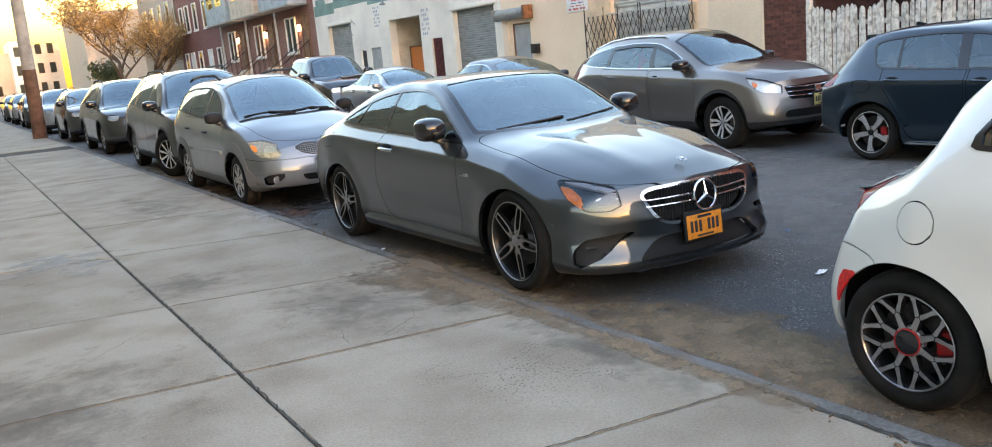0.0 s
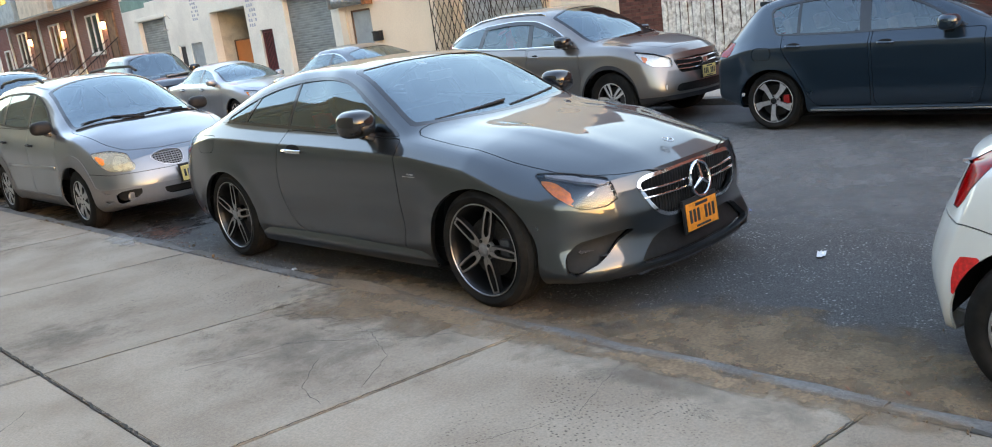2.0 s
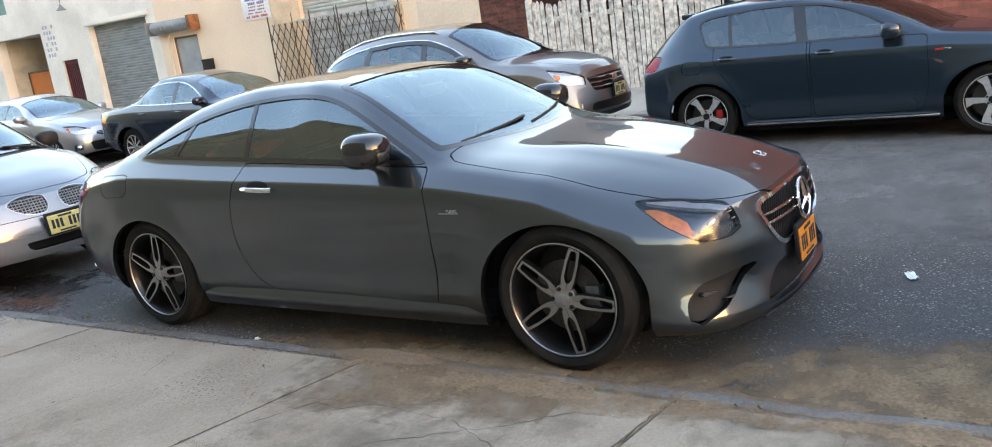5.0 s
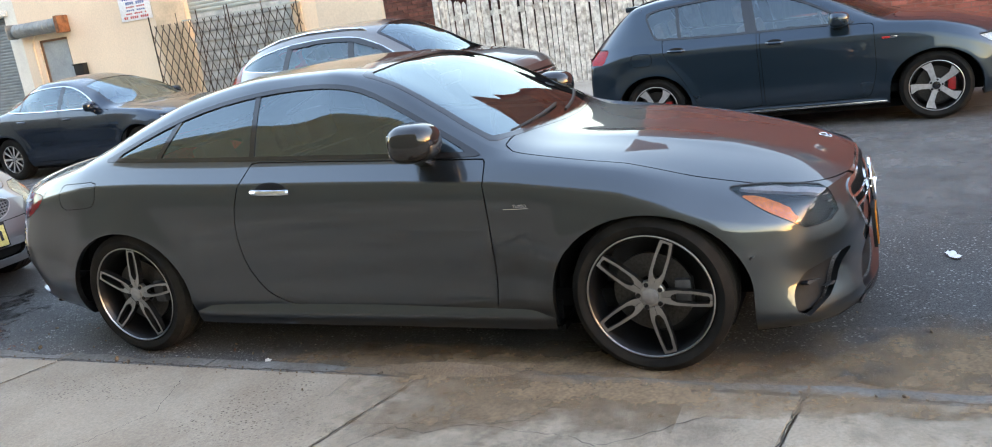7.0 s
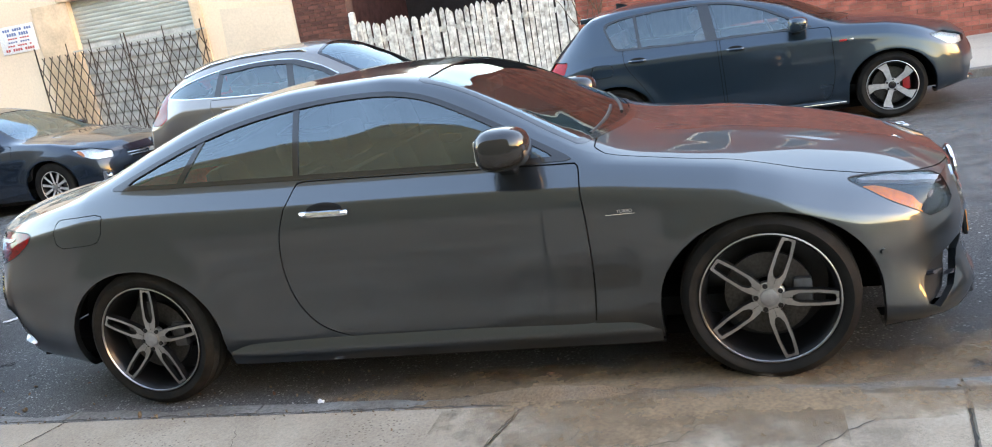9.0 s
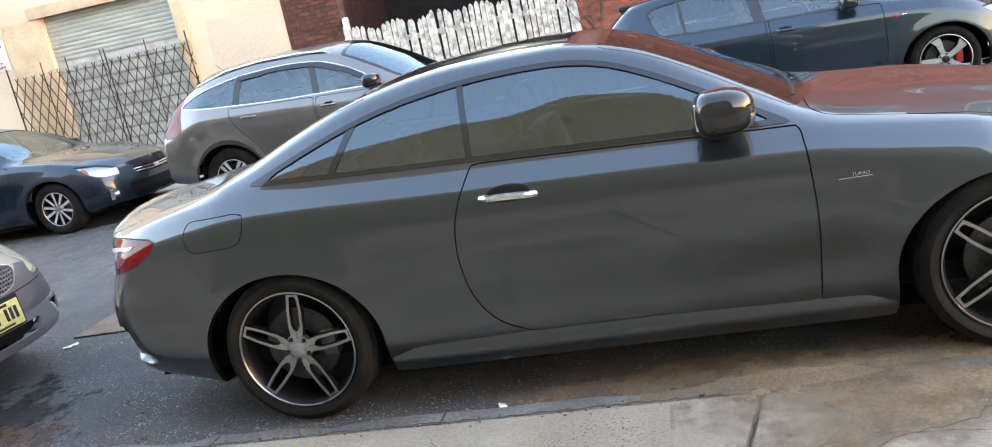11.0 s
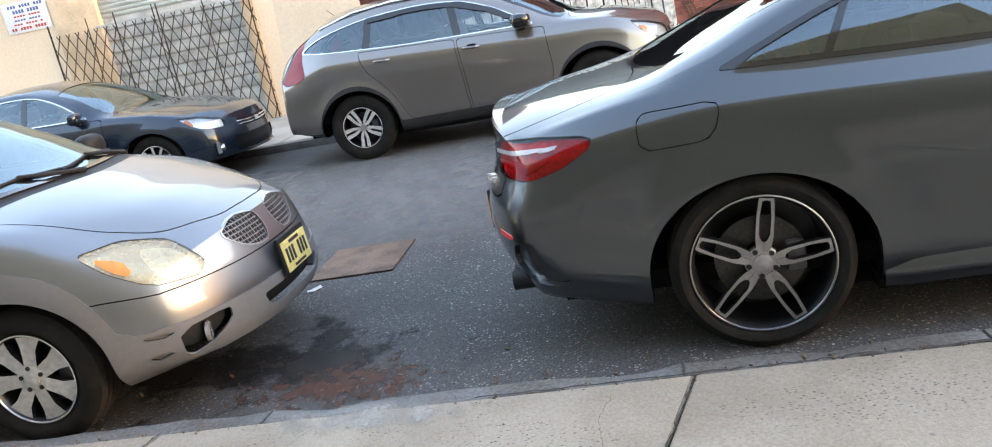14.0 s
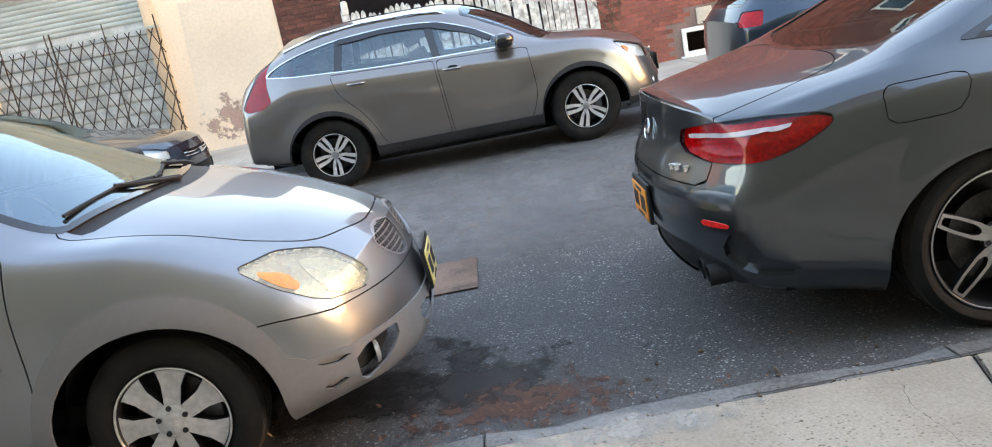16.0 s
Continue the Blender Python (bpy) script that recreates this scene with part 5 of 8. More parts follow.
def wall_with_openings(name, x, y0, y1, z1, holes, m, depth=0.3, z0=-0.05, label=""):
    """A wall along the street with openings (y0, y1, z0, z1) through it."""
    ys = sorted({y0, y1, *(v for h in holes for v in h[:2])})
    zs = sorted({z0, z1, *(v for h in holes for v in h[2:4])})
    bm = bmesh.new()
    vid = {}

    def v(i, j, k):
        if (i, j, k) not in vid:
            vid[(i, j, k)] = bm.verts.new((x + depth * k, ys[i], zs[j]))
        return vid[(i, j, k)]

    solid = lambda i, j: 0 <= i < len(ys) - 1 and 0 <= j < len(zs) - 1 and not any(h[0] <= ys[i] + 1e-6 and ys[i + 1] <= h[1] + 1e-6 and h[2] <= zs[j] + 1e-6 and zs[j + 1] <= h[3] + 1e-6 for h in holes)
    for i in range(len(ys) - 1):
        for j in range(len(zs) - 1):
            if not solid(i, j):
                continue
            bm.faces.new((v(i, j, 0), v(i, j + 1, 0), v(i + 1, j + 1, 0), v(i + 1, j, 0)))
            bm.faces.new((v(i, j, 1), v(i + 1, j, 1), v(i + 1, j + 1, 1), v(i, j + 1, 1)))
            for di, dj, a, b in ((-1, 0, (i, j), (i, j + 1)), (1, 0, (i + 1, j + 1), (i + 1, j)), (0, -1, (i + 1, j), (i, j)), (0, 1, (i, j + 1), (i + 1, j + 1))):
                if not solid(i + di, j + dj):
                    bm.faces.new((v(*a, 0), v(*a, 1), v(*b, 1), v(*b, 0)))
    bmesh.ops.recalc_face_normals(bm, faces=bm.faces)
    ob = part(name, bm, m, None, smooth=False)
    return tagged(ob, label, "", "", "structure")


def roller_shutter(y0, y1, z0, z1, x, pitch, m, label, low=None):
    """A shutter of many curved slats; low: height and material of a coarser lower half."""
    t = thing("roller_shutter", pose(x, (y0 + y1) / 2, z0), label, "roller shutter")
    w = (y1 - y0) / 2
    z, k = 0.0, 0
    while z < z1 - z0 - 0.01:
        p = 0.205 if low and z < low[0] else pitch
        mm = low[1] if low and z < low[0] else m
        p = min(p, z1 - z0 - z)
        bm = bmesh.new()
        prof = [(0.0, 0.0), (-0.007, 0.15 * p), (-0.011, 0.45 * p), (-0.009, 0.8 * p), (0.0, 0.97 * p)] if p < 0.15 else [(-0.002, 0.0), (-0.016, 0.05 * p), (-0.02, 0.42 * p), (-0.004, 0.55 * p), (-0.002, 0.97 * p)]
        a = [bm.verts.new((q, -w, z + r)) for q, r in prof]
        b = [bm.verts.new((q, w, z + r)) for q, r in prof]
        for i in range(len(prof) - 1):
            bm.faces.new((a[i], a[i + 1], b[i + 1], b[i]))
        bm.faces.new([bm.verts.new((0.02, s * w, z + r)) for s, r in ((-1, 0), (1, 0), (1, p), (-1, p))])
        part("slat", bm, mm, t)
        z += p
        k += 1
    return t


def door(name, x, y0, y1, z0, z1, m, frame_m, handle=True, label=""):
    ob = slab(name, (x, y0 + 0.05, z0), (x + 0.05, y1 - 0.05, z1 - 0.05), m, label=label)
    for lo, hi in (((x - 0.03, y0, z0), (x + 0.08, y0 + 0.05, z1)), ((x - 0.03, y1 - 0.05, z0), (x + 0.08, y1, z1)), ((x - 0.03, y0 + 0.05, z1 - 0.05), (x + 0.08, y1 - 0.05, z1))):
        part("frame", box(lo, hi, 0.004), frame_m, ob)
    if handle:
        part("handle", tube([(x - 0.01, y0 + 0.13, z0 + 1.0), (x - 0.06, y0 + 0.13, z0 + 1.0), (x - 0.06, y0 + 0.25, z0 + 1.0)], 0.012, 6), MAT["chrome"], ob)
    return ob


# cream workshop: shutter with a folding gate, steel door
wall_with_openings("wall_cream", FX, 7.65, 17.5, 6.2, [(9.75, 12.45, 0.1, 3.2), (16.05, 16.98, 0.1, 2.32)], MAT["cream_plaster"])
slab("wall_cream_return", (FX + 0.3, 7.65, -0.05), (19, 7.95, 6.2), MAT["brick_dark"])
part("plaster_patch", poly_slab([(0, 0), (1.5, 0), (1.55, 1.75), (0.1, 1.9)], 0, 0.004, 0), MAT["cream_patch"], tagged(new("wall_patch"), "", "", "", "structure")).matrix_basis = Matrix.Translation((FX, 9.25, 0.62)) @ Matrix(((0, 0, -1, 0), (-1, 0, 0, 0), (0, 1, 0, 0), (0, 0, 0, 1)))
pw = patch("stain", (0, 1.7), (0, 0.9), 0, MAT["wall_stain"], bpy.data.objects["wall_patch"])
pw.matrix_basis = Matrix.Translation((FX - 0.005, 9.4, 0.1)) @ Matrix(((0, 0, -1, 0), (-1, 0, 0, 0), (0, 1, 0, 0), (0, 0, 0, 1)))
roller_shutter(9.75, 12.45, 0.1, 3.2, FX + 0.12, 0.078, MAT["shutter_pale"], "pale roller shutter with coarse grey lower panels, closed", (2.15, MAT["shutter_low"]))
slab("door_header", (FX - 0.06, 9.55, 3.2), (FX + 0.1, 12.65, 3.42), MAT["peach_trim"], bevel=0.01)
slab("trim", (FX - 0.025, 12.45, 0.1), (FX - 0.001, 13.3, 3.2), MAT["peach_trim"], bevel=0.004)
slab("trim", (FX - 0.025, 9.52, 0.1), (FX - 0.001, 9.75, 3.2), MAT["peach_trim"], bevel=0.004)
gate = thing("folding_gate", pose(FX - 0.10, 9.5, 0.1), "rusty iron folding scissor gate pulled across the shutter", "gate")
GW, GH, SL, GP = 3.9, 2.12, 2.2, 0.19
for d in (1, -1):
    k = -GH / SL
    while k < GW:
        # a bar through (k, 0) that climbs by SL for each metre
        a, b = (k, 0.0), (k + GH / SL, GH)
        if a[0] < 0:
            a = (0.0, -k * SL)
        if b[0] > GW:
            b = (GW, (GW - k) * SL)
        if b[1] - a[1] > 0.08:
            ya, yb = (a[0], b[0]) if d > 0 else (GW - a[0], GW - b[0])
            part("gate_bar", tube([(0.012 * d, ya, a[1]), (0.012 * d, yb, b[1])], 0.0095, 5), MAT["rusty_iron"], gate)
        k += GP
for y, w in ((0.02, 0.012), (0.86, 0.010), (1.72, 0.014), (1.80, 0.010), (2.55, 0.012), (3.1, 0.010), (3.86, 0.016)):
    part("gate_upright", tube([(-0.03, y, -0.02), (-0.03, y + 0.02, 2.32)], w, 6), MAT["rusty_iron"], gate)
part("gate_rail", box((-0.01, 0.0, 2.12), (0.02, 3.0, 2.15)), MAT["shutter_pale"], gate)
sign = thing("sign_board", pose(FX - 0.012, 13.8, 2.68), "white towing notice board with blue and red lettering", "sign")
part("board", box((-0.006, -0.45, -0.27), (0.0, 0.45, 0.27), 0.002), MAT["sign_white"], sign)
for z, h, w, m in ((0.19, 0.05, 0.38, "sign_blue"), (0.10, 0.06, 0.34, "sign_blue"), (0.02, 0.03, 0.28, "sign_red"), (-0.05, 0.03, 0.33, "sign_blue"), (-0.12, 0.03, 0.30, "sign_red"), (-0.20, 0.05, 0.40, "sign_red")):
    n = int(w * 2 / 0.06)
    for i in range(n):
        if (i * 7 + int(z * 100)) % 5:
            part("lettering_bar", box((-0.010, -w + i * 0.06, z - h / 2), (-0.006, -w + i * 0.06 + 0.042, z + h / 2)), MAT[m], sign)
door("door_1", FX + 0.06, 16.05, 16.98, 0.1, 2.32, MAT["grey_door"], MAT["brown_wood"])
hood = thing("shutter_box", pose(FX, 16.75, 2.60), "grey corrugated shutter box with a rusty end above the door", "shutter box")
bm = bmesh.new()
add_lathe(bm, [p for k in range(10) for p in ((-0.85 + k * 0.15, 0.14), (-0.84 + k * 0.15, 0.155), (-0.72 + k * 0.15, 0.155), (-0.71 + k * 0.15, 0.14))], 20)
part("drum", bm, MAT["shutter_grey"], hood).matrix_basis = pose(-0.14, 0.05, 0, 0, 0, 90)
part("end_plate", box((-0.32, -0.90, -0.19), (-0.01, -0.78, 0.19), 0.02), MAT["rust"], hood)
part("end_plate", box((-0.32, 0.80, -0.17), (-0.01, 0.84, 0.17), 0.02), MAT["shutter_grey"], hood)
mb = thing("mailbox", pose(FX - 0.002, 15.77, 1.55), "black metal mailbox fixed to the cream wall", "mailbox")
part("box", box((-0.13, -0.15, -0.13), (0.0, 0.15, 0.11), 0.01), MAT["black_plastic"], mb)
part("lid", box((-0.15, -0.16, 0.10), (0.0, 0.16, 0.135), 0.01), MAT["black_gloss"], mb)
pipe = thing("conduit", pose(FX - 0.03, 17.15, 1.0), "painted conduit pipe running down the cream wall", "conduit")
part("pipe", tube([(0, 0, 0), (0, 0, 1.3), (0.02, -0.1, 1.45)], 0.02, 8), MAT["cream_plaster"], pipe)

# white garage building
holes = [(17.9, 20.4, 0.1, 2.98), (21.25, 22.0, 0.1, 2.2), (22.75, 25.2, 0.1, 3.06), (26.12, 27.05, 0.1, 2.14), (27.5, 28.05, 0.1, 2.12), (28.75, 31.2, 0.1, 3.24)]
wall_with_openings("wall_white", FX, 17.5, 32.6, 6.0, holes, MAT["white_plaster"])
roller_shutter(17.9, 20.4, 0.1, 2.98, FX + 0.18, 0.072, MAT["shutter_grey"], "weathered grey roller shutter, closed")
roller_shutter(28.75, 31.2, 0.1, 3.24, FX + 0.18, 0.088, MAT["shutter_grey"], "plain grey roller shutter, closed")
# near-black slab behind the gate: the doorway's shade put into its colour
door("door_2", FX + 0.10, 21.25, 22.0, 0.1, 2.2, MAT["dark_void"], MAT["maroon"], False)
bars = thing("barred_gate", pose(FX + 0.05, 21.25, 0.1), "maroon barred iron gate over a dark doorway", "gate")
for k in range(8):
    part("bar", tube([(0, 0.06 + k * 0.09, 0.05), (0, 0.06 + k * 0.09, 2.02)], 0.012, 6), MAT["maroon"], bars)
for z in (0.06, 0.55, 0.75, 2.0):
    part("rail", box((-0.015, 0.05, z), (0.015, 0.70, z + 0.04)), MAT["maroon"], bars)
# the open garage: a cream room with an orange inner door
for lo, hi, nm in (((FX + 0.3, 22.6, 0.1), (FX + 3.2, 22.75, 3.2), "wall_garage"), ((FX + 0.3, 25.2, 0.1), (FX + 3.2, 25.35, 3.2), "wall_garage"), ((FX + 2.6, 22.75, 0.1), (FX + 2.75, 25.2, 3.2), "wall_garage"), ((FX + 0.3, 22.75, 3.07), (FX + 2.6, 25.2, 3.2), "ceiling_garage"), ((FX + 0.001, 22.75, -0.02), (FX + 2.6, 25.2, 0.095), "floor_garage")):
    slab(nm, lo, hi, MAT["interior_cream"])
door("door_3", FX + 0.75, 23.65, 25.15, 0.1, 2.05, MAT["orange_door"], MAT["brown_wood"])
door("door_4", FX + 0.06, 26.12, 27.05, 0.1, 2.14, MAT["grey_door"], MAT["grey_door"])
door("door_5", FX + 0.06, 27.5, 28.05, 0.1, 2.12, MAT["black_door"], MAT["white_trim"])
band = tagged(new("painted_band"), "", "", "", "structure")
for ya, yb, za, zb in ((30.3, 32.55, 3.75, 4.20), (26.9, 30.3, 3.92, 4.55), (24.2, 26.9, 3.78, 4.62), (31.2, 32.3, 4.2, 4.45)):
    part("paint", box((FX - 0.004, ya, za), (FX - 0.0005, yb, zb)), MAT["teal_paint"], band)
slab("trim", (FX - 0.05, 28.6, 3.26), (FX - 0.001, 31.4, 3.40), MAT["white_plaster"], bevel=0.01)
slab("trim", (FX - 0.05, 17.75, 3.0), (FX - 0.001, 20.55, 3.12), MAT["white_plaster"], bevel=0.01)
for y, z0, z1 in ((21.95, 2.35, 3.3), (25.85, 2.9, 3.7)):
    w = thing("painted_lettering", pose(FX - 0.003, y + 0.4, z0), "faded blue-grey lettering painted on the white wall", "lettering")
    for k in range(6):
        for j in range(4):
            if (k * 3 + j * 5) % 4:
                part("lettering_bar", box((-0.001, -0.28 + j * 0.14, (z1 - z0) * k / 6), (0.001, -0.19 + j * 0.14, (z1 - z0) * (k + 0.6) / 6)), MAT["sign_grey"], w)
for y, z in ((28.3, 2.65), (21.0, 3.45), (25.0, 3.55)):
    w = thing("wall_lamp", pose(FX, y, z), "small grey lamp on a bent arm on the white wall", "wall lamp", "lamps on the white wall")
    part("arm", tube([(0, 0, 0.5), (-0.12, 0, 0.62), (-0.25, 0, 0.5), (-0.28, 0, 0.2)], 0.012, 6), MAT["shutter_grey"], w)
    bm = bmesh.new()
    add_lathe(bm, [(0.0, 0.03), (0.06, 0.05), (0.14, 0.13), (0.15, 0.13)], 16)
    part("shade", bm, MAT["shutter_grey"], w).matrix_basis = pose(-0.28, 0, 0.22, 0, 90, 0)


def window_unit(name, x, y0, y1, z0, z1, frame_m, parent=None, sill=True, mullion=True):
    """A window set into the wall plane x: frame, panes, sill."""
    # the near-black panel paints the unlit room behind the panes
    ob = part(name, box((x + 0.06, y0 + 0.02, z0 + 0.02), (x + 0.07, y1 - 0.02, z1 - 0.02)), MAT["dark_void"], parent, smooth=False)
    if parent is None:
        tagged(ob, "", "", "", "structure")
    w = 0.07
    for lo, hi in (((x - 0.03, y0, z0), (x + 0.055, y0 + w, z1)), ((x - 0.03, y1 - w, z0), (x + 0.055, y1, z1)), ((x - 0.03, y0 + w, z1 - w), (x + 0.055, y1 - w, z1)), ((x - 0.03, y0 + w, z0), (x + 0.055, y1 - w, z0 + w))):
        part("frame", box(lo, hi, 0.004), frame_m, ob)
    if mullion:
        part("frame", box((x - 0.02, (y0 + y1) / 2 - 0.03, z0 + w), (x + 0.05, (y0 + y1) / 2 + 0.03, z1 - w)), frame_m, ob)
    part("pane", box((x + 0.02, y0 + w, z0 + w), (x + 0.026, y1 - w, z1 - w)), MAT["pane"], ob)
    if sill:
        part("sill", box((x - 0.07, y0 - 0.06, z0 - 0.08), (x + 0.02, y1 + 0.06, z0), 0.006), frame_m, ob)
    return ob


# brick row houses with bays
slab("wall_row", (FX, 32.6, -0.05), (20, 47.6, 10.5), MAT["row_brick"])
for i, y in enumerate((33.0, 37.9, 42.8)):
    window_unit("window_%d" % (i + 1), FX - 0.08, y + 1.95, y + 3.35, 2.35, 4.0, MAT["white_trim"])
    door("door_%d" % (i + 6), FX - 0.06, y + 0.35, y + 1.2, 1.8, 4.0, MAT["brown_wood"], MAT["brown_wood"], False)
    bay = thing("bay_window", pose(FX, y + 2.45, 4.45), ("blue-grey" if i != 1 else "beige") + " panelled bay window on the brick house", "bay window", "bay windows of the row houses")
    part("box", box((-0.9, -2.15 + 0.9 * 0, 0.0), (-0.001, 2.0, 3.6), 0.02), MAT["bay_blue" if i != 1 else "bay_beige"], bay)
    part("base_panel", box((-0.95, -2.2, -0.06), (-0.001, 2.05, 0.0)), MAT["shutter_grey"], bay)
    for yy in (-1.5, 0.2):
        part("window", box((-0.92, yy, 0.9), (-0.905, yy + 1.2, 2.6)), MAT["pane"], bay)
    lampo = thing("wall_lantern", pose(FX - 0.08, y + 1.5, 3.3), "lit amber lantern on the brick wall", "lantern", "lanterns of the row houses")
    part("housing", box((-0.10, -0.08, 0.28), (0.06, 0.08, 0.36), 0.01), MAT["black_plastic"], lampo)
    part("bulb", box((-0.07, -0.06, 0.0), (0.04, 0.06, 0.28), 0.02), MAT["lamp_glow"], lampo)
    steps = thing("stair", pose(FX, y + 0.8, 0.1), "brown stoop with iron rails before the brick house", "stair", "stoops of the row houses")
    for k in range(9):
        part("step", box((-0.28 * (9 - k), -0.55, 0.0), (-0.28 * (8 - k) - 0.002, 0.55, 0.19 * (k + 1)), 0.01), MAT["stone_trim"], steps)
    for s in (-0.55, 0.55):
        part("handrail", tube([(-2.5, s, 1.05), (-0.1, s, 2.75)], 0.02, 6), MAT["black_plastic"], steps)
        for k in range(9):
            part("baluster", tube([(-2.4 + k * 0.28, s, 0.19 * (k + 1)), (-2.4 + k * 0.28, s, 1.12 + k * 0.2)], 0.010, 5), MAT["black_plastic"], steps)
    dp = thing("downpipe", pose(FX - 0.06, y + 4.75, 0.1), "white downpipe on the brick front", "downpipe", "downpipes of the row houses")
    part("pipe", tube([(0, 0, 0), (0, 0, 10)], 0.06, 8), MAT["white_trim"], dp)
slab("wall_row_red", (FX, 47.6, -0.05), (20, 58.2, 10), MAT["red_row_brick"])
for k, y in enumerate((48.1, 50.2, 52.6, 54.6, 56.2)):
    window_unit("window_%d" % (k + 4), FX - 0.06, y, y + 0.95, 4.6, 6.3, MAT["white_trim"], mullion=False)
    if k % 2 == 0:
        window_unit("window_%d" % (k + 14), FX - 0.06, y, y + 0.9, 1.4, 3.3, MAT["white_trim"], mullion=False)
    else:
        door("door_%d" % (k + 10), FX - 0.05, y, y + 0.95, 0.6, 3.3, MAT["white_trim"], MAT["white_trim"], False)
slab("wall_pale", (FX + 0.6, 58.3, -0.05), (26, 74, 13), MAT["pale_brick"])
slab("wall_pale_far", (10.6, 96, -0.05), (24, 112, 9.5), MAT["pale_brick"])
for k in range(5):
    window_unit("window_%d" % (k + 30), FX + 0.54, 60 + k * 2.7, 61.1 + k * 2.7, 5.5, 7.3, MAT["white_trim"], mullion=False)
    window_unit("window_%d" % (k + 36), FX + 0.54, 60 + k * 2.7, 61.1 + k * 2.7, 8.8, 10.6, MAT["white_trim"], mullion=False)
# the end of the street
for i, (x0, x1, y, h, m) in enumerate(((2.2, 6.8, 150, 8.0, "pale_brick"), (6.8, 9.2, 146, 9.5, "white_plaster"), (9.2, 13, 140, 8.5, "pale_brick"), (-22, -5.2, 100, 9.0, "row_brick"), (-3.5, 2.2, 158, 9, "row_brick"))):
    b = slab("far_building_%d" % (i + 1), (x0, y, -0.05), (x1, y + 12, h), MAT[m])
    for r in range(3):
        for c in range(int((x1 - x0) / 1.6)):
            part("window", box((x0 + 0.5 + c * 1.6, y - 0.05, 1.6 + r * 2.8), (x0 + 1.3 + c * 1.6, y + 0.02, 3.1 + r * 2.8)), MAT["pane"], b)

# alley behind the picket fence, its shade painted as a near-black back wall
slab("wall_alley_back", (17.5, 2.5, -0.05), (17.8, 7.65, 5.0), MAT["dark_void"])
slab("wall_alley_side", (FX + 0.3, 2.3, -0.05), (17.5, 2.5, 6.5), MAT["brick_red"])
fence = thing("picket_fence", pose(FX, 2.5, 0.1), "weathered white picket fence with peeling paint", "fence")
n = 43
for k in range(n):
    y = 0.03 + k * (4.02 / n)
    h = 1.72 + rs.uniform(-0.02, 0.02) + 0.04 * math.sin(k * 0.8)
    w = 0.040 + rs.uniform(-0.002, 0.002)
    bm = bmesh.new()
    for x in (-0.012, 0.012):
        bm.faces.new([bm.verts.new((x, yy, zz)) for yy, zz in ((-w, 0.0), (w, 0.0), (w, h - 0.07), (0.6 * w, h - 0.03), (0, h), (-0.6 * w, h - 0.03), (-w, h - 0.07))])
    bm.faces.ensure_lookup_table()
    a, b = list(bm.faces[0].verts), list(bm.faces[1].verts)
    for i in range(7):
        bm.faces.new((a[i], a[(i + 1) % 7], b[(i + 1) % 7], b[i]))
    bmesh.ops.recalc_face_normals(bm, faces=bm.faces)
    ob = part("picket", bm, MAT["fence_wood"], fence)
    ob.matrix_basis = pose(rs.uniform(-0.008, 0.008), y, 0, rs.uniform(-1.2, 1.2), rs.uniform(-0.8, 0.8), 0)
for z in (0.35, 1.35):
    part("rail", box((0.022, 0.0, z), (0.06, 4.05, z + 0.09), 0.006), MAT["fence_wood"], fence)
part("post", box((-0.02, 4.0, 0.0), (0.09, 4.12, 1.80), 0.02), MAT["fence_wood"], fence)
ob = part("post_cap", box((-0.05, 3.99, 1.72), (0.07, 4.10, 1.95), 0.045), MAT["white_trim"], fence)


def brick_wall(name, y0, y1, z1, m, mortar, near, holes=(), label="", x=FX):
    """Bricks proud of a mortar bed; those of the stretch near = (ya, yb, za, zb) are parts, the rest is one part."""
    wall = slab(name, (x, y0, -0.05), (x + 0.3, y1, z1), mortar)
    wb, hb, g = 0.203, 0.063, 0.010
    sizes = {}
    bmr = bmesh.new()
    rows = int(z1 / (hb + g))
    r2 = random.Random(9)
    count = 0
    for r in range(rows):
        z = 0.1 + r * (hb + g)
        y = y0 - (0.106 if r % 2 else 0)
        while y < y1 - 0.02:
            a, b = max(y, y0), min(y + wb, y1)
            y += wb + g
            if b - a < 0.03 or z + hb > z1:
                continue
            if any(h[0] < b and a < h[1] and h[2] < z + hb and z < h[3] for h in holes):
                continue
            d = r2.uniform(0.006, 0.012)
            if near and near[0] <= a and b <= near[1] and near[2] <= z <= near[3] and count < 300:
                key = round(b - a, 3)
                if key not in sizes:
                    sizes[key] = bpy.data.meshes.new("brick")
                    q = box((-0.009, 0, 0), (0.02, b - a, hb), 0.003)
                    q.to_mesh(sizes[key])
                    q.free()
                ob = part("brick", sizes[key], m, wall)
                ob.matrix_basis = pose(x + r2.uniform(-0.002, 0.003), a, z, 0, 0, r2.uniform(-0.5, 0.5))
                count += 1
            else:
                add_box(bmr, (x - d, a, z), (x + 0.01, b, z + hb))
    ob = part("brickwork", bmr, m, wall, smooth=False)
    ob["kind"] = "stuff"
    return wall


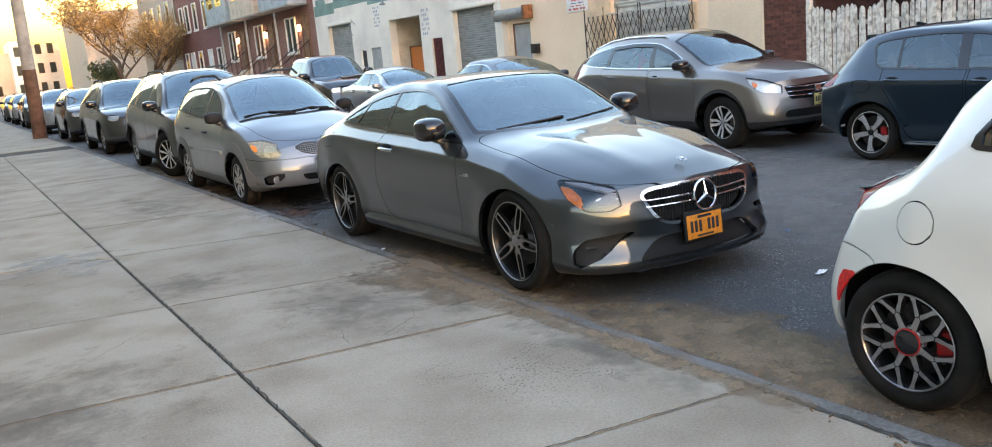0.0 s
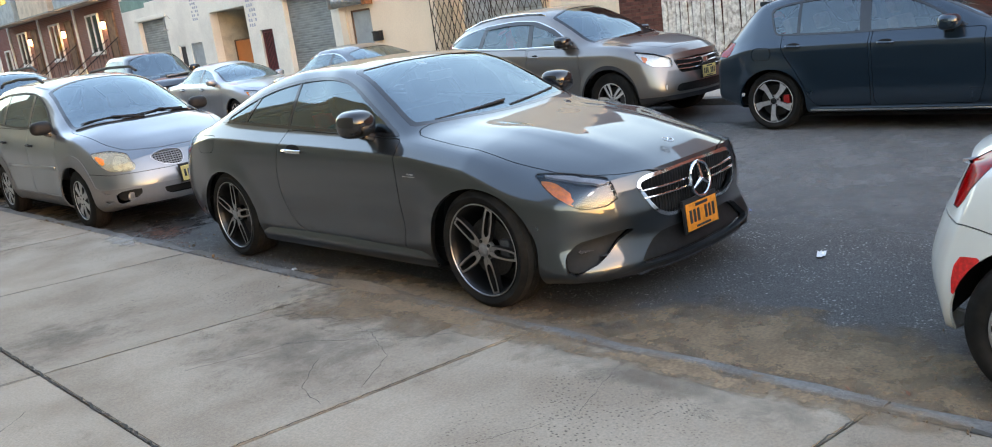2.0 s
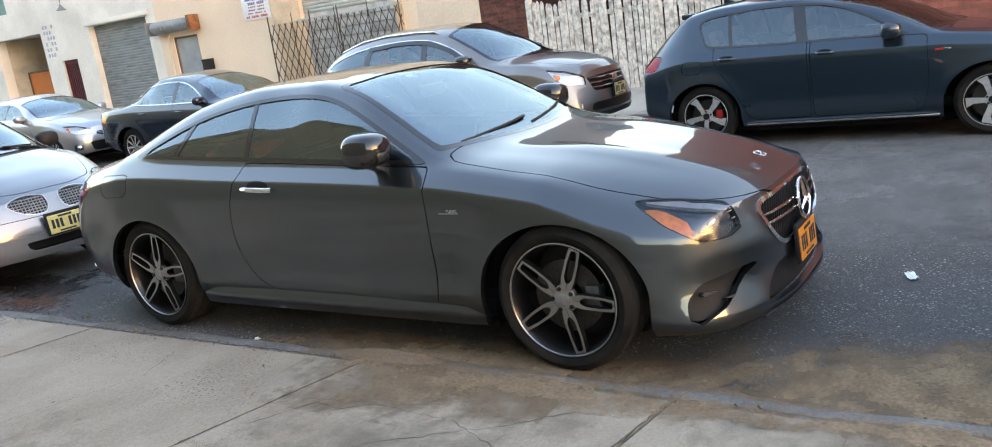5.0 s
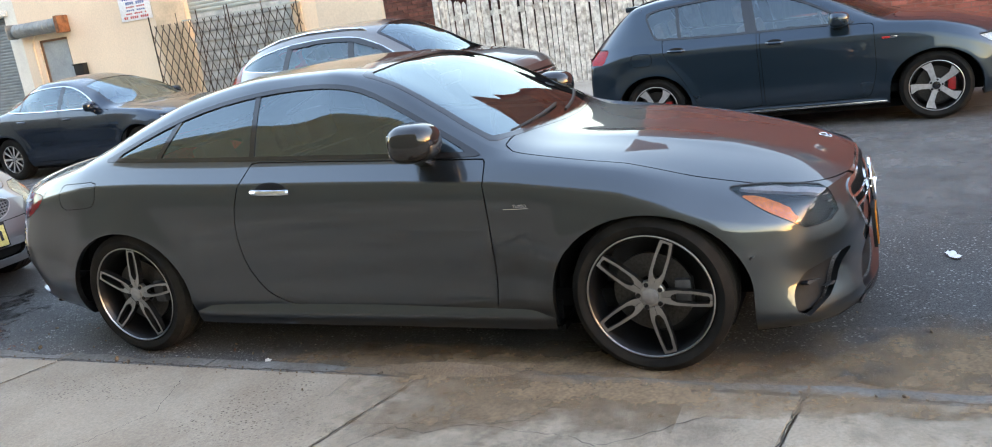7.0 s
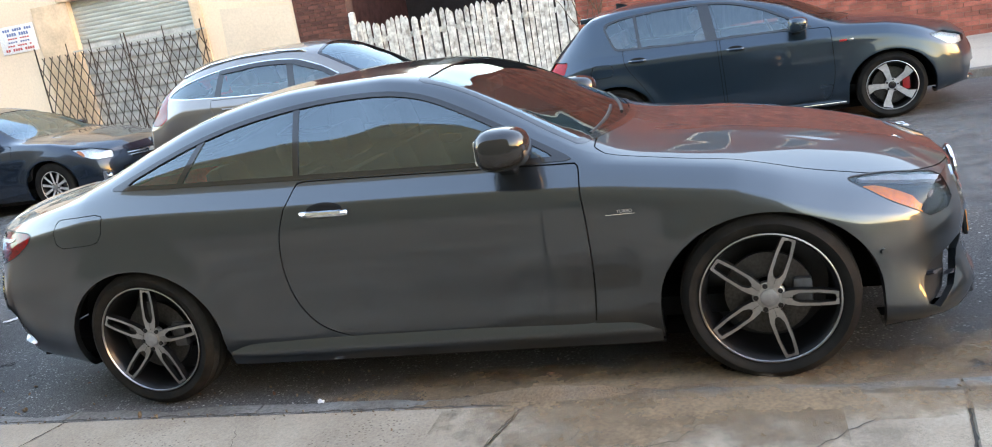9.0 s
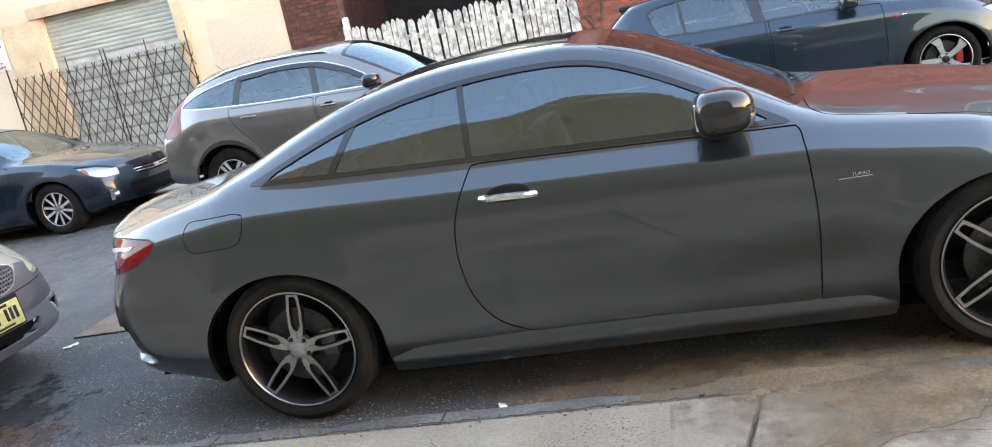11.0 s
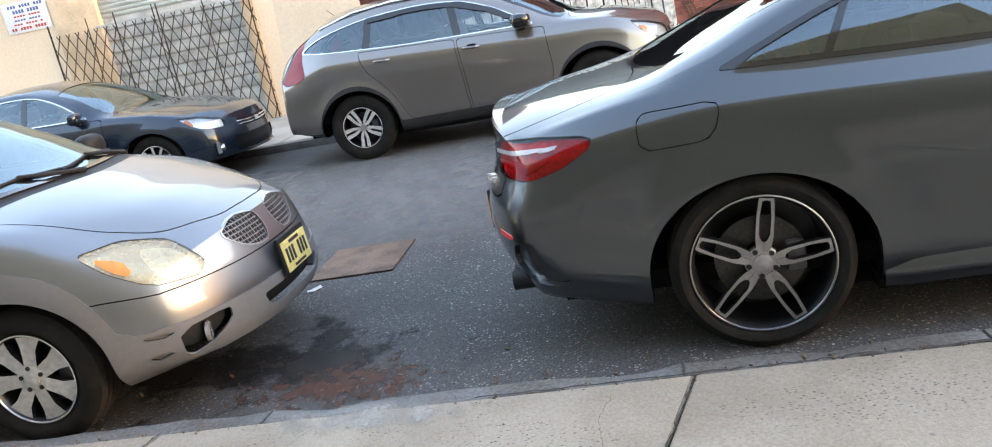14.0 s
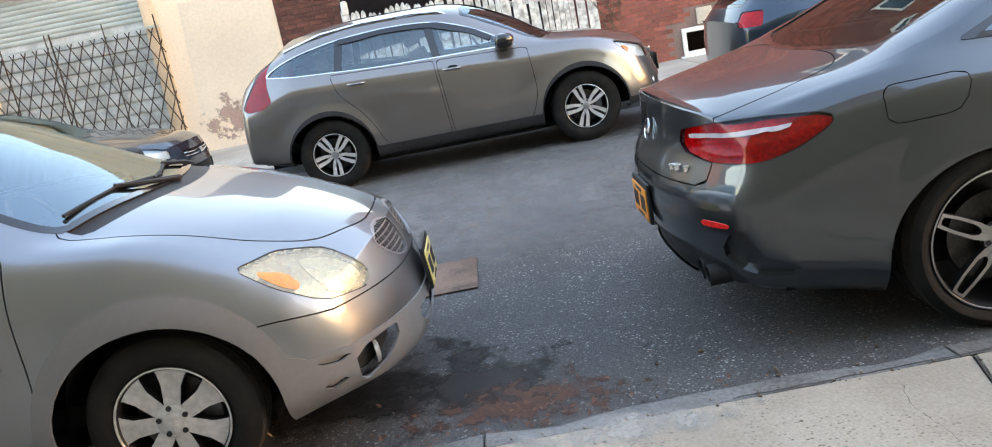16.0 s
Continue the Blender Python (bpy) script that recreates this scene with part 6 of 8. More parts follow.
for nm in ("brick_red", "brick_dark"):
    nt = MAT[nm].node_tree
    geo, mr, sc = nt.nodes.new("ShaderNodeNewGeometry"), nt.nodes.new("ShaderNodeMapRange"), nt.nodes.new("ShaderNodeVectorMath")
    sc.operation = "SCALE"
    mr.inputs[3].default_value, mr.inputs[4].default_value = 0.72, 1.2
    bs = nt.nodes["Principled BSDF"]
    info = nt.nodes.new("ShaderNodeObjectInfo")
    ad, fr = nt.nodes.new("ShaderNodeMath"), nt.nodes.new("ShaderNodeMath")
    fr.operation = "FRACT"
    nt.links.new(geo.outputs["Random Per Island"], ad.inputs[0])
    nt.links.new(info.outputs["Random"], ad.inputs[1])
    nt.links.new(ad.outputs[0], fr.inputs[0])
    nt.links.new(fr.outputs[0], mr.inputs[0])
    old = bs.inputs["Base Color"].links[0].from_socket
    nt.links.new(old, sc.inputs[0])
    nt.links.new(mr.outputs[0], sc.inputs["Scale"])
    nt.links.new(sc.outputs[0], bs.inputs["Base Color"])
# utility pole
pole = thing("utility_pole", pose(-0.37, 28.5, 0.086, 0, 1.0, 0), "tall wooden utility pole with a brown painted foot", "utility pole")
part("shaft", tube([(0, 0, 2.3), (0, 0, 9.5)], 0.205, 20, 0.16), MAT["pole_wood"], pole)
part("foot", tube([(0, 0, 0.0), (0, 0, 2.3)], 0.225, 20, 0.21), MAT["pole_brown"], pole)


def tree(name, m, height, spread, leaf_m, leaves, label, trunk_r=0.16, seed=3, leaf=0.10):
    """Trunk, forking limbs and thousands of small leaves at the twig ends."""
    t = thing(name, m, label, "tree")
    r = random.Random(seed)
    bm = bmesh.new()
    tips = []

    def limb(p, d, length, rad, depth):
        pts = [p]
        q = p.copy()
        for _ in range(4):
            d = (d + Vector((r.uniform(-0.22, 0.22), r.uniform(-0.22, 0.22), r.uniform(-0.08, 0.16)))).normalized()
            q = q + d * length / 4
            pts.append(q.copy())
            if depth >= 2:
                tips.append(q.copy())
        add_tube(bm, pts, rad, 6 if depth < 2 else 4, rad * 0.6)
        if depth < 4:
            for k in range(3 if depth else 5):
                a = r.uniform(0, math.tau)
                nd = (d * 0.75 + Vector((math.cos(a), math.sin(a), r.uniform(0.0, 0.5))) * (0.75 if depth else 0.8) * spread).normalized()
                limb(pts[r.choice((2, 3, 4))], nd, length * r.uniform(0.6, 0.85) * (1.35 if depth == 0 else 1), rad * 0.55, depth + 1)

    limb(Vector((0, 0, 0)), Vector((0, 0, 1)), height * 0.20, trunk_r, 0)
    part("trunk", bm, MAT["bark"], t)
    V, F = [], []
    for k in range(leaves):
        p = r.choice(tips) + Vector((r.gauss(0, 0.22), r.gauss(0, 0.22), r.gauss(0, 0.2)))
        s = leaf * r.uniform(0.6, 1.4)
        a, b = Vector((r.uniform(-1, 1), r.uniform(-1, 1), r.uniform(-1, 1))).normalized(), Vector((r.uniform(-1, 1), r.uniform(-1, 1), r.uniform(-1, 1)))
        b = (b - a * a.dot(b)).normalized()
        o = len(V)
        V += [p - a * s, p - b * s * 0.5, p + a * s, p + b * s * 0.5]
        F.append((o, o + 1, o + 2, o + 3))
    me = bpy.data.meshes.new("crown")
    me.from_pydata([tuple(v) for v in V], [], F)
    part("crown", me, leaf_m, t)["kind"] = "stuff"
    return t


vine = thing("dry_vine", pose(FX - 0.02, 2.15, 0.1), "bare brown vine climbing the red brick wall", "vine")
for k in range(9):
    a, q = rs.uniform(-0.5, 0.5), Vector((rs.uniform(-0.03, 0.0), rs.uniform(-0.05, 0.05), 0.0 if k < 4 else rs.uniform(0.6, 1.4)))
    pts = [q.copy()]
    for i in range(9):
        a += rs.uniform(-0.35, 0.35)
        q = q + Vector((rs.uniform(-0.012, 0.008), 0.27 * math.sin(a), 0.27 * math.cos(a)))
        q.x = min(q.x, -0.005)
        pts.append(q.copy())
    part("stem", tube(pts, 0.010, 5, 0.003), MAT["bark"], vine)
tree("street_tree", pose(9.2, 70, 0.1), 17.0, 1.1, MAT["leaf_yellow"], 8000, "half-bare autumn street tree with yellow leaves", 0.2, 5, 0.10)
tree("street_tree", pose(9.5, 58, 0.1), 12.0, 1.25, MAT["leaf_yellow"], 9000, "half-bare autumn street tree with yellow leaves", 0.18, 8, 0.07)
tree("evergreen_tree", pose(9.2, 78, 0.1), 5.5, 0.7, MAT["leaf_green"], 2500, "small dark green tree far along the street", 0.14, 11, 0.12)
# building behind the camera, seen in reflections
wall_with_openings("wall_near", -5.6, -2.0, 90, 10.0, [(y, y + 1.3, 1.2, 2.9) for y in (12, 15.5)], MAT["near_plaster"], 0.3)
slab("trim", (-5.62, -2.0, 10.0), (-5.45, 90, 10.2), MAT["black_plastic"])
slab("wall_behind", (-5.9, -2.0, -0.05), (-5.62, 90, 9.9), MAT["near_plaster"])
# unseen wall added far behind to keep the low sun off the street
slab("wall_street_end", (-60, -206, -0.05), (60, -200, 24), MAT["row_brick"])
# unseen walls added round an open gap that lets light reach the car fronts
slab("wall_lot", (-18.3, -70, -0.05), (-18.0, -2.0, 4.5), MAT["near_plaster"])
slab("wall_lot_side", (-18.0, -2.3, -0.05), (-5.95, -2.0, 10.0), MAT["near_plaster"])
# basement window and brickwork of the house beside the fence
win = window_unit("window_60", FX - 0.02, 0.70, 1.20, 0.12, 0.57, MAT["white_trim"], mullion=False)
slab("lintel", (FX - 0.03, 0.66, 0.60), (FX - 0.001, 0.92, 0.86), MAT["stone_trim"], bevel=0.006)
brick_wall("wall_brick", -14, 2.5, 5.2, MAT["brick_red"], MAT["mortar"], (-0.1, 2.5, 0.1, 1.95), [(0.64, 1.26, 0.0, 0.66), (0.6, 0.98, 0.55, 0.9)])
slab("wall_brick_upper", (FX, -30, 5.2), (18, 2.3, 7.9), MAT["red_row_brick"])
for k, y in enumerate((-11.5, -9.0, -6.2, -3.6, -0.9)):
    window_unit("window_%d" % (70 + k), FX - 0.05, y, y + 1.0, 5.6, 7.3, MAT["white_trim"], mullion=False)
    if y < -4:
        window_unit("window_%d" % (80 + k), FX - 0.05, y, y + 1.0, 2.3, 4.1, MAT["white_trim"], mullion=False)
slab("wall_brick_far", (FX, -40, -0.05), (18, -14, 5.2), MAT["red_row_brick"])
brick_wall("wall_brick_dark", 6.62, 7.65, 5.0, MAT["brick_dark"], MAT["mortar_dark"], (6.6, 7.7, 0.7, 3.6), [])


# ---- the cars at the kerb ----
W5 = dict(tyre=MAT["tyre"], rim=MAT["machined"], rim_dark=MAT["rim_black"], cap=MAT["rim_grey"], bolt=MAT["rim_black"], disc=MAT["disc"], caliper=MAT["caliper"])
W_SILVER = dict(W5, rim=MAT["rim_silver"], rim_dark=MAT["rim_black"])
W_COVER = dict(W5, rim=MAT["cover_silver"], rim_dark=MAT["rim_black"], cap=MAT["cover_silver"])
W_BLADE = dict(W5, rim=MAT["rim_satin"], caliper=MAT["red_caliper"], cap=MAT["black_gloss"])
W_WEB = dict(W5, rim=MAT["rim_grey"], rim_dark=MAT["rim_black"], cap=MAT["black_gloss"], caliper=MAT["red_caliper"])
FRONT = lambda c, n: (c[:, 1] < -0.15) & (n[:, 1] < 0.35)
NOSE = lambda c, n: (c[:, 1] < -0.25) & (n[:, 1] < -0.05)


def lamp(name, f, housing, lens, where, inlays=(), sink=0.022, label=""):
    return dict(name=name, f=f, where=where, mat=housing, lens=lens, sink=sink, rim=0.0, inlays=inlays, label=label, band=0.0035, band_mat=MAT["black_plastic"], band_name="lamp_edge")


def coupe_spec():
    sp = dict(ends=(-0.86, 3.985), base=2.873, width=0.93, tyre=0.346, arch=0.357, wide=0.062, flare=0.014, ridge=(0.885, 0.008), tuck=0.088, crisp=0.9)
    sp["zb"] = [(-0.86, 0.20), (-0.45, 0.165), (0.3, 0.19), (0.42, 0.185), (2.49, 0.20), (3.3, 0.20), (3.7, 0.24), (3.985, 0.27)]
    sp["zs"] = [(-0.86, 0.66), (-0.5, 0.74), (-0.17, 0.82), (0.31, 0.895), (0.7, 0.945), (2.14, 1.012), (2.92, 1.045), (3.3, 1.02), (3.7, 0.97), (3.985, 0.90)]
    sp["zr"] = [(-0.86, 0.69), (-0.5, 0.785), (-0.17, 0.855), (0.31, 0.925), (0.62, 0.975), (0.8, 1.06), (0.97, 1.16), (1.22, 1.29), (1.42, 1.35), (1.61, 1.378), (1.98, 1.378), (2.44, 1.315), (2.75, 1.21), (2.98, 1.115), (3.2, 1.06), (3.6, 1.0), (3.985, 0.93)]
    sp["zt"] = [(-0.86, 0.715), (-0.7, 0.80), (-0.4, 0.875), (0, 0.935), (0.45, 0.985), (0.55, 1.01), (0.8, 1.135), (1.1, 1.285), (1.35, 1.385), (1.55, 1.415), (1.8, 1.427), (2.2, 1.41), (2.55, 1.34), (2.9, 1.21), (3.22, 1.09), (3.35, 1.065), (3.8, 1.015), (3.985, 0.98)]
    sp["wm"] = [(-0.86, 0.82), (-0.78, 0.87), (-0.6, 0.905), (-0.2, 0.922), (0.5, 0.925), (1.5, 0.92), (2.5, 0.93), (3.1, 0.925), (3.6, 0.895), (3.9, 0.85), (3.985, 0.80)]
    sp["wr"] = [(-0.86, 0.66), (0, 0.72), (0.62, 0.755), (0.97, 0.70), (1.42, 0.61), (1.8, 0.585), (2.1, 0.60), (2.44, 0.645), (2.75, 0.715), (2.98, 0.765), (3.2, 0.77), (3.6, 0.74), (3.985, 0.66)]
    sp["nose"] = ([(0.15, 0.05), (0.20, 0.004), (0.25, -0.010), (0.32, 0.012), (0.40, 0.030), (0.5, 0.018), (0.6, 0.036), (0.68, 0.065), (0.75, 0.10), (0.85, 0.16)], 0.40, 3.0, 0.95)
    sp["tail"] = ([(0.2, 0.13), (0.3, 0.075), (0.42, 0.025), (0.55, 0.0), (0.62, 0.005), (0.68, 0.022), (0.74, 0.048), (0.8, 0.07), (0.9, 0.082), (1.0, 0.088), (1.1, 0.10)], 0.30, 2.6, 0.9)
    sp["creases"] = [(0.42, 0.022, 0.10)]

    def hood_ridges(V):
        # two long ridges on the bonnet
        on = (V[:, 2] > 0.7) & (V[:, 1] < 0.7)
        x = np.abs(V[:, 0])
        V[:, 2] += on * 0.014 * np.exp(-((x - 0.30 - 0.12 * (V[:, 1] + 0.6)) / 0.07) ** 2) * np.clip((0.62 - V[:, 1]) / 0.5, 0, 1) * np.clip((V[:, 1] + 0.8) / 0.5, 0, 1)

    def front_corners(V):
        # the lower bumper stands out towards its foot
        k = np.clip((0.47 - V[:, 2]) / 0.22, 0, 1) * np.clip((-0.36 - V[:, 1]) / 0.2, 0, 1) * (np.abs(V[:, 0]) > 0.5)
        V[:, 0] += np.sign(V[:, 0]) * 0.045 * k

    sp["shape"] = [hood_ridges, front_corners]
    W = 0.93
    side = [(0.70, 0.965, 0.02), (1.22, 1.255, 0.3), (1.50, 1.345, 0.2), (1.98, 1.345, 0.3), (2.44, 1.275, 0.3), (2.96, 1.075, 0.03), (2.14, 1.03, 0.3)]
    fs = glass_features(sp, 0.53, 1.40, side, [(1.955, 1.985, 0.014), (2.62, 2.40, 0.016)], rear=(2.52, 3.27, -1), glass=MAT["glass"], screen=MAT["screen_glass"], bulge=0.14)
    sticker = lambda x, y, w, h: dict(name="sticker", f=lambda V: np.maximum(np.abs(V[:, 0] - x) - w, np.abs(V[:, 1] - y) - h), sink=0.007, rim=0.0, mat=MAT["paper"])
    fs[0]["inlays"] = [sticker(0.50, 0.83, 0.05, 0.028), sticker(-0.10, 1.27, 0.035, 0.025)]
    fs.append(dict(name="glass_roof", f=in_plan([(-0.5, 1.44), (0.50, 1.50), (0.50, 2.42), (-0.5, 2.48)], 0.05), where=lambda c, n: n[:, 2] > 0.5, mat=MAT["black_gloss"], pair=False, sink=0.001, rim=0.004))
    hl = in_wrap([(0.25, 0.765), (0.0, 0.752), (-0.31, 0.715), (-0.36, 0.60), (-0.30, 0.578), (-0.06, 0.575), (0.15, 0.67)], -0.73, W, 1, 0.04)
    amber = in_wrap([(0.21, 0.735), (0.10, 0.722), (-0.01, 0.672), (-0.035, 0.59), (0.03, 0.60), (0.13, 0.67)], -0.73, W, 1, 0.02)
    chrome_hl = in_wrap([(-0.045, 0.68), (-0.27, 0.66), (-0.29, 0.60), (-0.07, 0.592)], -0.73, W, 1, 0.03)
    bar = in_wrap([(0.2, 0.757), (-0.05, 0.740), (-0.30, 0.704), (-0.34, 0.615), (-0.322, 0.615), (-0.29, 0.686), (-0.04, 0.720), (0.14, 0.745)], -0.73, W, 1, 0.006)
    fs.append(lamp("headlight", hl, MAT["lamp_dark"], MAT["lens_glass"], FRONT, [dict(name="side_marker", f=amber, sink=0.006, mat=MAT["amber"]), dict(name="reflector", f=chrome_hl, sink=0.018, mat=MAT["lamp_dark"]), dict(name="projector", f=in_wrap([(-0.13, 0.675), (-0.19, 0.67), (-0.19, 0.615), (-0.13, 0.615)], -0.73, W, 1, 0.03), sink=0.010, mat=MAT["lamp_silver"]), dict(name="daytime_lamp", f=bar, sink=0.005, mat=MAT["lamp_white"])], label="clear headlight with amber side marker"))
    gr = in_front([(-0.5, 0.70), (0.40, 0.69), (0.475, 0.66), (0.40, 0.50), (0.29, 0.445), (-0.5, 0.44)], 0.05)
    fs.append(dict(name="grille", f=gr, where=NOSE, mat=MAT["mesh_black"], pair=False, band=0.02, band_mat=MAT["chrome"], band_name="grille_frame", band_sink=-0.006, sink=0.035, rim=0.0))
    fs.append(dict(name="bumper_seam", f=in_side([(-0.53, 0.690), (-0.33, 0.612), (-0.33, 0.606), (-0.53, 0.684)], 0.001), where=lambda c, n: (np.abs(n[:, 0]) > 0.3) & (c[:, 1] < -0.2), mat=MAT["gap"], sink=0.008, rim=0.0))
    lo = in_front([(-0.5, 0.385), (0.34, 0.385), (0.41, 0.36), (0.56, 0.235), (-0.5, 0.225)], 0.03)
    fs.append(dict(name="lower_intake", f=lo, where=NOSE, mat=MAT["mesh_black"], pair=False, sink=0.04, rim=0.0))
    fs.append(dict(name="front_lip", f=in_front([(-0.5, 0.222), (0.60, 0.222), (0.70, 0.205), (0.70, 0.05), (-0.5, 0.05)], 0.01), where=lambda c, n: c[:, 1] < -0.4, mat=MAT["black_plastic"], pair=False, sink=0.002, rim=0.01))
    si = in_wrap([(0.04, 0.405), (-0.22, 0.43), (-0.52, 0.455), (-0.30, 0.385), (-0.20, 0.305), (0.0, 0.255), (0.075, 0.225), (0.10, 0.23), (0.09, 0.34)], -0.73, W, 1, 0.02)
    blades = [dict(name="intake_blade", f=in_wrap(q, -0.73, W, 1, 0.006), sink=0.004, rim=0.035, mat=MAT["dark_cladding"]) for q in ([(0.03, 0.365), (-0.32, 0.398), (-0.32, 0.386), (0.03, 0.345)], [(0.05, 0.305), (-0.24, 0.340), (-0.24, 0.328), (0.05, 0.285)])]
    fs.append(dict(name="side_intake", f=si, where=FRONT, mat=MAT["mesh_black"], sink=0.05, rim=0.0, inlays=blades))
    tl = in_wrap([(0.37, 0.905), (0.30, 0.928), (0.05, 0.935), (-0.25, 0.925), (-0.57, 0.885), (-0.58, 0.80), (-0.30, 0.765), (0.05, 0.775), (0.20, 0.81), (0.32, 0.865)], 3.83, W, -1, 0.04)
    BACK = lambda c, n: (c[:, 1] > 3.2) & (n[:, 1] > -0.3) & (c[:, 2] > 0.5)
    stripe = in_wrap([(0.24, 0.905), (-0.5, 0.870), (-0.5, 0.852), (0.20, 0.885)], 3.83, W, -1, 0.006)
    inner = in_wrap([(0.15, 0.85), (-0.5, 0.83), (-0.48, 0.80), (-0.3, 0.785), (0.02, 0.795)], 3.83, W, -1, 0.02)
    fs.append(lamp("taillight", tl, MAT["red_lamp"], MAT["red_lens"], BACK, [dict(name="light_bar", f=stripe, sink=-0.003, rim=0.004, mat=MAT["lamp_white"]), dict(name="brake_lamp", f=inner, sink=0.006, mat=MAT["red_lamp"])], sink=0.02, label="red taillight with pale light bar"))
    fs.append(dict(name="rear_reflector", f=in_wrap([(-0.12, 0.545), (-0.40, 0.56), (-0.40, 0.535), (-0.12, 0.515)], 3.83, W, -1, 0.01), where=lambda c, n: (c[:, 1] > 3.3) & (n[:, 1] > -0.2), mat=MAT["red_lamp"], sink=-0.004, rim=0.012))
    fs.append(dict(name="bumper_recess", f=in_wrap([(-0.09, 0.528), (-0.02, 0.535), (0.07, 0.50), (0.13, 0.43), (0.17, 0.345), (0.04, 0.335), (-0.16, 0.36), (-0.26, 0.42), (-0.2, 0.5)], 3.83, W, -1, 0.025), where=lambda c, n: (c[:, 1] > 3.3) & (n[:, 1] > -0.2), mat=MAT["paint_coupe"], sink=0.024, rim=0.0))
    fs.append(dict(name="rear_diffuser", f=in_front([(-0.5, 0.43), (0.45, 0.42), (0.66, 0.37), (0.74, 0.29), (0.80, 0.05), (-0.5, 0.05)], 0.02), where=lambda c, n: (c[:, 1] > 3.45) & (n[:, 1] > -0.9), mat=MAT["black_plastic"], pair=False, sink=0.012, rim=0.0))
    sp["features"] = fs
    hood = in_plan([(-0.5, -0.805), (0.25, -0.795), (0.46, -0.72), (0.56, -0.65), (0.67, -0.48), (0.75, -0.15), (0.77, 0.3), (0.755, 0.64), (0.55, 0.63), (-0.5, 0.515)], 0.08)
    trunk_plan = in_plan([(-0.5, 3.27), (0.45, 3.24), (0.62, 3.30), (0.66, 3.5), (0.60, 4.2), (-0.5, 4.2)], 0.08)
    door = [(0.69, 0.955, 0.02), (0.665, 0.60, 0.2), (0.69, 0.285, 0.03), (1.80, 0.285, 0.12), (2.03, 0.40, 0.16), (2.08, 0.75, 0.2), (1.955, 1.015, 0.02)]
    sp["panels"] = [
        dict(name="bonnet", f=hood, where=lambda c, n: (n[:, 2] > 0.3) & (c[:, 1] < 0.72), pair=False),
        dict(name="boot_lid", f=lambda V: np.maximum(trunk_plan(V), 0.68 - V[:, 2]), where=lambda c, n: (c[:, 1] > 3.1) & (c[:, 2] > 0.6), pair=False),
        dict(name="door", f=in_side(door, 0.05), where=SIDE),
        dict(name="fuel_flap", f=in_side([(2.95, 0.985), (3.26, 0.975), (3.26, 0.84), (2.99, 0.85)], 0.05), where=lambda c, n: n[:, 0] < -0.25, gap=0.0016),
    ]
    return sp


def star(r, mat_, parent, m):
    """A ring with three rays, as a plain badge."""
    bm = bmesh.new()
    add_tube(bm, [(r * math.cos(a), 0, r * math.sin(a)) for a in np.linspace(0, math.tau, 33)], r * 0.1, 8)
    for k in range(3):
        a = math.pi / 2 + k * math.tau / 3
        add_tube(bm, [(0, -0.006, 0), (r * math.cos(a), 0, r * math.sin(a))], r * 0.17, 6, r * 0.05)
    ob = part("badge", bm, mat_, parent, "round chrome badge with three rays")
    ob.matrix_basis = m
    return ob


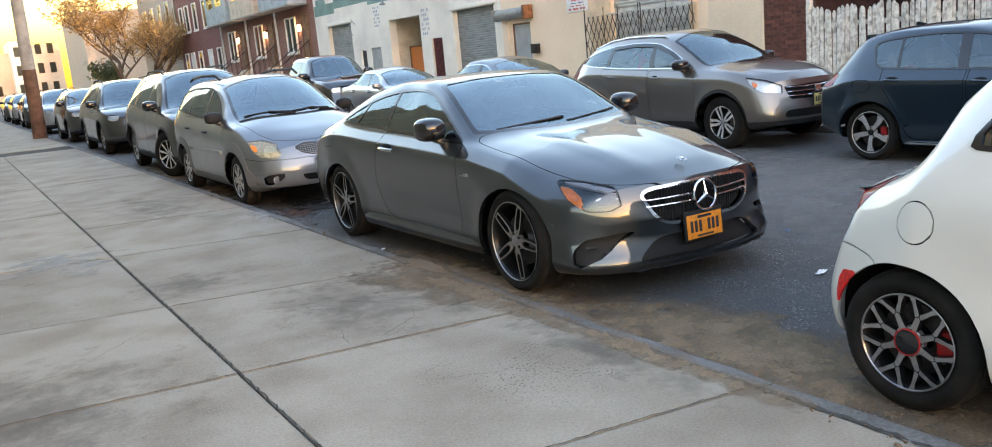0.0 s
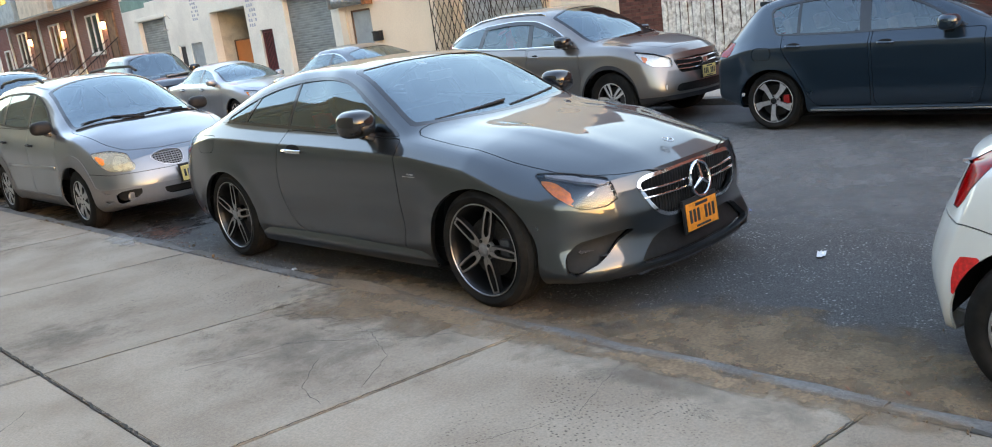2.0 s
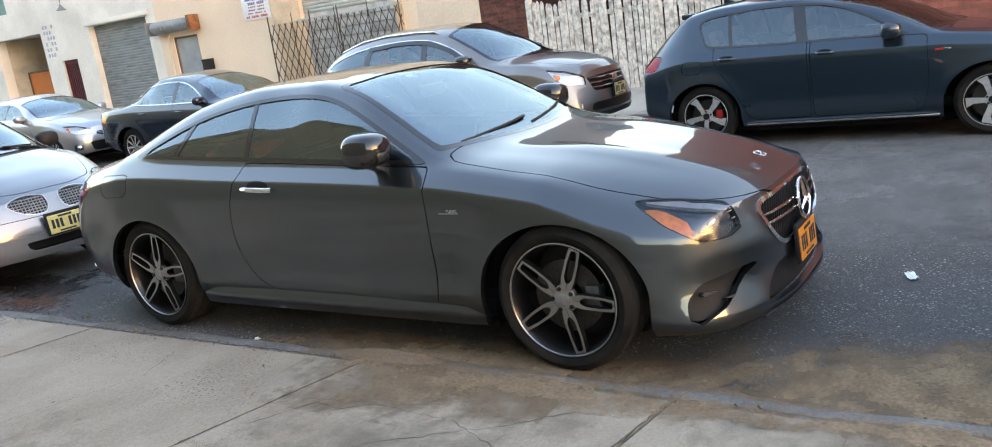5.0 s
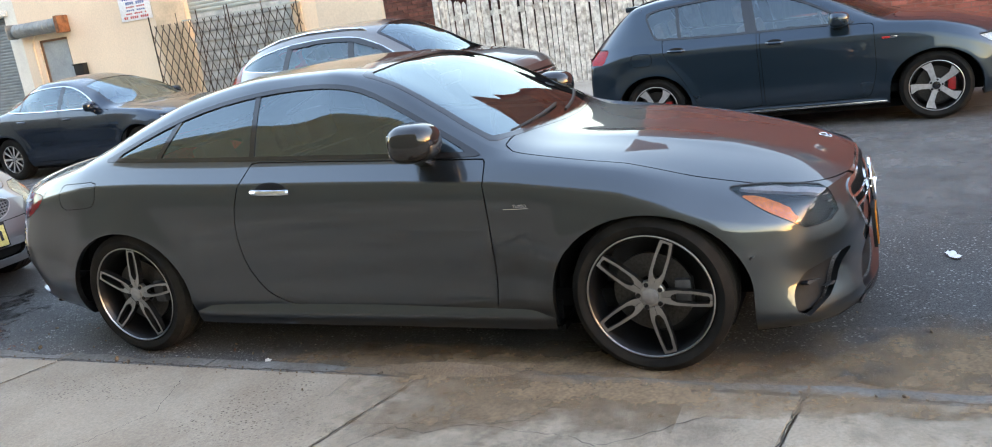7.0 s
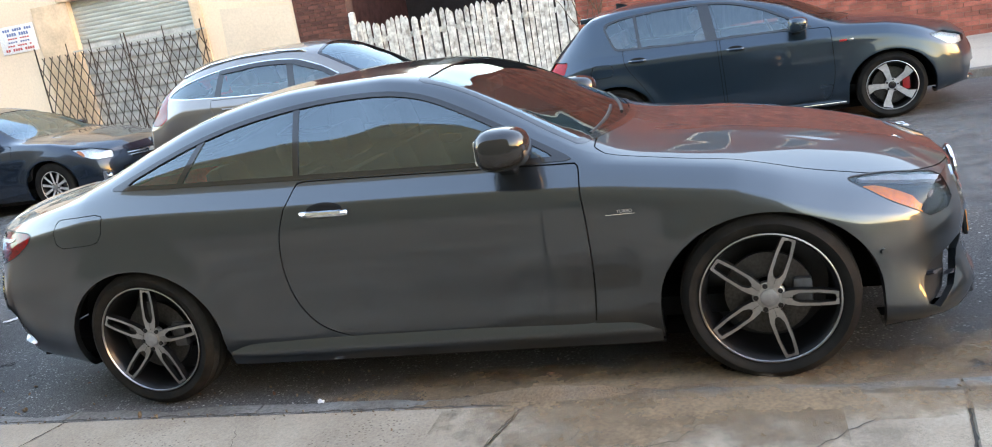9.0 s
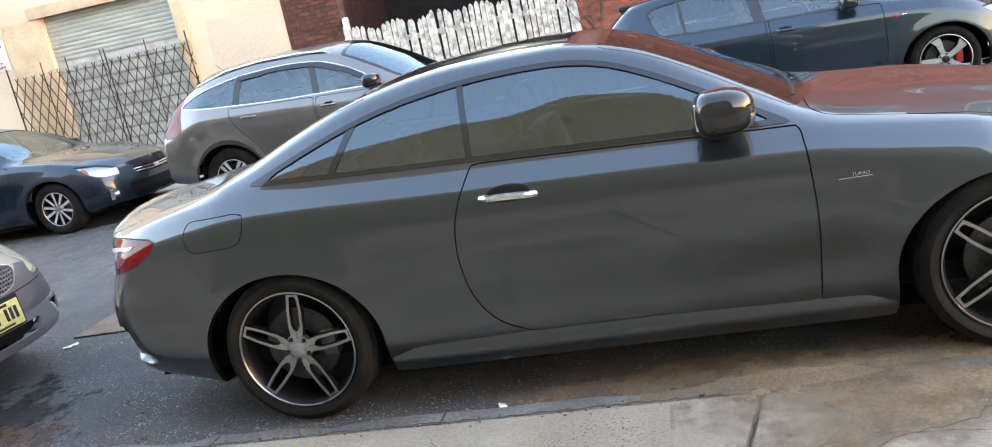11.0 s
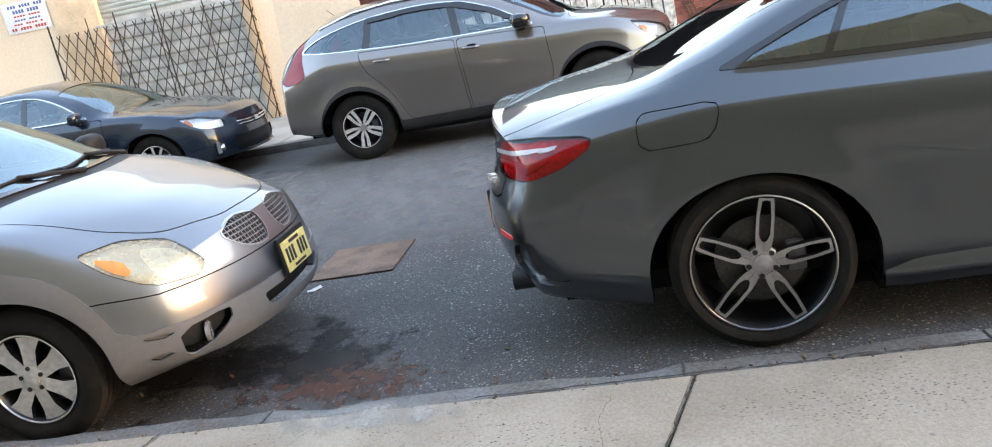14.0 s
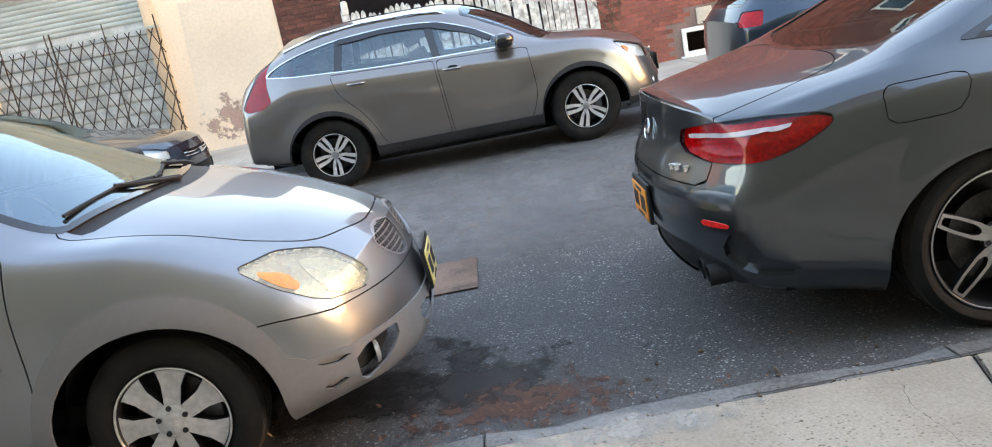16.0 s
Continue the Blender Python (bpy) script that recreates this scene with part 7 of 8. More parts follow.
def make_coupe():
    sp = coupe_spec()
    car = build_car("coupe", pose(0.99, 0, 0), sp, dict(paint=MAT["paint_coupe"]), dict(style="twin", rim=0.270, width=0.255, face=0.922, mats=W5, spins=(-21, -9)), "dark grey metallic two-door coupe parked at the kerb")
    add_interior(car, sp, 0.72, [(1.45, 0.56), (2.2, 0.42)], 0.36, MAT["cabin"], 1)
    mirror_part(car, 0.83, 0.985, 1.068, dict(), 1.12, MAT["black_gloss"], (0.125, 0.075), 0.10)
    part("rear_view_mirror", box((-0.11, 1.19, 1.225), (0.11, 1.225, 1.29), 0.015), MAT["black_plastic"], car)
    for k in range(4):
        if k != 1:
            part("badge_bar", box((-0.50 + 0.03 * k, 3.86 + 0.012 * k, 0.722), (-0.482 + 0.03 * k, 3.897 + 0.012 * k, 0.748), 0.003), MAT["chrome"], car)
    # grille bars and badge
    for z in (0.57, 0.61):
        for s in (-1, 1):
            pts = [(s * x, -0.85 + 0.015 + 0.40 * (x / 0.93) ** 3 + 0.25 * (z - 0.55), z + 0.006 * (x / 0.4)) for x in np.linspace(0.09, 0.44, 8)]
            part("grille_bar", tube(pts, 0.007, 8), MAT["chrome"], car)
    for x in np.linspace(-0.43, 0.43, 38):
        zt = 0.685 - 0.02 * (abs(x) / 0.43) ** 2
        zb = 0.455 + 0.12 * max(0, abs(x) - 0.26) / 0.17
        part("grille_slat", box((x - 0.0025, -0.83 + 0.4 * (abs(x) / 0.93) ** 3 + 0.02, zb), (x + 0.0025, -0.83 + 0.4 * (abs(x) / 0.93) ** 3 + 0.04, zt)), MAT["black_plastic"], car)
    star(0.095, MAT["chrome"], car, pose(0, -0.848, 0.592, -6))
    star(0.03, MAT["chrome"], car, pose(0, -0.66, 0.808, -72))
    star(0.045, MAT["chrome"], car, pose(0, 3.925, 0.84, 12))
    pts = [(x, -0.805 + 0.40 * (abs(x) / 0.93) ** 3, 0.222) for x in np.linspace(-0.56, 0.56, 25)]
    part("splitter", tube(pts, 0.0035, 8), MAT["black_plastic"], car)
    plate_part(car, pose(-0.03, -0.862, 0.405, -4), MAT["plate_orange"], MAT["ink"], MAT["black_plastic"])
    plate_part(car, pose(0, 4.0, 0.52, 0, 0, 180), MAT["plate_orange"], MAT["ink"], MAT["black_plastic"])
    # door handles over near-black ovals that paint the shade of a hollow
    for s in (-1, 1):
        h = part("door_handle", tube([(s * 0.925, 1.70, 0.875), (s * 0.95, 1.73, 0.88), (s * 0.955, 1.81, 0.885), (s * 0.95, 1.89, 0.887), (s * 0.92, 1.92, 0.887)], 0.0145, 8), MAT["chrome"], car, "chrome door handle")
        bm = bmesh.new()
        bmesh.ops.create_uvsphere(bm, u_segments=20, v_segments=10, radius=1.0)
        bmesh.ops.transform(bm, matrix=Matrix.Translation((s * 0.915, 1.81, 0.892)) @ Matrix.Diagonal((0.0125, 0.088, 0.036, 1)), verts=bm.verts)
        part("handle_hollow", bm, MAT["gap"], h)
    # sills that stand out below the doors
    for s in (-1, 1):
        bm = bmesh.new()
        rows = []
        for y in np.linspace(0.428, 2.446, 24):
            k = min(1.0, (y - 0.42) / 0.10, (2.455 - y) / 0.10)
            rows.append([bm.verts.new((s * (x + 0.012 * (k - 1)), y, z)) for x, z in ((0.903, 0.300), (0.917, 0.264), (0.920, 0.246), (0.917, 0.226), (0.900, 0.190), (0.84, 0.176))])
        for a, b in zip(rows, rows[1:]):
            for k in range(5):
                bm.faces.new((a[k], a[k + 1], b[k + 1], b[k]))
        bmesh.ops.recalc_face_normals(bm, faces=bm.faces)
        part("side_skirt", bm, MAT["paint_coupe"], car)
    # badge lettering on the wing
    for s in (-1,):
        txt = bpy.data.curves.new("wing_badge", "FONT")
        txt.body, txt.size, txt.extrude = "TURBO", 0.019, 0.001
        me = bpy.data.meshes.new_from_object(new("wing_badge_text", txt))
        bpy.data.objects.remove(bpy.data.objects["wing_badge_text"])
        ob = part("wing_badge", me, MAT["chrome"], car)
        ob.matrix_basis = pose(s * 0.936, 0.545, 0.757, 90, 0, -90)
        part("wing_badge_line", box((s * 0.933, 0.475, 0.750), (s * 0.937, 0.59, 0.753)), MAT["chrome"], car)
    # spoiler lip, exhaust ends, sensor, wipers
    bm = bmesh.new()
    xs = np.linspace(-0.58, 0.58, 21)
    rows = []
    for x in xs:
        y = 3.885 - 0.26 * (abs(x) / 0.93) ** 2.2
        z = 0.984 - 0.045 * (abs(x) / 0.62) ** 2
        k = 0.45 * (1 - (abs(x) / 0.585) ** 6)
        rows.append([bm.verts.new(p) for p in ((x, y - 0.11, z + 0.004), (x, y - 0.03, z + 0.008 + 0.012 * k), (x, y + 0.012, z + 0.006 + 0.018 * k), (x, y + 0.010, z - 0.004), (x, y - 0.02, z - 0.02))])
    for a, b in zip(rows, rows[1:]):
        for k in range(4):
            bm.faces.new((a[k], b[k], b[k + 1], a[k + 1]))
    bmesh.ops.recalc_face_normals(bm, faces=bm.faces)
    part("spoiler", bm, MAT["paint_coupe"], car)
    for s in (-1, 1):
        for x in (0.47, 0.57):
            bm = bmesh.new()
            add_lathe(bm, [(-0.16, 0.042), (0.0, 0.045), (0.004, 0.042), (-0.002, 0.037), (-0.14, 0.035), (-0.14, 0.001)], 24)
            ob = part("exhaust_tip", bm, MAT["black_plastic"], car)
            ob.matrix_basis = pose(s * x, 3.872, 0.30, 0, 0, 90)
        part("parking_sensor", tube([(s * 0.89, -0.42, 0.50), (s * 0.904, -0.425, 0.50)], 0.012, 12), MAT["paint_coupe"], car)
    for x0, x1 in ((-0.55, 0.05), (0.05, 0.62)):
        pts = [(x0 + (x1 - x0) * t, 0.60 + 0.08 * (abs(x0 + (x1 - x0) * t) / 0.6) ** 2 + 0.05 * t, 1.025 + 0.035 * t) for t in np.linspace(0, 1, 6)]
        part("wiper", tube(pts, 0.009, 6), MAT["black_plastic"], car)
    return car


def vibe_spec():
    sp = dict(ends=(-0.90, 3.46), base=2.60, width=0.8875, tyre=0.316, arch=0.362, flare=0.018)
    sp["zb"] = [(-0.9, 0.26), (-0.5, 0.20), (0.4, 0.21), (2.2, 0.22), (3.0, 0.28), (3.46, 0.35)]
    sp["zs"] = [(-0.9, 0.66), (-0.6, 0.80), (-0.2, 0.90), (0.15, 0.955), (0.6, 1.0), (1.5, 1.04), (3.0, 1.10), (3.46, 1.05)]
    sp["zr"] = [(-0.9, 0.68), (-0.6, 0.835), (-0.2, 0.945), (0.3, 1.02), (0.6, 1.16), (1.0, 1.36), (1.3, 1.455), (1.7, 1.50), (2.4, 1.50), (3.0, 1.46), (3.3, 1.40), (3.46, 1.1)]
    sp["zt"] = [(-0.9, 0.73), (-0.82, 0.795), (-0.65, 0.87), (-0.3, 0.965), (-0.05, 1.03), (0.10, 1.065), (0.5, 1.27), (0.85, 1.44), (1.15, 1.54), (1.5, 1.575), (2.2, 1.58), (2.9, 1.54), (3.2, 1.49), (3.36, 1.15), (3.46, 1.08)]
    sp["wm"] = [(-0.9, 0.74), (-0.8, 0.82), (-0.5, 0.86), (0, 0.875), (0.5, 0.885), (2.6, 0.885), (3.2, 0.86), (3.46, 0.80)]
    sp["wr"] = [(-0.9, 0.60), (0, 0.68), (0.3, 0.71), (1.0, 0.62), (1.5, 0.58), (2.5, 0.57), (3.3, 0.56), (3.46, 0.56)]
    sp["nose"] = ([(0.2, 0.05), (0.33, 0.0), (0.45, 0.008), (0.55, 0.035), (0.65, 0.075), (0.74, 0.12), (0.85, 0.17)], 0.38, 2.5, 0.95)
    sp["tail"] = ([(0.3, 0.05), (0.6, 0.0), (1.0, 0.03), (1.5, 0.15)], 0.15, 2.5, 0.6)
    W = sp["width"]
    side = [(0.56, 1.035, 0.02), (1.0, 1.31, 0.2), (1.3, 1.42, 0.2), (1.7, 1.46, 0.2), (2.5, 1.455, 0.3), (3.08, 1.40, 0.08), (3.0, 1.15, 0.05), (2.0, 1.075, 0.3)]
    fs = glass_features(sp, 0.06, 1.12, side, [(1.36, 1.42, 0.035), (2.25, 2.38, 0.035)], rear=(3.12, 3.5, 1.12), glass=MAT["glass"], screen=MAT["screen_glass"], bulge=0.20, trim=MAT["black_plastic"])
    def cowl(V):
        x, y = np.abs(V[:, 0]), V[:, 1]
        edge = 0.06 + 0.20 * (x / 0.7) ** 2
        return np.maximum(np.maximum(x - 0.69, edge - 0.085 - y), y - edge - 0.005)

    fs.append(dict(name="cowl_panel", f=cowl, where=lambda c, n: (n[:, 2] > 0.2) & (c[:, 2] > 0.85) & (c[:, 1] < 0.5), mat=MAT["black_plastic"], pair=False, sink=0.008, rim=0.0))
    hl = in_wrap([(0.18, 0.80), (-0.1, 0.805), (-0.37, 0.76), (-0.53, 0.63), (-0.47, 0.585), (-0.15, 0.61), (0.05, 0.70)], -0.60, W, 1, 0.05)
    amber = in_wrap([(0.11, 0.775), (-0.06, 0.735), (-0.10, 0.655), (0.02, 0.705)], -0.60, W, 1, 0.02)
    refl = in_wrap([(-0.17, 0.77), (-0.38, 0.73), (-0.49, 0.63), (-0.3, 0.61), (-0.2, 0.63)], -0.60, W, 1, 0.05)
    fs.append(lamp("headlight", hl, MAT["lamp_silver"], MAT["hazy_lens"], FRONT, [dict(name="turn_signal", f=amber, sink=-0.0008, rim=0.0, mat=MAT["amber"]), dict(name="reflector", f=refl, sink=0.018, mat=MAT["reflector"])], label="yellowed headlight with amber turn signal"))
    gr = in_front([(0.05, 0.735), (0.22, 0.755), (0.36, 0.72), (0.37, 0.68), (0.27, 0.60), (0.11, 0.575), (0.05, 0.62)], 0.05)
    fs.append(dict(name="grille", f=gr, where=NOSE, mat=MAT["mesh_black"], sink=0.022, rim=0.0, lines=[("grille_slat", 2, [0.592 + 0.0215 * k for k in range(8)], 0.003, 0.006, MAT["mesh_grey"]), ("grille_slat", 0, [s * (0.075 + 0.027 * k) for s in (-1, 1) for k in range(12)], 0.0025, 0.007, MAT["mesh_grey"])], band=0.008, band_mat=MAT["rim_grey"], band_name="grille_frame", band_sink=-0.002, label="honeycomb kidney grille"))
    low = in_front([(-0.5, 0.385), (0.34, 0.385), (0.30, 0.31), (-0.5, 0.305)], 0.03)
    fs.append(dict(name="lower_intake", f=low, where=NOSE, mat=MAT["mesh_black"], pair=False, sink=0.04, rim=0.0))
    fog = in_wrap([(-0.20, 0.40), (-0.56, 0.42), (-0.56, 0.36), (-0.40, 0.30), (-0.22, 0.275)], -0.60, W, 1, 0.03)
    for q in ([(0.02, 0.412), (-0.26, 0.420), (-0.08, 0.375)], [(0.04, 0.335), (-0.24, 0.340), (-0.06, 0.295)]):
        fs.append(dict(name="bumper_groove", f=in_wrap(q, -0.60, W, 1, 0.008), where=FRONT, mat=MAT["grey_cladding"], sink=0.012, rim=0.0))
    fs.append(dict(name="fog_lamp_recess", f=fog, where=FRONT, mat=MAT["black_plastic"], sink=0.05, rim=0.0))

    def clad(V):
        y, z = V[:, 1], V[:, 2]
        f = np.where(y < -0.28, z - 0.455 + 0.02 * (y < -0.5), z - 0.34)
        for ya in (0.0, 2.60):
            f = np.minimum(f, np.hypot(y - ya, z - 0.316) - 0.47)
        return f

    fs.append(dict(name="cladding", f=clad, where=lambda c, n: c[:, 2] < 0.85, mat=MAT["grey_cladding"], sink=-0.007, rim=0.012, label="grey plastic lower cladding"))
    sp["features"] = fs
    hood = in_plan([(-0.5, -0.745), (0.25, -0.72), (0.50, -0.58), (0.62, -0.35), (0.70, 0.0), (0.73, 0.30), (-0.5, 0.075)], 0.10)
    d1 = [(0.42, 1.0, 0.03), (0.42, 0.45, 0.1), (0.5, 0.25, 0.05), (1.33, 0.25, 0.03), (1.34, 1.05, 0.02)]
    d2 = [(1.37, 1.05, 0.02), (1.36, 0.25, 0.03), (2.05, 0.25, 0.05), (2.2, 0.6, 0.2), (2.45, 0.9, 0.1), (2.5, 1.08, 0.02)]
    bumper = [(-0.24, 0.60, 0.05), (-0.45, 0.60, 0.1), (-0.60, 0.575, 0.05), (-1.2, 0.565, 0.02), (-1.2, 0.1, 0.02), (-0.36, 0.1, 0.02), (-0.33, 0.47, 0.05)]
    sp["panels"] = [
        dict(name="bonnet", f=hood, where=lambda c, n: (n[:, 2] > 0.3) & (c[:, 1] < 0.5), pair=False),
        dict(name="front_bumper", f=in_side(bumper, 0.03), where=lambda c, n: c[:, 1] < 0, pair=False),
        dict(name="front_door", f=in_side(d1, 0.04), where=SIDE),
        dict(name="rear_door", f=in_side(d2, 0.04), where=SIDE),
    ]
    return sp


def make_vibe():
    sp = vibe_spec()
    car = build_car("hatchback", pose(0.80, 5.92, 0), sp, dict(paint=MAT["paint_silver"]), dict(style="cover", rim=0.208, width=0.205, face=0.865, mats=W_COVER, spin=40), "silver compact hatchback wagon with grey cladding, parked")
    add_interior(car, sp, 0.55, [(1.2, 0.6), (2.1, 0.55)], 0.42, MAT["cabin_grey"], 1)
    mirror_part(car, 0.80, 0.62, 1.08, dict(), 0.95, MAT["black_plastic"])
    plate_part(car, pose(0, -0.925, 0.485, -5), MAT["plate_yellow"], MAT["ink"], MAT["black_plastic"])
    for s in (-1, 1):
        bm = bmesh.new()
        add_lathe(bm, [(-0.015, 0.047), (0.0, 0.046), (0.005, 0.040), (0.006, 0.034), (0.004, 0.030), (0.009, 0.001)], 24)
        ob = part("fog_lamp", bm, MAT["lamp_silver"], car)
        ob.matrix_basis = pose(s * 0.60, -0.715, 0.338, 0, 0, -90 - s * 20)
        part("door_handle", tube([(s * 0.875, 1.12, 0.88), (s * 0.905, 1.15, 0.885), (s * 0.905, 1.25, 0.89), (s * 0.875, 1.28, 0.89)], 0.013, 8), MAT["black_plastic"], car)
        part("door_handle", tube([(s * 0.875, 2.08, 0.91), (s * 0.905, 2.11, 0.915), (s * 0.905, 2.21, 0.92), (s * 0.875, 2.24, 0.92)], 0.013, 8), MAT["black_plastic"], car)
        part("door_moulding", box((s * 0.885 - 0.012, 0.50, 0.625), (s * 0.885 + 0.012, 2.15, 0.665), 0.006), MAT["paint_silver"], car)
        part("roof_rail", tube([(s * 0.54, 1.35, 1.545), (s * 0.545, 1.5, 1.60), (s * 0.545, 2.2, 1.615), (s * 0.54, 2.8, 1.59), (s * 0.54, 2.95, 1.55)], 0.018, 8), MAT["black_plastic"], car)
    top, edge, half_w = (lambda y, k=k: curve(*zip(*sp[k]), y) for k in ("zt", "zr", "wr"))

    def on_screen(x, y, lift):
        return (x, y, float(top(y) - (top(y) - edge(y)) * min(1.0, abs(x) / half_w(y)) ** 2.2 * 0.9) + lift)

    for x0, x1, xp in ((-0.60, 0.02, 0.0), (-0.06, 0.52, 0.56)):
        line = lambda t: (x0 + (x1 - x0) * t, 0.13 + 0.20 * ((x0 + (x1 - x0) * t) / 0.7) ** 2 + 0.10 * (1 - abs(2 * t - 1)) * 0.4)
        w = part("wiper", tube([on_screen(*line(t), 0.006) for t in np.linspace(0, 1, 9)], 0.008, 6), MAT["black_plastic"], car)
        xm, ym = line(0.5)
        part("wiper_arm", tube([on_screen(xp, 0.05 + 0.2 * (xp / 0.7) ** 2, 0.004), on_screen((xp + xm) / 2, 0.09 + 0.2 * ((xp + xm) / 1.4) ** 2, 0.016), on_screen(xm, ym, 0.014)], 0.014, 6, 0.008), MAT["black_plastic"], w)
    bm = bmesh.new()
    add_tube(bm, [(0, -0.815, 0.63), (0, -0.775, 0.70)], 0.004, 6, 0.012)
    part("badge", bm, MAT["red_lamp"], car)
    return car


def handle_hollow(handle, s, x, y, z):
    """A near-black ellipsoid that paints the shade of the cup behind a door handle."""
    bm = bmesh.new()
    bmesh.ops.create_uvsphere(bm, u_segments=16, v_segments=8, radius=1.0)
    bmesh.ops.transform(bm, matrix=Matrix.Translation((s * x, y, z)) @ Matrix.Diagonal((0.022, 0.085, 0.034, 1)), verts=bm.verts)
    part("handle_hollow", bm, MAT["gap"], handle)


def plain_features(sp, cowl_y, head_y, side, pillars, rear, lights, tails, grille, corner_f, corner_r, glass="glass", trim=None, bulge=0.2, hazy=False, doors=(), amber=None, fog=None, clad=None, screen=None, hood=None):
    """The usual openings of an everyday car."""
    W = sp["width"]
    fs = glass_features(sp, cowl_y, head_y, side, pillars, rear=rear, glass=MAT[glass], screen=MAT[screen or "screen_glass"], bulge=bulge, trim=trim)
    inl = [dict(name="turn_signal", f=in_wrap(amber, corner_f, W, 1, 0.02), sink=0.008, mat=MAT["amber"])] if amber else []
    fs.append(lamp("headlight", in_wrap(lights, corner_f, W, 1, 0.03), MAT["reflector"], MAT["lens_glass"], FRONT, inl))
    yb = sp.get("lamp_back", sp["base"] + 0.3)
    fs.append(lamp("taillight", in_wrap(tails, corner_r, W, -1, 0.03), MAT["red_lamp"], MAT["red_lens"], lambda c, n: (c[:, 1] > yb) & (n[:, 1] > -0.4), (), sp.get("lamp_sink", 0.015)))
    for g in grille:
        fs.append(dict(name="grille", f=in_front(g, 0.03), where=NOSE, mat=MAT["mesh_black"], pair=False, sink=0.025, rim=0.0))
    if clad is not None:
        z0, ring, m = clad

        def cf(V):
            f = V[:, 2] - z0
            for ya in (0.0, sp["base"]):
                f = np.minimum(f, np.hypot(V[:, 1] - ya, V[:, 2] - sp["tyre"]) - sp["arch"] - ring)
            return f

        fs.append(dict(name="cladding", f=cf, where=lambda c, n: c[:, 2] < 0.9, mat=m, sink=-0.006, rim=0.01))
    sp["features"] = fs
    sp["panels"] = [dict(name=n, f=in_side(d, 0.05), where=SIDE) for n, d in doors]
    if hood:
        sp["panels"].append(dict(name="bonnet", f=in_plan(hood, 0.08), where=lambda c, n: (n[:, 2] > 0.3) & (c[:, 1] < cowl_y + 0.4), pair=False))
    return sp


def suv_spec(L=(0.92, 2.62, 0.99), H=1.655, W=0.91, tyre=0.36, **kw):
    fo, base, ro = L
    sp = make_spec(fo, base, ro, H, W, tyre, tyre + 0.045, (-fo + 0.26, 1.01), (0.12, 1.13), (1.05, H - 0.06), (2.9 * base / 2.62, H - 0.07), (base + ro - 0.06, 1.15), (1.06, 1.19), 0.88, 0.24, 0.60, tail_z=1.0, A=0.34, tailA=0.2)
    return sp


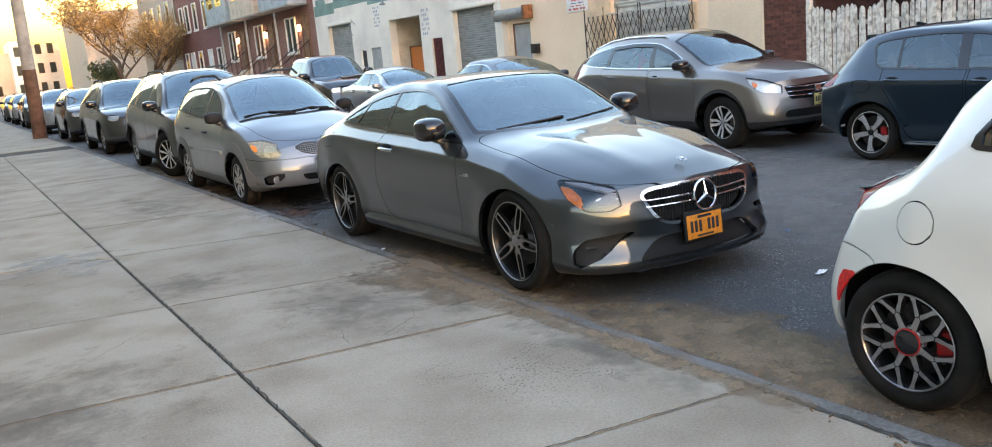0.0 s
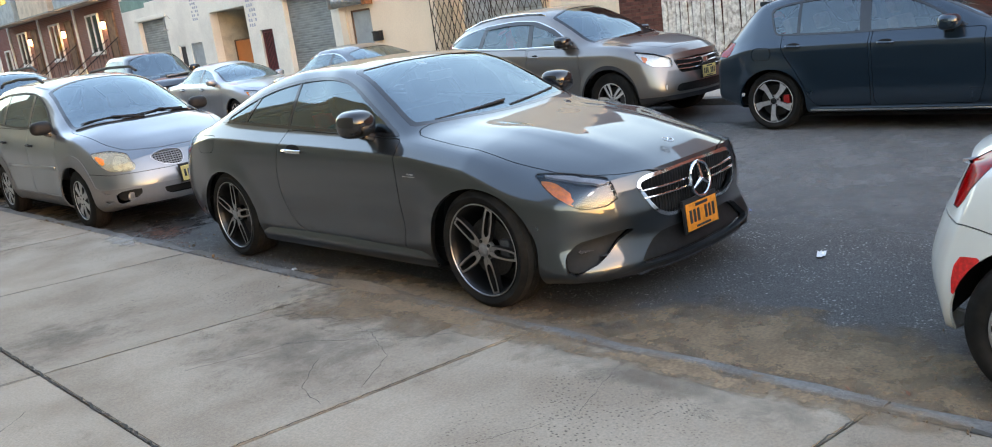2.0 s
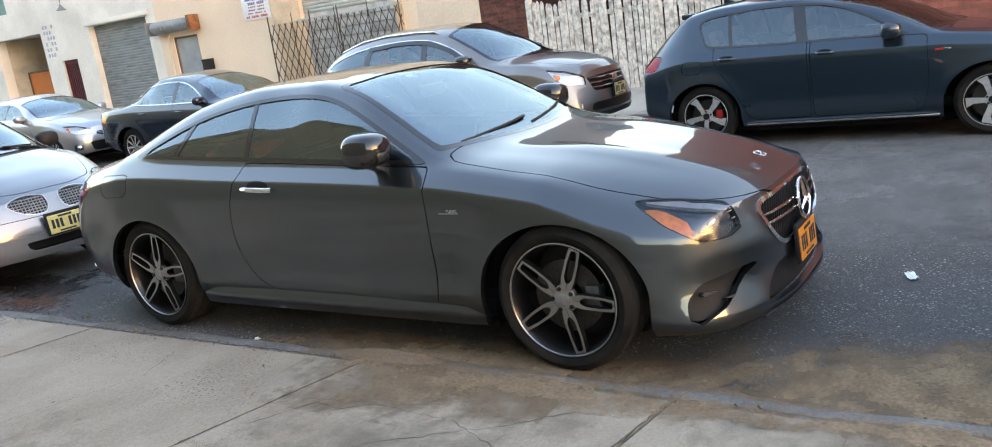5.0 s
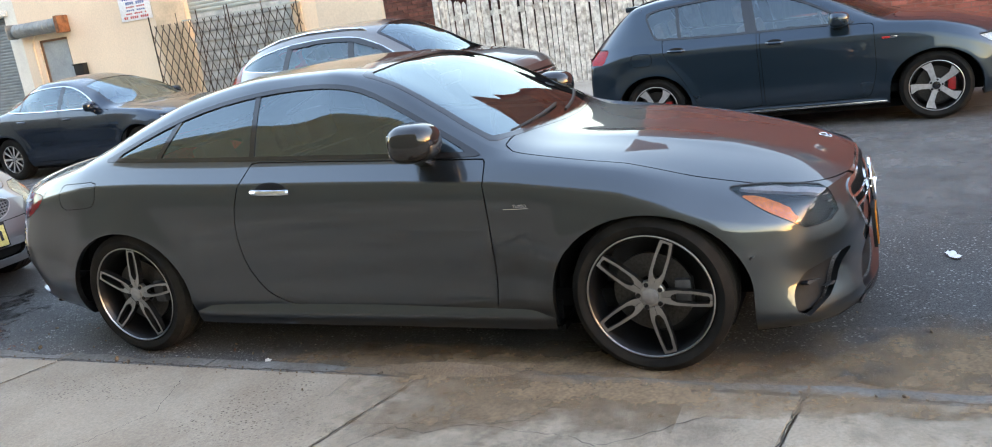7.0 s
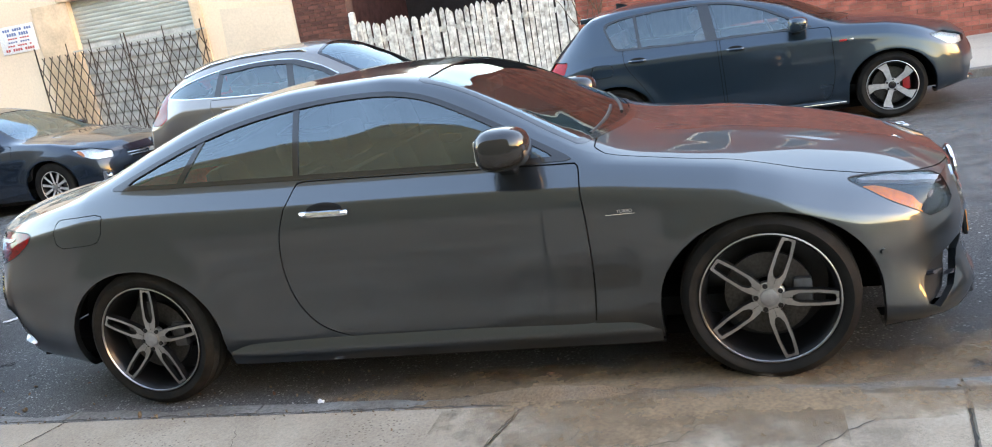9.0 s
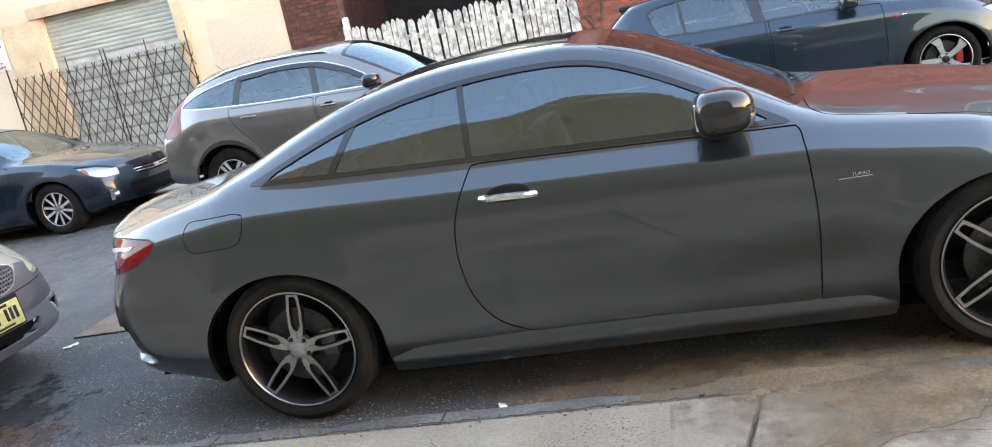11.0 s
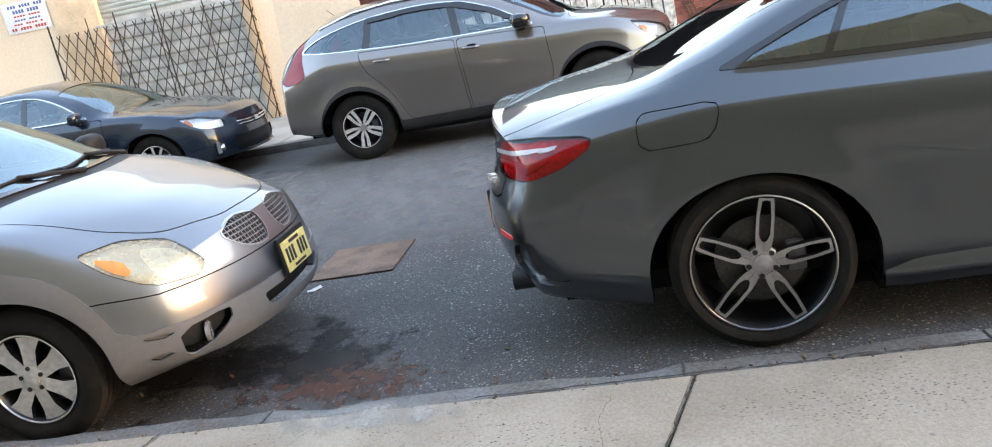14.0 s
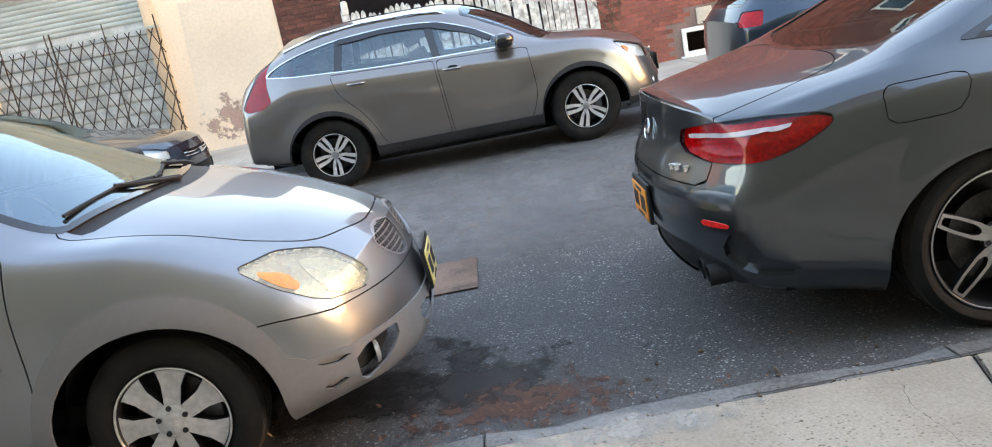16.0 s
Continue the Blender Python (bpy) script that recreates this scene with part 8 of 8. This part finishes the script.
def make_crv():
    sp = suv_spec()
    sp["crisp"], sp["ridge"], sp["tuck"] = 0.8, (0.86, 0.008), 0.085
    sp["zr"] = [(-0.92, 0.86), (-0.66, 0.975), (-0.3, 1.04), (0.38, 1.11), (0.75, 1.29), (1.15, 1.48), (1.55, 1.555), (2.1, 1.565), (2.7, 1.50), (3.2, 1.36), (3.55, 1.12), (3.61, 1.0)]
    side = [(0.58, 1.10, 0.03), (1.0, 1.35, 0.2), (1.35, 1.48, 0.2), (1.8, 1.515, 0.2), (2.4, 1.49, 0.3), (2.95, 1.38, 0.3), (3.2, 1.24, 0.06), (2.9, 1.20, 0.1), (2.0, 1.135, 0.3)]
    d1 = [(0.50, 1.06, 0.03), (0.46, 0.6, 0.1), (0.55, 0.36, 0.05), (1.36, 0.36, 0.03), (1.42, 1.1, 0.02)]
    d2 = [(1.45, 1.1, 0.02), (1.39, 0.36, 0.03), (2.05, 0.36, 0.08), (2.2, 0.7, 0.2), (2.45, 0.95, 0.1), (2.5, 1.15, 0.02)]
    plain_features(sp, 0.10, 1.10, side, [(1.40, 1.46, 0.04), (2.42, 2.35, 0.04)], (3.05, 3.6, 1.16), [(0.16, 0.955), (-0.20, 0.905), (-0.5, 0.82), (-0.50, 0.71), (-0.12, 0.745), (0.05, 0.83)], [(0.30, 1.00), (0.17, 1.13), (0.05, 1.30), (0.0, 1.48), (-0.14, 1.48), (-0.12, 1.2), (-0.2, 0.98), (-0.05, 0.93), (0.18, 0.94)], [[(-0.5, 0.82), (0.50, 0.80), (0.46, 0.63), (-0.5, 0.61)], [(-0.5, 0.50), (0.55, 0.50), (0.6, 0.40), (-0.5, 0.38)]], -0.62, 3.45, glass="clear_glass", trim=MAT["chrome"], doors=[("front_door", d1), ("rear_door", d2)], clad=(0.37, 0.05, MAT["dark_cladding"]), hood=[(-0.5, -0.72), (0.45, -0.62), (0.62, -0.35), (0.72, 0.25), (-0.5, 0.10)], amber=[(0.06, 0.90), (-0.06, 0.87), (-0.06, 0.80), (0.0, 0.80)])
    sp["features"].insert(0, dict(name="rain_guard", f=in_side([(0.80, 1.215, 0.02), (1.0, 1.335, 0.05), (1.35, 1.462, 0.05), (1.8, 1.497, 0.1), (2.38, 1.475, 0.02), (2.38, 1.425, 0.02), (1.8, 1.447, 0.1), (1.4, 1.412, 0.05), (1.05, 1.30, 0.05), (0.86, 1.19, 0.02)], 0.02), where=lambda c, n: (np.abs(n[:, 0]) > 0.25) & (c[:, 2] > 1.1), mat=MAT["black_gloss"], sink=-0.010, rim=0.012))
    car = build_car("compact_suv", pose(6.78, 3.60, 0), sp, dict(paint=MAT["paint_taupe"]), dict(style="broad", rim=0.222, width=0.225, face=0.885, mats=W_SILVER, spin=20), "taupe grey compact SUV parked across the street")
    add_interior(car, sp, 0.6, [(1.25, 0.6), (2.2, 0.55)], 0.55, MAT["cabin_grey"], 1)
    mirror_part(car, 0.80, 0.74, 1.16, dict(), 1.0, MAT["black_gloss"], (0.13, 0.07), 0.12)
    plate_part(car, pose(0, -0.93, 0.60, 0), MAT["plate_yellow"], MAT["ink"], MAT["black_plastic"])
    for z in (0.66, 0.715, 0.775):
        part("grille_bar", tube([(x, -0.875 + 0.34 * (abs(x) / 0.91) ** 2.7 + 0.06 * (z - 0.6) / 0.2, z + 0.02 * abs(x)) for x in np.linspace(-0.48, 0.48, 15)], 0.011, 6), MAT["chrome"], car)
    part("aerial", tube([(0.30, 2.95, 1.49), (0.30, 3.12, 1.66)], 0.006, 6, 0.003), MAT["black_plastic"], car)
    part("badge", box((-0.06, -0.885, 0.665), (0.06, -0.86, 0.775), 0.012), MAT["chrome"], car)
    for s in (-1, 1):
        for y, z in ((1.18, 0.985), (2.15, 1.02)):
            h = part("door_handle", tube([(s * 0.885, y, z), (s * 0.925, y + 0.04, z + 0.003), (s * 0.925, y + 0.15, z + 0.008), (s * 0.885, y + 0.19, z + 0.01)], 0.013, 8), MAT["paint_taupe"], car)
            handle_hollow(h, s, 0.881, y + 0.09, z + 0.006)
        part("roof_rail", tube([(s * 0.575, 1.2, 1.50), (s * 0.575, 1.32, 1.565), (s * 0.575, 1.6, 1.592), (s * 0.575, 2.1, 1.597), (s * 0.57, 2.55, 1.562), (s * 0.565, 2.95, 1.46)], 0.014, 8), MAT["chrome"], car)
        bm = bmesh.new()
        add_lathe(bm, [(-0.05, 0.05), (0.0, 0.05), (0.004, 0.04), (0.006, 0.001)], 20)
        ob = part("fog_lamp", bm, MAT["reflector"], car)
        ob.matrix_basis = pose(s * 0.66, -0.74, 0.47, 0, 0, -90 - s * 15)
    return car


def make_golf():
    sp = make_spec(0.845, 2.63, 0.79, 1.462, 0.895, 0.318, 0.352, (-0.55, 0.86), (0.25, 1.0), (1.25, 1.385), (2.85, 1.40), (3.36, 1.0), (0.945, 0.99), 0.70, 0.17, 0.57, tail_z=0.9, A=0.34, tailA=0.14)
    sp["crisp"], sp["ridge"], sp["tuck"] = 0.95, (0.87, 0.006), 0.085
    side = [(0.66, 0.965, 0.02), (1.1, 1.22, 0.2), (1.45, 1.34, 0.2), (2.0, 1.37, 0.2), (2.55, 1.335, 0.15), (2.72, 1.285, 0.05), (2.60, 1.015, 0.05), (2.0, 0.985, 0.3)]
    d1 = [(0.52, 0.95, 0.03), (0.50, 0.5, 0.1), (0.56, 0.26, 0.05), (1.52, 0.26, 0.03), (1.55, 0.99, 0.02)]
    d2 = [(1.58, 0.99, 0.02), (1.55, 0.26, 0.03), (2.15, 0.26, 0.08), (2.28, 0.55, 0.2), (2.5, 0.85, 0.1), (2.52, 1.02, 0.02)]
    plain_features(sp, 0.22, 1.28, side, [(1.62, 1.69, 0.055), (2.33, 2.38, 0.016)], (2.95, 3.42, 1.02), [(0.22, 0.75), (-0.1, 0.76), (-0.42, 0.70), (-0.40, 0.62), (0.0, 0.62)], [(0.05, 0.975), (-0.3, 0.98), (-0.32, 0.83), (0.09, 0.82)], [[(-0.5, 0.66), (0.42, 0.67), (0.42, 0.60), (-0.5, 0.58)], [(-0.5, 0.42), (0.6, 0.42), (0.62, 0.26), (-0.5, 0.25)]], -0.62, 3.30, glass="clear_glass", doors=[("front_door", d1), ("rear_door", d2)], hood=[(-0.5, -0.62), (0.45, -0.55), (0.62, -0.3), (0.71, 0.35), (-0.5, 0.20)])
    sp["panels"].append(dict(name="fuel_flap", f=in_side([(2.62, 0.90), (2.85, 0.90), (2.85, 0.77), (2.62, 0.77)], 0.06), where=lambda c, n: n[:, 0] < -0.25))
    car = build_car("hatchback", pose(6.60, -1.385, 0), sp, dict(paint=MAT["paint_blue"]), dict(style="blade", rim=0.235, width=0.225, face=0.875, mats=W_BLADE, spin=25), "dark blue five-door hatchback parked across the street")
    add_interior(car, sp, 0.65, [(1.35, 0.6), (2.2, 0.5)], 0.38, MAT["cabin_grey"], 1)
    mirror_part(car, 0.79, 0.84, 1.02, dict(), 0.95, MAT["paint_blue"], (0.13, 0.07), 0.12)
    for s in (-1, 1):
        for y, z in ((1.32, 0.865), (2.28, 0.89)):
            h = part("door_handle", tube([(s * 0.87, y, z), (s * 0.905, y + 0.03, z + 0.003), (s * 0.905, y + 0.14, z + 0.008), (s * 0.87, y + 0.17, z + 0.01)], 0.013, 8), MAT["paint_blue"], car)
            handle_hollow(h, s, 0.866, y + 0.09, z + 0.006)
        wb = part("wing_badge", box((s * 0.89 - 0.006, 0.32, 0.80), (s * 0.89 + 0.006, 0.38, 0.818), 0.003), MAT["chrome"], car)
        part("badge_inlay", box((s * 0.89 - 0.006, 0.382, 0.80), (s * 0.89 + 0.006, 0.45, 0.818), 0.003), MAT["red_caliper"], wb)
        part("sill_strip", box((s * 0.865 - 0.012, 0.42, 0.205), (s * 0.865 + 0.012, 2.2, 0.222), 0.004), MAT["chrome"], car)
    part("aerial", prism([(2.42, 1.43), (2.62, 1.42), (2.62, 1.475), (2.60, 1.485)], -0.012, 0.012, 0.004), MAT["paint_blue"], car)
    part("roof_spoiler", box((-0.42, 2.78, 1.325), (0.42, 2.97, 1.382), 0.018), MAT["paint_blue"], car)
    return car


def sedan_spec(fo, base, ro, H, W, tyre):
    sp = make_spec(fo, base, ro, H, W, tyre, tyre + 0.035, (-fo + 0.3, 0.85), (0.3, 0.99), (1.22, H - 0.085), (2.35, H - 0.07), (base + 0.38, 1.08), (0.95, 1.01), 0.73, 0.18, 0.56, tail_z=1.02, A=0.38, tailA=0.22)
    side = [(0.72, 0.985, 0.02), (1.15, 1.22, 0.2), (1.5, H - 0.125, 0.2), (1.9, H - 0.11, 0.2), (2.4, H - 0.155, 0.2), (2.85, 1.12, 0.06), (2.7, 1.045, 0.05), (1.9, 1.01, 0.3)]
    d1 = [(0.55, 0.95, 0.03), (0.52, 0.5, 0.1), (0.58, 0.27, 0.05), (1.50, 0.27, 0.03), (1.54, 1.0, 0.02)]
    d2 = [(1.57, 1.0, 0.02), (1.53, 0.27, 0.03), (2.25, 0.27, 0.08), (2.38, 0.6, 0.2), (2.6, 0.9, 0.1), (2.62, 1.03, 0.02)]
    plain_features(sp, 0.27, 1.25, side, [(1.56, 1.62, 0.035), (2.42, 2.50, 0.012)], (2.3, base + 0.38, -1), [(0.24, 0.80), (-0.1, 0.775), (-0.46, 0.70), (-0.46, 0.60), (-0.1, 0.615), (0.08, 0.68)], [(0.25, 0.93), (-0.35, 0.96), (-0.38, 0.80), (0.15, 0.80)], [[(-0.5, 0.62), (0.42, 0.64), (0.36, 0.55), (-0.5, 0.54)], [(-0.5, 0.46), (0.55, 0.46), (0.50, 0.28), (-0.5, 0.26)]], -0.68, base + ro - 0.18, glass="clear_glass", trim=MAT["chrome"], doors=[("front_door", d1), ("rear_door", d2)], amber=[(0.18, 0.77), (0.08, 0.76), (0.02, 0.67), (0.08, 0.68)], hood=[(-0.5, -fo + 0.2), (0.5, -0.55), (0.64, -0.3), (0.72, 0.45), (-0.5, 0.25)])
    return sp


def make_sedan(m, paint, label, dims, cabin, face, style="plain", far=False):
    sp = sedan_spec(*dims)
    car = build_car("sedan", m, sp, dict(paint=MAT[paint]), dict(style=style, rim=0.216, width=0.215, face=face, mats=W_SILVER, spin=5), label, group="sedans parked across the street", far=far)
    add_interior(car, sp, 0.72, [(1.35, 0.58), (2.2, 0.5)], 0.36, MAT[cabin], 1)
    mirror_part(car, 0.79, 0.86, 1.02, dict(), 0.95, MAT[paint])
    for s in (-1, 1):
        for y, z in ((1.30, 0.87), (2.28, 0.89)):
            h = part("door_handle", tube([(s * 0.87, y, z), (s * 0.91, y + 0.03, z + 0.003), (s * 0.91, y + 0.14, z + 0.008), (s * 0.87, y + 0.17, z + 0.01)], 0.013, 8), MAT[paint], car)
            handle_hollow(h, s, 0.866, y + 0.09, z + 0.006)
        bm = bmesh.new()
        add_lathe(bm, [(-0.05, 0.05), (0.0, 0.05), (0.004, 0.04), (0.006, 0.001)], 20)
        ob = part("fog_lamp", bm, MAT["chrome"], car)
        ob.matrix_basis = pose(s * 0.66, -dims[0] + 0.18, 0.37, 0, 0, -90 - s * 20)
        part("fog_bezel", prism([(-0.10, -0.06), (0.09, -0.06), (-0.02, 0.07), (-0.10, 0.06)], -0.04, 0.004, 0.006), MAT["chrome"], car).matrix_basis = pose(s * 0.72, -dims[0] + 0.205, 0.38, 0, 0, -90 - s * 28)
    for z in (0.565, 0.60):
        part("grille_bar", tube([(x, -dims[0] + 0.01 + 0.38 * (abs(x) / 0.9) ** 2.7 + 0.03, z + 0.03 * abs(x)) for x in np.linspace(-0.4, 0.4, 11)], 0.01, 6), MAT["chrome"], car)
    part("badge", box((-0.06, -dims[0] - 0.0, 0.56), (0.06, -dims[0] + 0.03, 0.62), 0.012), MAT["chrome"], car)
    return car


def make_fiat():
    sp = make_spec(0.71, 2.30, 0.54, 1.50, 0.815, 0.295, 0.335, (-0.45, 0.85), (0.25, 1.05), (0.95, 1.40), (1.98, 1.45), (2.52, 1.02), (0.98, 1.02), 0.66, 0.17, 0.53, tail_z=0.88, A=0.28, tailA=0.36)
    sp["zb"] = [(-0.71, 0.25), (-0.4, 0.19), (0.4, 0.18), (1.9, 0.18), (2.6, 0.20), (2.84, 0.235)]
    sp["tail"] = ([(0.17, 0.06), (0.45, 0.0), (0.62, 0.04), (0.75, 0.10), (0.9, 0.16), (1.1, 0.2), (1.4, 0.2)], 0.23, 3.2, 0.62)
    sp["wide"], sp["lamp_back"], sp["lamp_sink"] = 0.012, 2.35, 0.0015
    side = [(0.58, 1.01, 0.02), (0.95, 1.30, 0.2), (1.3, 1.395, 0.2), (1.75, 1.365, 0.2), (2.0, 1.25, 0.1), (2.12, 1.08, 0.06), (1.5, 1.045, 0.3)]
    d1 = [(0.45, 0.95, 0.03), (0.42, 0.5, 0.1), (0.5, 0.27, 0.05), (1.45, 0.27, 0.08), (1.58, 0.5, 0.1), (1.58, 1.03, 0.02)]
    plain_features(sp, 0.22, 1.0, side, [(1.58, 1.55, 0.03)], (2.08, 2.8, 1.04), [(0.05, 0.80), (-0.2, 0.80), (-0.2, 0.62), (0.0, 0.62)], [(0.08, 0.90), (0.04, 0.93), (-0.10, 0.93), (-0.19, 0.82), (-0.20, 0.70), (-0.05, 0.70), (0.02, 0.78)], [], -0.5, 2.72, doors=[("door", d1)])
    sp["features"].insert(0, dict(name="rear_reflector", f=in_wrap([(0.03, 0.545), (0.16, 0.555), (0.09, 0.47), (0.07, 0.40), (0.02, 0.40)], 2.72, 0.815, -1, 0.02), where=lambda c, n: c[:, 1] > 2.3, mat=MAT["red_lamp"], sink=-0.003, rim=0.01))
    sp["panels"].append(dict(name="fuel_flap", f=lambda V: np.hypot(V[:, 1] - 2.25, V[:, 2] - 0.80) - 0.082, where=lambda c, n: n[:, 0] < -0.2))
    sp["panels"].append(dict(name="rear_bumper", f=in_side([(2.36, 0.1, 0.01), (2.42, 0.63, 0.05), (2.60, 0.66, 0.05), (3.2, 0.68, 0.01), (3.2, 0.1, 0.01)], 0.02), where=lambda c, n: c[:, 1] > 2.2, pair=False))
    car = build_car("city_car", pose(0.93, -5.04, 0), sp, dict(paint=MAT["paint_white"]), dict(style="web", rim=0.205, width=0.195, face=0.79, mats=W_WEB, spin=9), "white rounded two-door city car parked at the kerb")
    add_interior(car, sp, 0.6, [(1.1, 0.55), (1.7, 0.4)], 0.42, MAT["cabin"], 1)
    mirror_part(car, 0.75, 0.68, 1.02, dict(), 0.9, MAT["paint_white"])
    b = bmesh.new()
    add_box(b, (-0.50, 1.93, 1.385), (0.50, 2.14, 1.45), 0.03)
    part("roof_spoiler", b, MAT["paint_white"], car)
    return car


def make_suv(m, paint, label, L, H, W, tyre, steer=0.0, far=True):
    sp = suv_spec(L, H, W, tyre)
    base = L[1]
    k = base / 2.62
    side = [(0.6, 1.10, 0.03), (1.0, 1.35, 0.2), (1.35, H - 0.17, 0.2), (1.8, H - 0.13, 0.2), (2.6 * k, H - 0.14, 0.3), (3.15 * k, H - 0.2, 0.1), (3.1 * k, 1.24, 0.06), (2.0, 1.13, 0.3)]
    d1 = [(0.50, 1.06, 0.03), (0.46, 0.6, 0.1), (0.55, 0.36, 0.05), (1.4, 0.36, 0.03), (1.45, 1.1, 0.02)]
    d2 = [(1.48, 1.1, 0.02), (1.43, 0.36, 0.03), (2.05 * k, 0.36, 0.08), (2.3 * k, 0.8, 0.2), (2.4 * k, 1.15, 0.02)]
    plain_features(sp, 0.10, 1.10, side, [(1.45, 1.5, 0.045), (2.3 * k, 2.3 * k, 0.045)], (3.2 * k, 3.65 * k, 1.2), [(0.05, 0.95), (-0.4, 0.92), (-0.4, 0.78), (0.0, 0.80)], [(0.1, 1.15), (-0.2, 1.15), (-0.2, 0.9), (0.05, 0.9)], [[(-0.5, 0.88), (0.48, 0.86), (0.42, 0.62), (-0.5, 0.60)], [(-0.5, 0.50), (0.55, 0.50), (0.6, 0.38), (-0.5, 0.36)]], -0.66, base + L[2] - 0.14, glass="privacy_glass", doors=[("front_door", d1), ("rear_door", d2)], clad=(0.36, 0.045, MAT["dark_cladding"]))
    car = build_car("suv", m, sp, dict(paint=MAT[paint]), dict(style="plain", rim=tyre * 0.63, width=0.235, face=W - 0.03, mats=W_SILVER, spin=4, steer=steer), label, group="utility vehicles parked along the kerb", far=far)
    add_interior(car, sp, 0.6, [(1.25, 0.6), (2.2, 0.55)], 0.55, MAT["cabin"], 1)
    mirror_part(car, W - 0.1, 0.68, 1.2, dict(), 1.1, MAT["black_gloss"])
    for s in (-1, 1):
        part("roof_rail", tube([(s * 0.56, 1.3, H - 0.06), (s * 0.57, 1.5, H + 0.015), (s * 0.57, 2.5, H + 0.01), (s * 0.56, 2.8, H - 0.07)], 0.017, 8), MAT["black_plastic"], car)
    part("grille_bar", tube([(x, -L[0] + 0.03 + 0.34 * (abs(x) / W) ** 2.7, 0.74) for x in np.linspace(-0.42, 0.42, 9)], 0.018, 6), MAT["chrome"], car)
    return car


def make_pickup():
    """A dark pickup seen over the roofs of nearer cars."""
    L = (0.95, 3.7, 1.15)
    sp = make_spec(0.95, 3.7, 1.15, 1.93, 0.99, 0.39, 0.44, (-0.62, 1.18), (0.35, 1.28), (1.05, 1.86), (2.55, 1.86), (2.75, 1.25), (1.24, 1.28), 1.02, 0.34, 0.66, tail_z=1.25, A=0.22, tailA=0.08)
    side = [(0.72, 1.29, 0.03), (1.05, 1.55, 0.1), (1.3, 1.76, 0.1), (1.8, 1.80, 0.2), (2.5, 1.78, 0.08), (2.55, 1.32, 0.04)]
    plain_features(sp, 0.32, 1.08, side, [(1.65, 1.7, 0.05)], (2.6, 2.75, -1), [(0.0, 1.02), (-0.32, 1.02), (-0.32, 0.86), (0.0, 0.86)], [(0.1, 1.2), (-0.15, 1.2), (-0.15, 0.9), (0.1, 0.9)], [[(-0.5, 1.02), (0.60, 1.02), (0.56, 0.68), (-0.5, 0.68)]], -0.83, 4.8, glass="privacy_glass")
    car = build_car("pickup", pose(6.95, 18.75, 0), sp, dict(paint=MAT["paint_black"]), dict(style="plain", rim=0.25, width=0.25, face=0.95, mats=W_SILVER, spin=3), "black full-size pickup truck parked across the street", "pickup truck", far=True)
    mirror_part(car, 0.90, 0.85, 1.36, dict(), 1.3, MAT["black_gloss"])
    for k in range(6):
        part("grille_letter_bar", box((-0.28 + k * 0.1, -0.945, 0.86), (-0.21 + k * 0.1, -0.925, 0.93), 0.004), MAT["chrome"], car)
    part("bonnet_scoop", box((-0.3, -0.3, 1.22), (0.3, 0.15, 1.28), 0.03), MAT["paint_black"], car)
    return car


make_coupe()
make_vibe()
make_crv()
make_golf()
make_fiat()
make_sedan(pose(6.98, 8.83, 0), "paint_navy", "dark navy four-door sedan parked across the street", (0.955, 2.775, 1.07, 1.47, 0.91, 0.334), "cabin_beige", 0.885)
make_sedan(pose(6.95, 14.1, 0), "paint_civic", "silver four-door sedan parked across the street", (0.86, 2.70, 0.93, 1.435, 0.877, 0.31), "cabin_grey", 0.85, far=True)
make_pickup()
make_suv(pose(1.05, 10.55, 0), "paint_charcoal", "charcoal three-row SUV parked at the kerb, wheels turned", (0.95, 2.95, 1.1), 1.78, 0.99, 0.385, 24)
make_suv(pose(1.08, 17.9, 0), "paint_black", "black three-row SUV with roof rails parked at the kerb", (0.95, 2.90, 1.13), 1.75, 0.985, 0.38)
make_suv(pose(1.05, 25.0, 0), "paint_black", "black crossover parked at the kerb behind the pole", (0.92, 2.7, 0.99), 1.62, 0.92, 0.36)
make_suv(pose(1.05, 33.0, 0), "paint_civic", "silver crossover parked at the kerb", (0.92, 2.7, 0.99), 1.68, 0.92, 0.36)
make_suv(pose(1.05, 42.0, 0), "paint_black", "black crossover parked far along the kerb", (0.92, 2.7, 0.99), 1.62, 0.92, 0.36)
make_suv(pose(1.05, 49.5, 0), "paint_civic", "pale crossover parked far along the kerb", (0.92, 2.7, 0.99), 1.66, 0.92, 0.36)
make_suv(pose(1.05, 57.0, 0), "paint_charcoal", "dark crossover parked far along the kerb", (0.92, 2.7, 0.99), 1.62, 0.92, 0.36)
